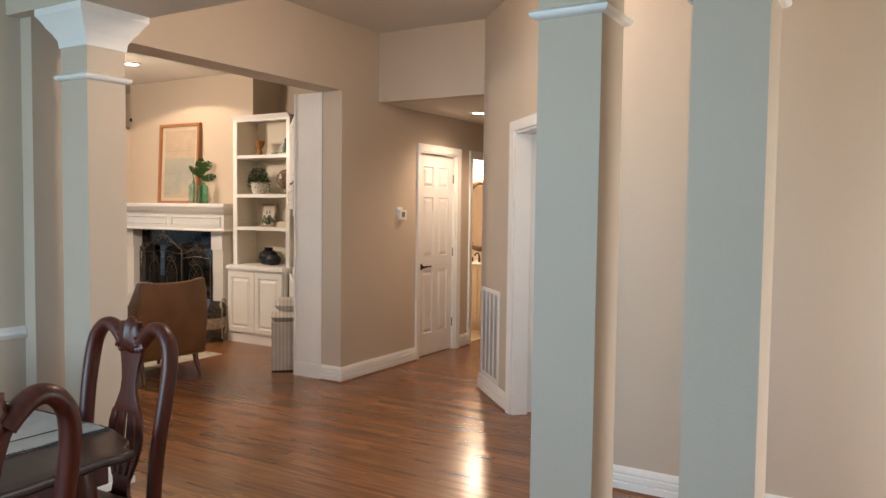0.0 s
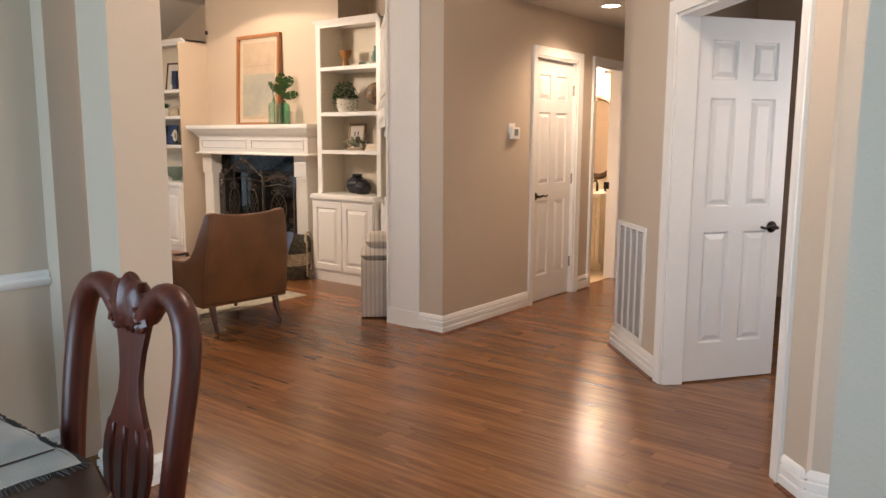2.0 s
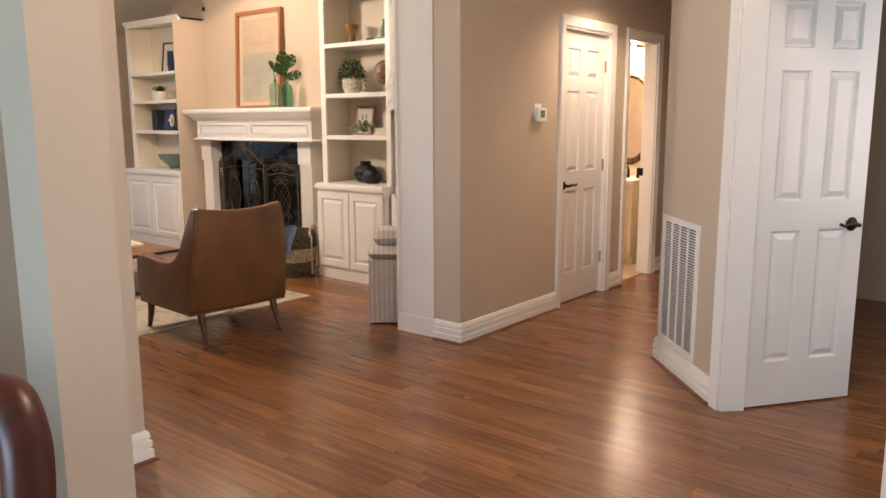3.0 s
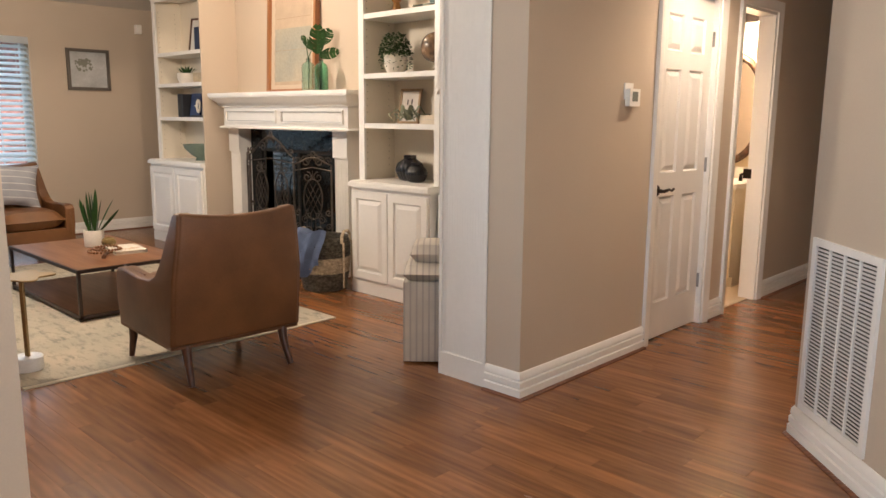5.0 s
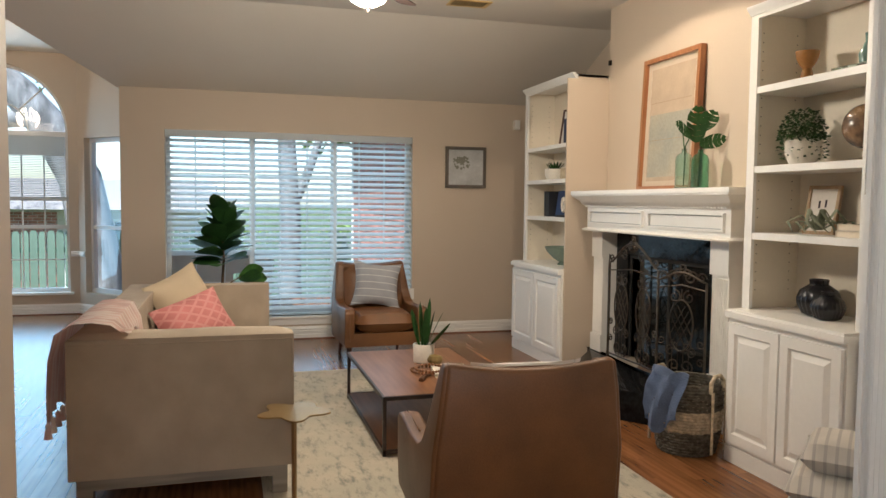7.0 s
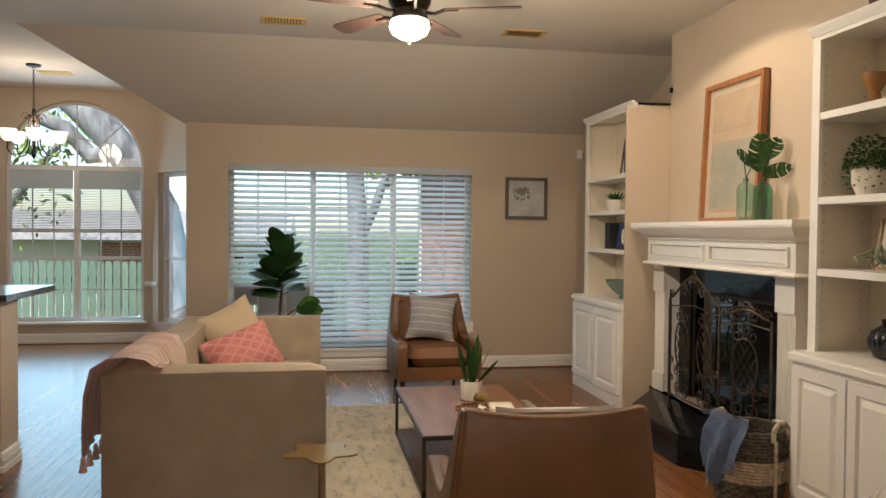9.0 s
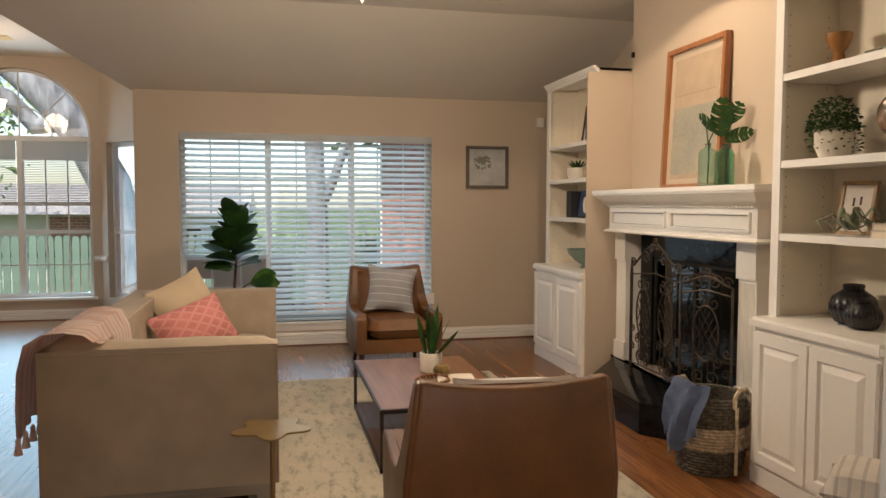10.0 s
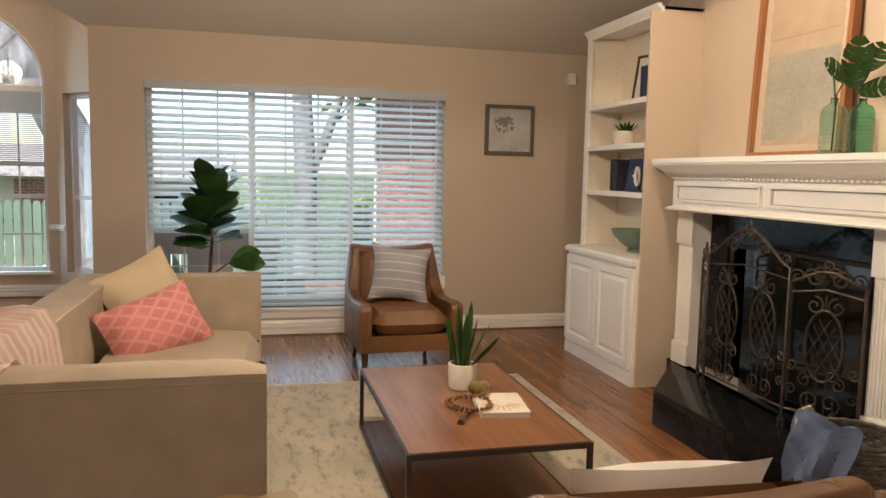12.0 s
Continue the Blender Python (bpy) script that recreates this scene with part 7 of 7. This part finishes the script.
for i in range(37):
    r_ = []
    for j in range(13):
        x = -0.9 + 1.55 * i / 36
        y = -0.68 + 1.36 * j / 12
        r_.append(bm.verts.new((x + 0.008 * math.sin(j * 2.1) * (i == 36), y + 0.006 * math.sin(i * 1.7) * (j in (0, 12)), TZ + 0.004 + 0.0025 * (1 + noise.noise(Vector((x * 6, y * 6, 0)))))))
    rows_.append(r_)
for a, b in zip(rows_, rows_[1:]):
    for j in range(12):
        bm.faces.new((a[j], b[j], b[j + 1], a[j + 1]))
bmesh.ops.solidify(bm, geom=bm.faces[:], thickness=0.002)
rn = thing("table_runner", "cream linen runner with frayed dark edge on the table", "table runner", pose(-2.70, 0.92, 0))
part("cloth", bm, RUNNER, rn)
part("woven_stripe", boxm((0.545, -0.67, TZ + 0.0085, 0.551, 0.67, TZ + 0.0098)), SEAT_LEATHER, rn, "dark woven stripe")
fr_ = bmesh.new()
rr_ = random.Random(4)
for i in range(150):
    y = -0.68 + 1.36 * i / 149
    tube(fr_, [(0.645, y, TZ + 0.006), (0.662 + rr_.uniform(0, 0.012), y + rr_.uniform(-0.006, 0.006), TZ + 0.003)], 0.0014, 4)
for i in range(340):
    x = -0.9 + 1.55 * i / 339
    tube(fr_, [(x, 0.675, TZ + 0.006), (x + rr_.uniform(-0.005, 0.005), 0.688 + rr_.uniform(0, 0.008), TZ + 0.003)], 0.0014, 4)
part("frayed_edge", fr_, material("dark_fringe", (0.05, 0.05, 0.05), 0.9), rn, "dark frayed fringe")

# ---- bathroom seen through its doorway ----
BATHW = material("cream_vanity", (0.74, 0.66, 0.50), 0.4, vary=0.03)
vn = thing("bath_vanity", "cream bathroom vanity with drawers and a pale top", "vanity", pose(0, 0, 0))
part("body", bevel(boxm((-5.7, 8.12, 0.09, -4.16, 8.745, 0.79)), 0.003, 1), BATHW, vn)
part("kickboard", boxm((-5.7, 8.18, 0, -4.16, 8.745, 0.09)), BATHW, vn)
part("countertop", bevel(boxm((-5.72, 8.09, 0.79, -4.14, 8.745, 0.83)), 0.008, 2), CERAMIC, vn)
part("backsplash", bevel(boxm((-5.72, 8.72, 0.83, -4.14, 8.745, 0.93)), 0.004, 1), CERAMIC, vn)
for k in range(3):
    x0 = -5.66 + k * 0.5
    part("drawer_front", bevel(boxm((x0, 8.102, 0.60, x0 + 0.46, 8.119, 0.77)), 0.005, 2), BATHW, vn)
    bm = leaf_mesh(0.46, 0.44, 0.018, [(0.06, 0.06, 0.40, 0.38)], False)
    bmesh.ops.transform(bm, matrix=Matrix.Translation((x0, 8.10, 0.13)), verts=bm.verts)
    part("vanity_door", bm, BATHW, vn, sm=False)
fc = thing("faucet", "dark bronze widespread faucet on the vanity", "faucet", pose(-4.36, 8.45, 0.83))
part("spout", tube(bmesh.new(), [(0, 0, 0), (0, 0, 0.08), (0, -0.03, 0.115), (0, -0.09, 0.11), (0, -0.12, 0.085)], [0.016, 0.012, 0.011, 0.011, 0.010], 10), BRONZE, fc)
for s in (-0.1, 0.1):
    part("tap", tube(bmesh.new(), [(s, 0, 0), (s, 0, 0.05), (s * 1.5, -0.01, 0.075)], [0.018, 0.012, 0.008], 8), BRONZE, fc)
mr = thing("oval_mirror", "tall oval mirror in a carved bronze frame", "mirror", pose(-4.50, 8.747, 1.41))
ov = lambda rx, rz, y=0.0, n=48: [(rx * math.cos(2 * math.pi * i / n), y, rz * math.sin(2 * math.pi * i / n)) for i in range(n)]
MIRROR = material("mirror_silver", (0.92, 0.92, 0.92), 0.02, 1.0, vary=0.0, bump=0, rough_vary=0.0)
bm = bmesh.new()
bm.faces.new([bm.verts.new(p) for p in ov(0.25, 0.41, -0.012)])
part("glass", bm, MIRROR, mr, sm=False)
part("frame", tube(bmesh.new(), ov(0.275, 0.435, -0.018), 0.032, 8, True), material("bronze_frame", (0.12, 0.07, 0.04), 0.45, 0.6, vary=0.3, scale=30, bump=0.1), mr)
sc = thing("vanity_light", "bronze vanity light with lit glass shades", "wall lamp", pose(-4.45, 8.745, 2.08))
part("bar", bevel(boxm((-0.35, -0.05, 0.03, 0.35, -0.001, 0.13)), 0.01, 2), BRONZE, sc)
for s in (-0.25, 0.0, 0.25):
    part("arm", tube(bmesh.new(), [(s, -0.04, 0.08), (s, -0.11, 0.10), (s, -0.12, 0.05)], 0.01, 6), BRONZE, sc)
    part("shade", lathe(bmesh.new(), [(0.03, 0.05), (0.045, 0.0), (0.062, -0.09), (0.056, -0.09)], 18, Matrix.Translation((s, -0.12, 0))), glow("sconce_shade_glow", (1.0, 0.84, 0.6), 2.5) if s < -0.2 else bpy.data.materials["sconce_shade_glow"], sc, "lit glass shade")
solid("strike_plate", "dark bronze strike plate in the bathroom jamb", "strike plate", boxm((-0.03, -0.0015, -0.035, 0.03, 0, 0.035)), BRONZE, pose(XO - 0.12, 7.902, 0.93))

# ---- outdoors ----
GRASS = material("lawn", (0.07, 0.12, 0.03), 0.9, vary=0.25, scale=1.5, grain=30, bump=0.1)
bm = boxm((-400, -400, -1.3, 400, 400, -1.05))
struct("ground", bm, GRASS, "green lawn sloping away behind the house", "ground")
FENCE = material("weathered_fence", (0.12, 0.19, 0.15), 0.85, vary=0.15, scale=3, grain=40, per_object=0.12, stretch=(1, 1, 0.2))
fe = thing("fence", "weathered grey-green wooden picket fence", "fence", pose(-17.5, 0, -1.05))
pk = bpy.data.meshes.new("picket")
b_ = prism(bmesh.new(), [(0, 0), (0.125, 0), (0.125, 1.82), (0.10, 1.88), (0.025, 1.88), (0, 1.82)], -0.01, 0.01, Matrix.Rotation(radians(90), 4, "Z") @ Matrix.Rotation(radians(90), 4, "X"))
b_.to_mesh(pk)
b_.free()
pk.materials.append(FENCE)
for i in range(150):
    o = new("picket", pk)
    o.parent = fe
    o.location = (0, -11 + i * 0.142, rf.uniform(-0.02, 0.02))
for z in (0.4, 1.5):
    part("rail", boxm((-0.06, -11, z, -0.02, 10.3, z + 0.09)), FENCE, fe)
BRICK = material("red_brick", (0.42, 0.20, 0.16), 0.85, vary=0.12, scale=8, grain=90, bump=0.08, per_object=0.0)
_nt2 = BRICK.node_tree
_geo = _nt2.nodes.new("ShaderNodeNewGeometry")
_hs = _nt2.nodes.new("ShaderNodeHueSaturation")
_mr = _nt2.nodes.new("ShaderNodeMapRange")
_mr.inputs["To Min"].default_value, _mr.inputs["To Max"].default_value = 0.7, 1.3
_bs = _nt2.nodes["Principled BSDF"]
_src = _bs.inputs["Base Color"].links[0].from_socket
_nt2.links.new(_geo.outputs["Random Per Island"], _mr.inputs["Value"])
_nt2.links.new(_mr.outputs[0], _hs.inputs["Value"])
_nt2.links.new(_src, _hs.inputs["Color"])
_nt2.links.new(_hs.outputs[0], _bs.inputs["Base Color"])
MORTAR = material("mortar", (0.42, 0.38, 0.33), 0.95, vary=0.1)


def brick_wall(parent, m, length, height, openings=()):
    vs, fs_ = [], []
    z, row = 0.0, 0
    while z < height:
        x = -0.11 if row % 2 else 0.0
        while x < length:
            if not any(a - 0.1 < x < c - 0.1 and b - 0.05 < z < d for a, b, c, d in openings):
                k = len(vs)
                x0, x1 = max(0, x), min(length, x + 0.205)
                vs += [m @ Vector(p) for p in ((x0, 0, z), (x1, 0, z), (x1, 0, z + 0.064), (x0, 0, z + 0.064), (x0 + .003, -0.012, z + .003), (x1 - .003, -0.012, z + .003), (x1 - .003, -0.012, z + 0.061), (x0 + .003, -0.012, z + 0.061))]
                fs_ += [(k + 4, k + 5, k + 6, k + 7)] + [(k + j, k + (j + 1) % 4, k + 4 + (j + 1) % 4, k + 4 + j) for j in range(4)]
            x += 0.217
        z += 0.076
        row += 1
    me = bpy.data.meshes.new("brick_courses")
    me.from_pydata([tuple(v) for v in vs], [], fs_)
    me.materials.append(BRICK)
    o = new("brick_courses", me)
    o.parent = parent
    o["kind"] = "stuff"


wing = thing("house_wing", "red brick wing of the house beside the patio", "house", pose(0, 0, 0))
part("wall", boxm((-16.5, 5.55, -1.05, -10.75, 5.75, 2.8), (-16.5, 5.75, -1.05, -16.3, 9.0, 2.8)), MORTAR, wing)
brick_wall(wing, Matrix.Translation((-16.5, 5.549, -1.05)), 5.7, 3.6)
part("corner_trim", boxm((-16.56, 5.52, -1.05, -16.44, 5.60, 2.8)), TRIM, wing, "white corner downspout")
part("soffit", boxm((-17.0, 4.95, 2.78, -10.75, 5.9, 2.95)), TRIM, wing)
part("roof", prism(bmesh.new(), [(-17.1, 4.9), (-10.7, 4.9), (-10.7, 9.2), (-17.1, 9.2)], 2.95, 3.3), material("shingle", (0.30, 0.29, 0.28), 0.95, vary=0.3, scale=20), wing)
nb = thing("neighbour_house", "pale brick neighbouring house behind the fence", "house", pose(0, 0, 0))
part("wall", boxm((-31, -9, -1.05, -24.0, 2.6, 1.15)), material("white_siding", (0.72, 0.70, 0.66), 0.7, vary=0.04), nb)
part("roof", prism(bmesh.new(), [(0, 0), (9.0, 0), (4.5, 0.85)], -9.3, 3.0, Matrix.Translation((-32, 0, 1.15)) @ Matrix.Rotation(radians(90), 4, "X") @ Matrix.Diagonal((1, 1, -1, 1))), bpy.data.materials["shingle"], nb)
brick_wall(nb, Matrix.Translation((-23.98, -2.0, -1.05)) @ Matrix.Rotation(radians(90), 4, "Z"), 1.1, 2.1)
for y in (-6.2, 0.4):
    wq = part("window", boxm((-23.99, y, -0.5, -23.94, y + 1.4, 0.9)), TRIM, nb)
    part("pane", boxm((-23.939, y + 0.08, -0.42, -23.93, y + 0.66, 0.82), (-23.939, y + 0.74, -0.42, -23.93, y + 1.32, 0.82)), BLACKGLASS, wq)
patio = struct("pavement", boxm((-13.5, -1.5, -1.06, -10.7, 5.55, -0.9)), material("concrete", (0.42, 0.40, 0.37), 0.9, vary=0.08), "pale concrete patio", "patio")
rl = thing("patio_railing", "dark metal railing along the patio", "railing", pose(-13.4, 0, -0.9))
part("top_rail", boxm((-0.02, -1.4, 0.95, 0.02, 5.4, 0.99)), DARK, rl)
for i in range(46):
    part("baluster", boxm((-0.008, -1.4 + i * 0.15, 0.0, 0.008, -1.384 + i * 0.15, 0.95)), DARK, rl)

sc_ = thing("patio_screen", "tan panelled patio screen with narrow openings outside the window", "screen", pose(-11.6, 2.35, -0.9))
SCREENP = material("tan_screen_paint", (0.62, 0.55, 0.46), 0.8, vary=0.06)
for y0, y1 in ((0.0, 0.42), (0.60, 1.02), (1.16, 1.45)):
    part("panel", bevel(boxm((-0.03, y0, 0.0, 0.03, y1, 1.66)), 0.004, 1), SCREENP, sc_)
for z0, z1 in ((0.0, 0.9), (1.48, 1.72)):
    part("rail", bevel(boxm((-0.032, -0.02, z0, 0.032, 1.47, z1)), 0.004, 1), SCREENP, sc_)

BARK = material("oak_bark", (0.21, 0.22, 0.23), 0.95, vary=0.3, scale=6, grain=40, bump=0.3, stretch=(1, 1, 0.25))
TREELEAF = material("tree_leaf", (0.12, 0.21, 0.04), 0.6, vary=0.35, scale=0.8, grain=20, bump=0.0, alt=(0.20, 0.30, 0.07))
TREELEAF.node_tree.nodes["Principled BSDF"].inputs["Subsurface Weight"].default_value = 0.0


def tree(label, base, limbs, clumps, seed, leaf=0.11, per=130):
    ob = thing("oak_tree", label, "tree", pose(*base))
    for k, (pts, r0, r1) in enumerate(limbs):
        n = len(pts)
        part("trunk" if k == 0 else "limb", tube(bmesh.new(), pts, [r0 + (r1 - r0) * i / (n - 1) for i in range(n)], 12), BARK, ob)
    r = random.Random(seed)
    vs, fs_ = [], []
    for cx, cy, cz, cr in clumps:
        for _ in range(int(per * cr * cr)):
            d = Vector((r.gauss(0, 1), r.gauss(0, 1), r.gauss(0, 0.75))).normalized() * cr * r.random() ** 0.45
            c = Vector((cx, cy, cz)) + d
            a = Vector((r.uniform(-1, 1), r.uniform(-1, 1), r.uniform(-1, 1))).normalized()
            b = a.cross(Vector((r.uniform(-1, 1), r.uniform(-1, 1), r.uniform(-1, 1)))).normalized()
            s = leaf * r.uniform(0.6, 1.3)
            k = len(vs)
            vs += [tuple(c - a * s), tuple(c + b * s * 0.42), tuple(c + a * s), tuple(c - b * s * 0.42)]
            fs_.append((k, k + 1, k + 2, k + 3))
    me = bpy.data.meshes.new("crown")
    me.from_pydata(vs, [], fs_)
    me.materials.append(TREELEAF)
    cr_ = new("crown", me)
    cr_.parent = ob
    return ob


tree("slim oak with a forked trunk close to the patio", (-15.8, 4.35, -1.06),
     [([(0, 0, 0), (0.02, -0.02, 1.2), (0, 0, 2.2), (0, -0.06, 3.4), (-0.1, -0.12, 5.2)], 0.22, 0.13),
      ([(0, 0.05, 2.45), (0, 0.25, 2.85), (0.1, 0.46, 3.45), (0.2, 0.9, 4.8)], 0.10, 0.05)],
     [(-0.8, 0.7, 3.75, 0.7), (-0.4, -0.6, 6.2, 1.6), (0.3, 1.0, 6.0, 1.5), (-0.6, 0.3, 7.4, 1.7)], 11)
tree("large live oak with a thick leaning limb", (-16.0, 1.35, -1.06),
     [([(0, 0, 0), (0, -0.08, 1.5), (0, -0.32, 2.8), (0, -0.72, 3.57), (0, -1.15, 4.10), (0, -1.63, 4.55), (-0.1, -2.6, 5.3), (-0.2, -3.6, 6.4)], 0.40, 0.16),
      ([(0, -0.95, 3.78), (0, -1.40, 3.70), (0, -1.78, 4.14), (0, -2.25, 4.33), (0.1, -3.2, 4.45), (0.1, -4.3, 4.9)], 0.17, 0.06),
      ([(0, -1.5, 4.45), (0, -1.3, 5.2), (0.1, -0.9, 6.3)], 0.16, 0.08)],
     [(-1.0, -4.2, 6.6, 1.7), (-0.6, -1.6, 6.9, 1.8), (0.2, -0.2, 6.8, 1.6), (-2.6, -2.2, 4.9, 0.9), (-2.2, -3.6, 4.3, 0.9)], 14)
tree("leafy shade tree behind the fence", (-20.5, -3.6, -1.06),
     [([(0, 0, 0), (0, 0.1, 2.5), (0.1, 0, 5.0)], 0.22, 0.1), ([(0, 0.1, 2.2), (0.2, 1.2, 3.6), (0.3, 2.0, 4.6)], 0.12, 0.05)],
     [(0, 0.5, 3.7, 1.7), (-0.2, -2.0, 4.2, 2.0), (0.5, 0.3, 5.8, 1.9), (0.6, -0.8, 2.6, 1.2), (0.3, 1.7, 4.3, 0.8)], 12)
hd = []
rb = random.Random(21)
vs, fs_ = [], []
for i in range(9000):
    y = rb.uniform(-22, 24)
    z = -1.0 + 1.3 * rb.random() ** 0.9 * (0.75 + 0.25 * math.sin(y * 0.8))
    c = Vector((-38 + rb.gauss(0, 1.2), y, z))
    a = Vector((rb.uniform(-.4, .4), rb.uniform(-1, 1), rb.uniform(-1, 1))).normalized()
    b = a.cross(Vector((1, rb.uniform(-.5, .5), rb.uniform(-.5, .5)))).normalized()
    s = rb.uniform(0.16, 0.4)
    k = len(vs)
    vs += [tuple(c - a * s), tuple(c + b * s * 0.5), tuple(c + a * s), tuple(c - b * s * 0.5)]
    fs_.append((k, k + 1, k + 2, k + 3))
me = bpy.data.meshes.new("far_woods")
me.from_pydata(vs, [], fs_)
me.materials.append(TREELEAF)
tagged(new("far_woods", me), "dense green tree line in the distance", "woods", "", "stuff")

# ---- strip oak floor, laid along x ----
def plank_bm(bm, x0, x1, y0, y1):
    g, t, c = 0.0002, -0.0005, 0.0003
    lo = [bm.verts.new(p) for p in ((x0 + g, y0 + g, -0.008), (x1 - g, y0 + g, -0.008), (x1 - g, y1 - g, -0.008), (x0 + g, y1 - g, -0.008))]
    hi = [bm.verts.new(p) for p in ((x0 + g + c, y0 + g + c, t), (x1 - g - c, y0 + g + c, t), (x1 - g - c, y1 - g - c, t), (x0 + g + c, y1 - g - c, t))]
    bm.faces.new(hi)
    for j in range(4):
        bm.faces.new((lo[j], lo[(j + 1) % 4], hi[(j + 1) % 4], hi[j]))


PW = 0.083
rng = random.Random(7)
verts, faces = [], []
made = 0
lengths = [0.45, 0.6, 0.75, 0.9, 1.1, 1.3, 1.5]
plank_me = {}
for L_ in lengths:
    b_ = bmesh.new()
    plank_bm(b_, 0, L_, 0, PW)
    me_ = bpy.data.meshes.new("plank")
    b_.to_mesh(me_)
    b_.free()
    me_.materials.append(OAK)
    plank_me[L_] = me_
y = -2.0
while y < 10.2:
    x = -12.75 - rng.random() * 1.3
    while x < 1.4:
        L_ = rng.choice(lengths)
        if x + L_ > 1.45:
            L_ = min(lengths, key=lambda v: abs(1.42 - x - v))
        near = -4.3 < x < -1.2 and 2.6 < y < 5.0
        if near and made < 298:
            o = new("plank", plank_me[L_])
            o.parent = floor
            o.location = (x, y, 0)
            made += 1
        else:
            g, c = 0.0002, 0.0003
            k = len(verts)
            x0, x1, y0, y1 = x + g, x + L_ - g, y + g, y + PW - g
            verts += [(x0, y0, -0.008), (x1, y0, -0.008), (x1, y1, -0.008), (x0, y1, -0.008), (x0 + c, y0 + c, -0.0005), (x1 - c, y0 + c, -0.0005), (x1 - c, y1 - c, -0.0005), (x0 + c, y1 - c, -0.0005)]
            faces += [(k + 4, k + 5, k + 6, k + 7)] + [(k + j, k + (j + 1) % 4, k + 4 + (j + 1) % 4, k + 4 + j) for j in range(4)]
        x += L_
    y += PW
me_ = bpy.data.meshes.new("floor_planks")
me_.from_pydata(verts, [], faces)
me_.materials.append(OAK_FAR)
fp = new("floor_planks", me_)
fp.parent = floor
fp["kind"] = "stuff"
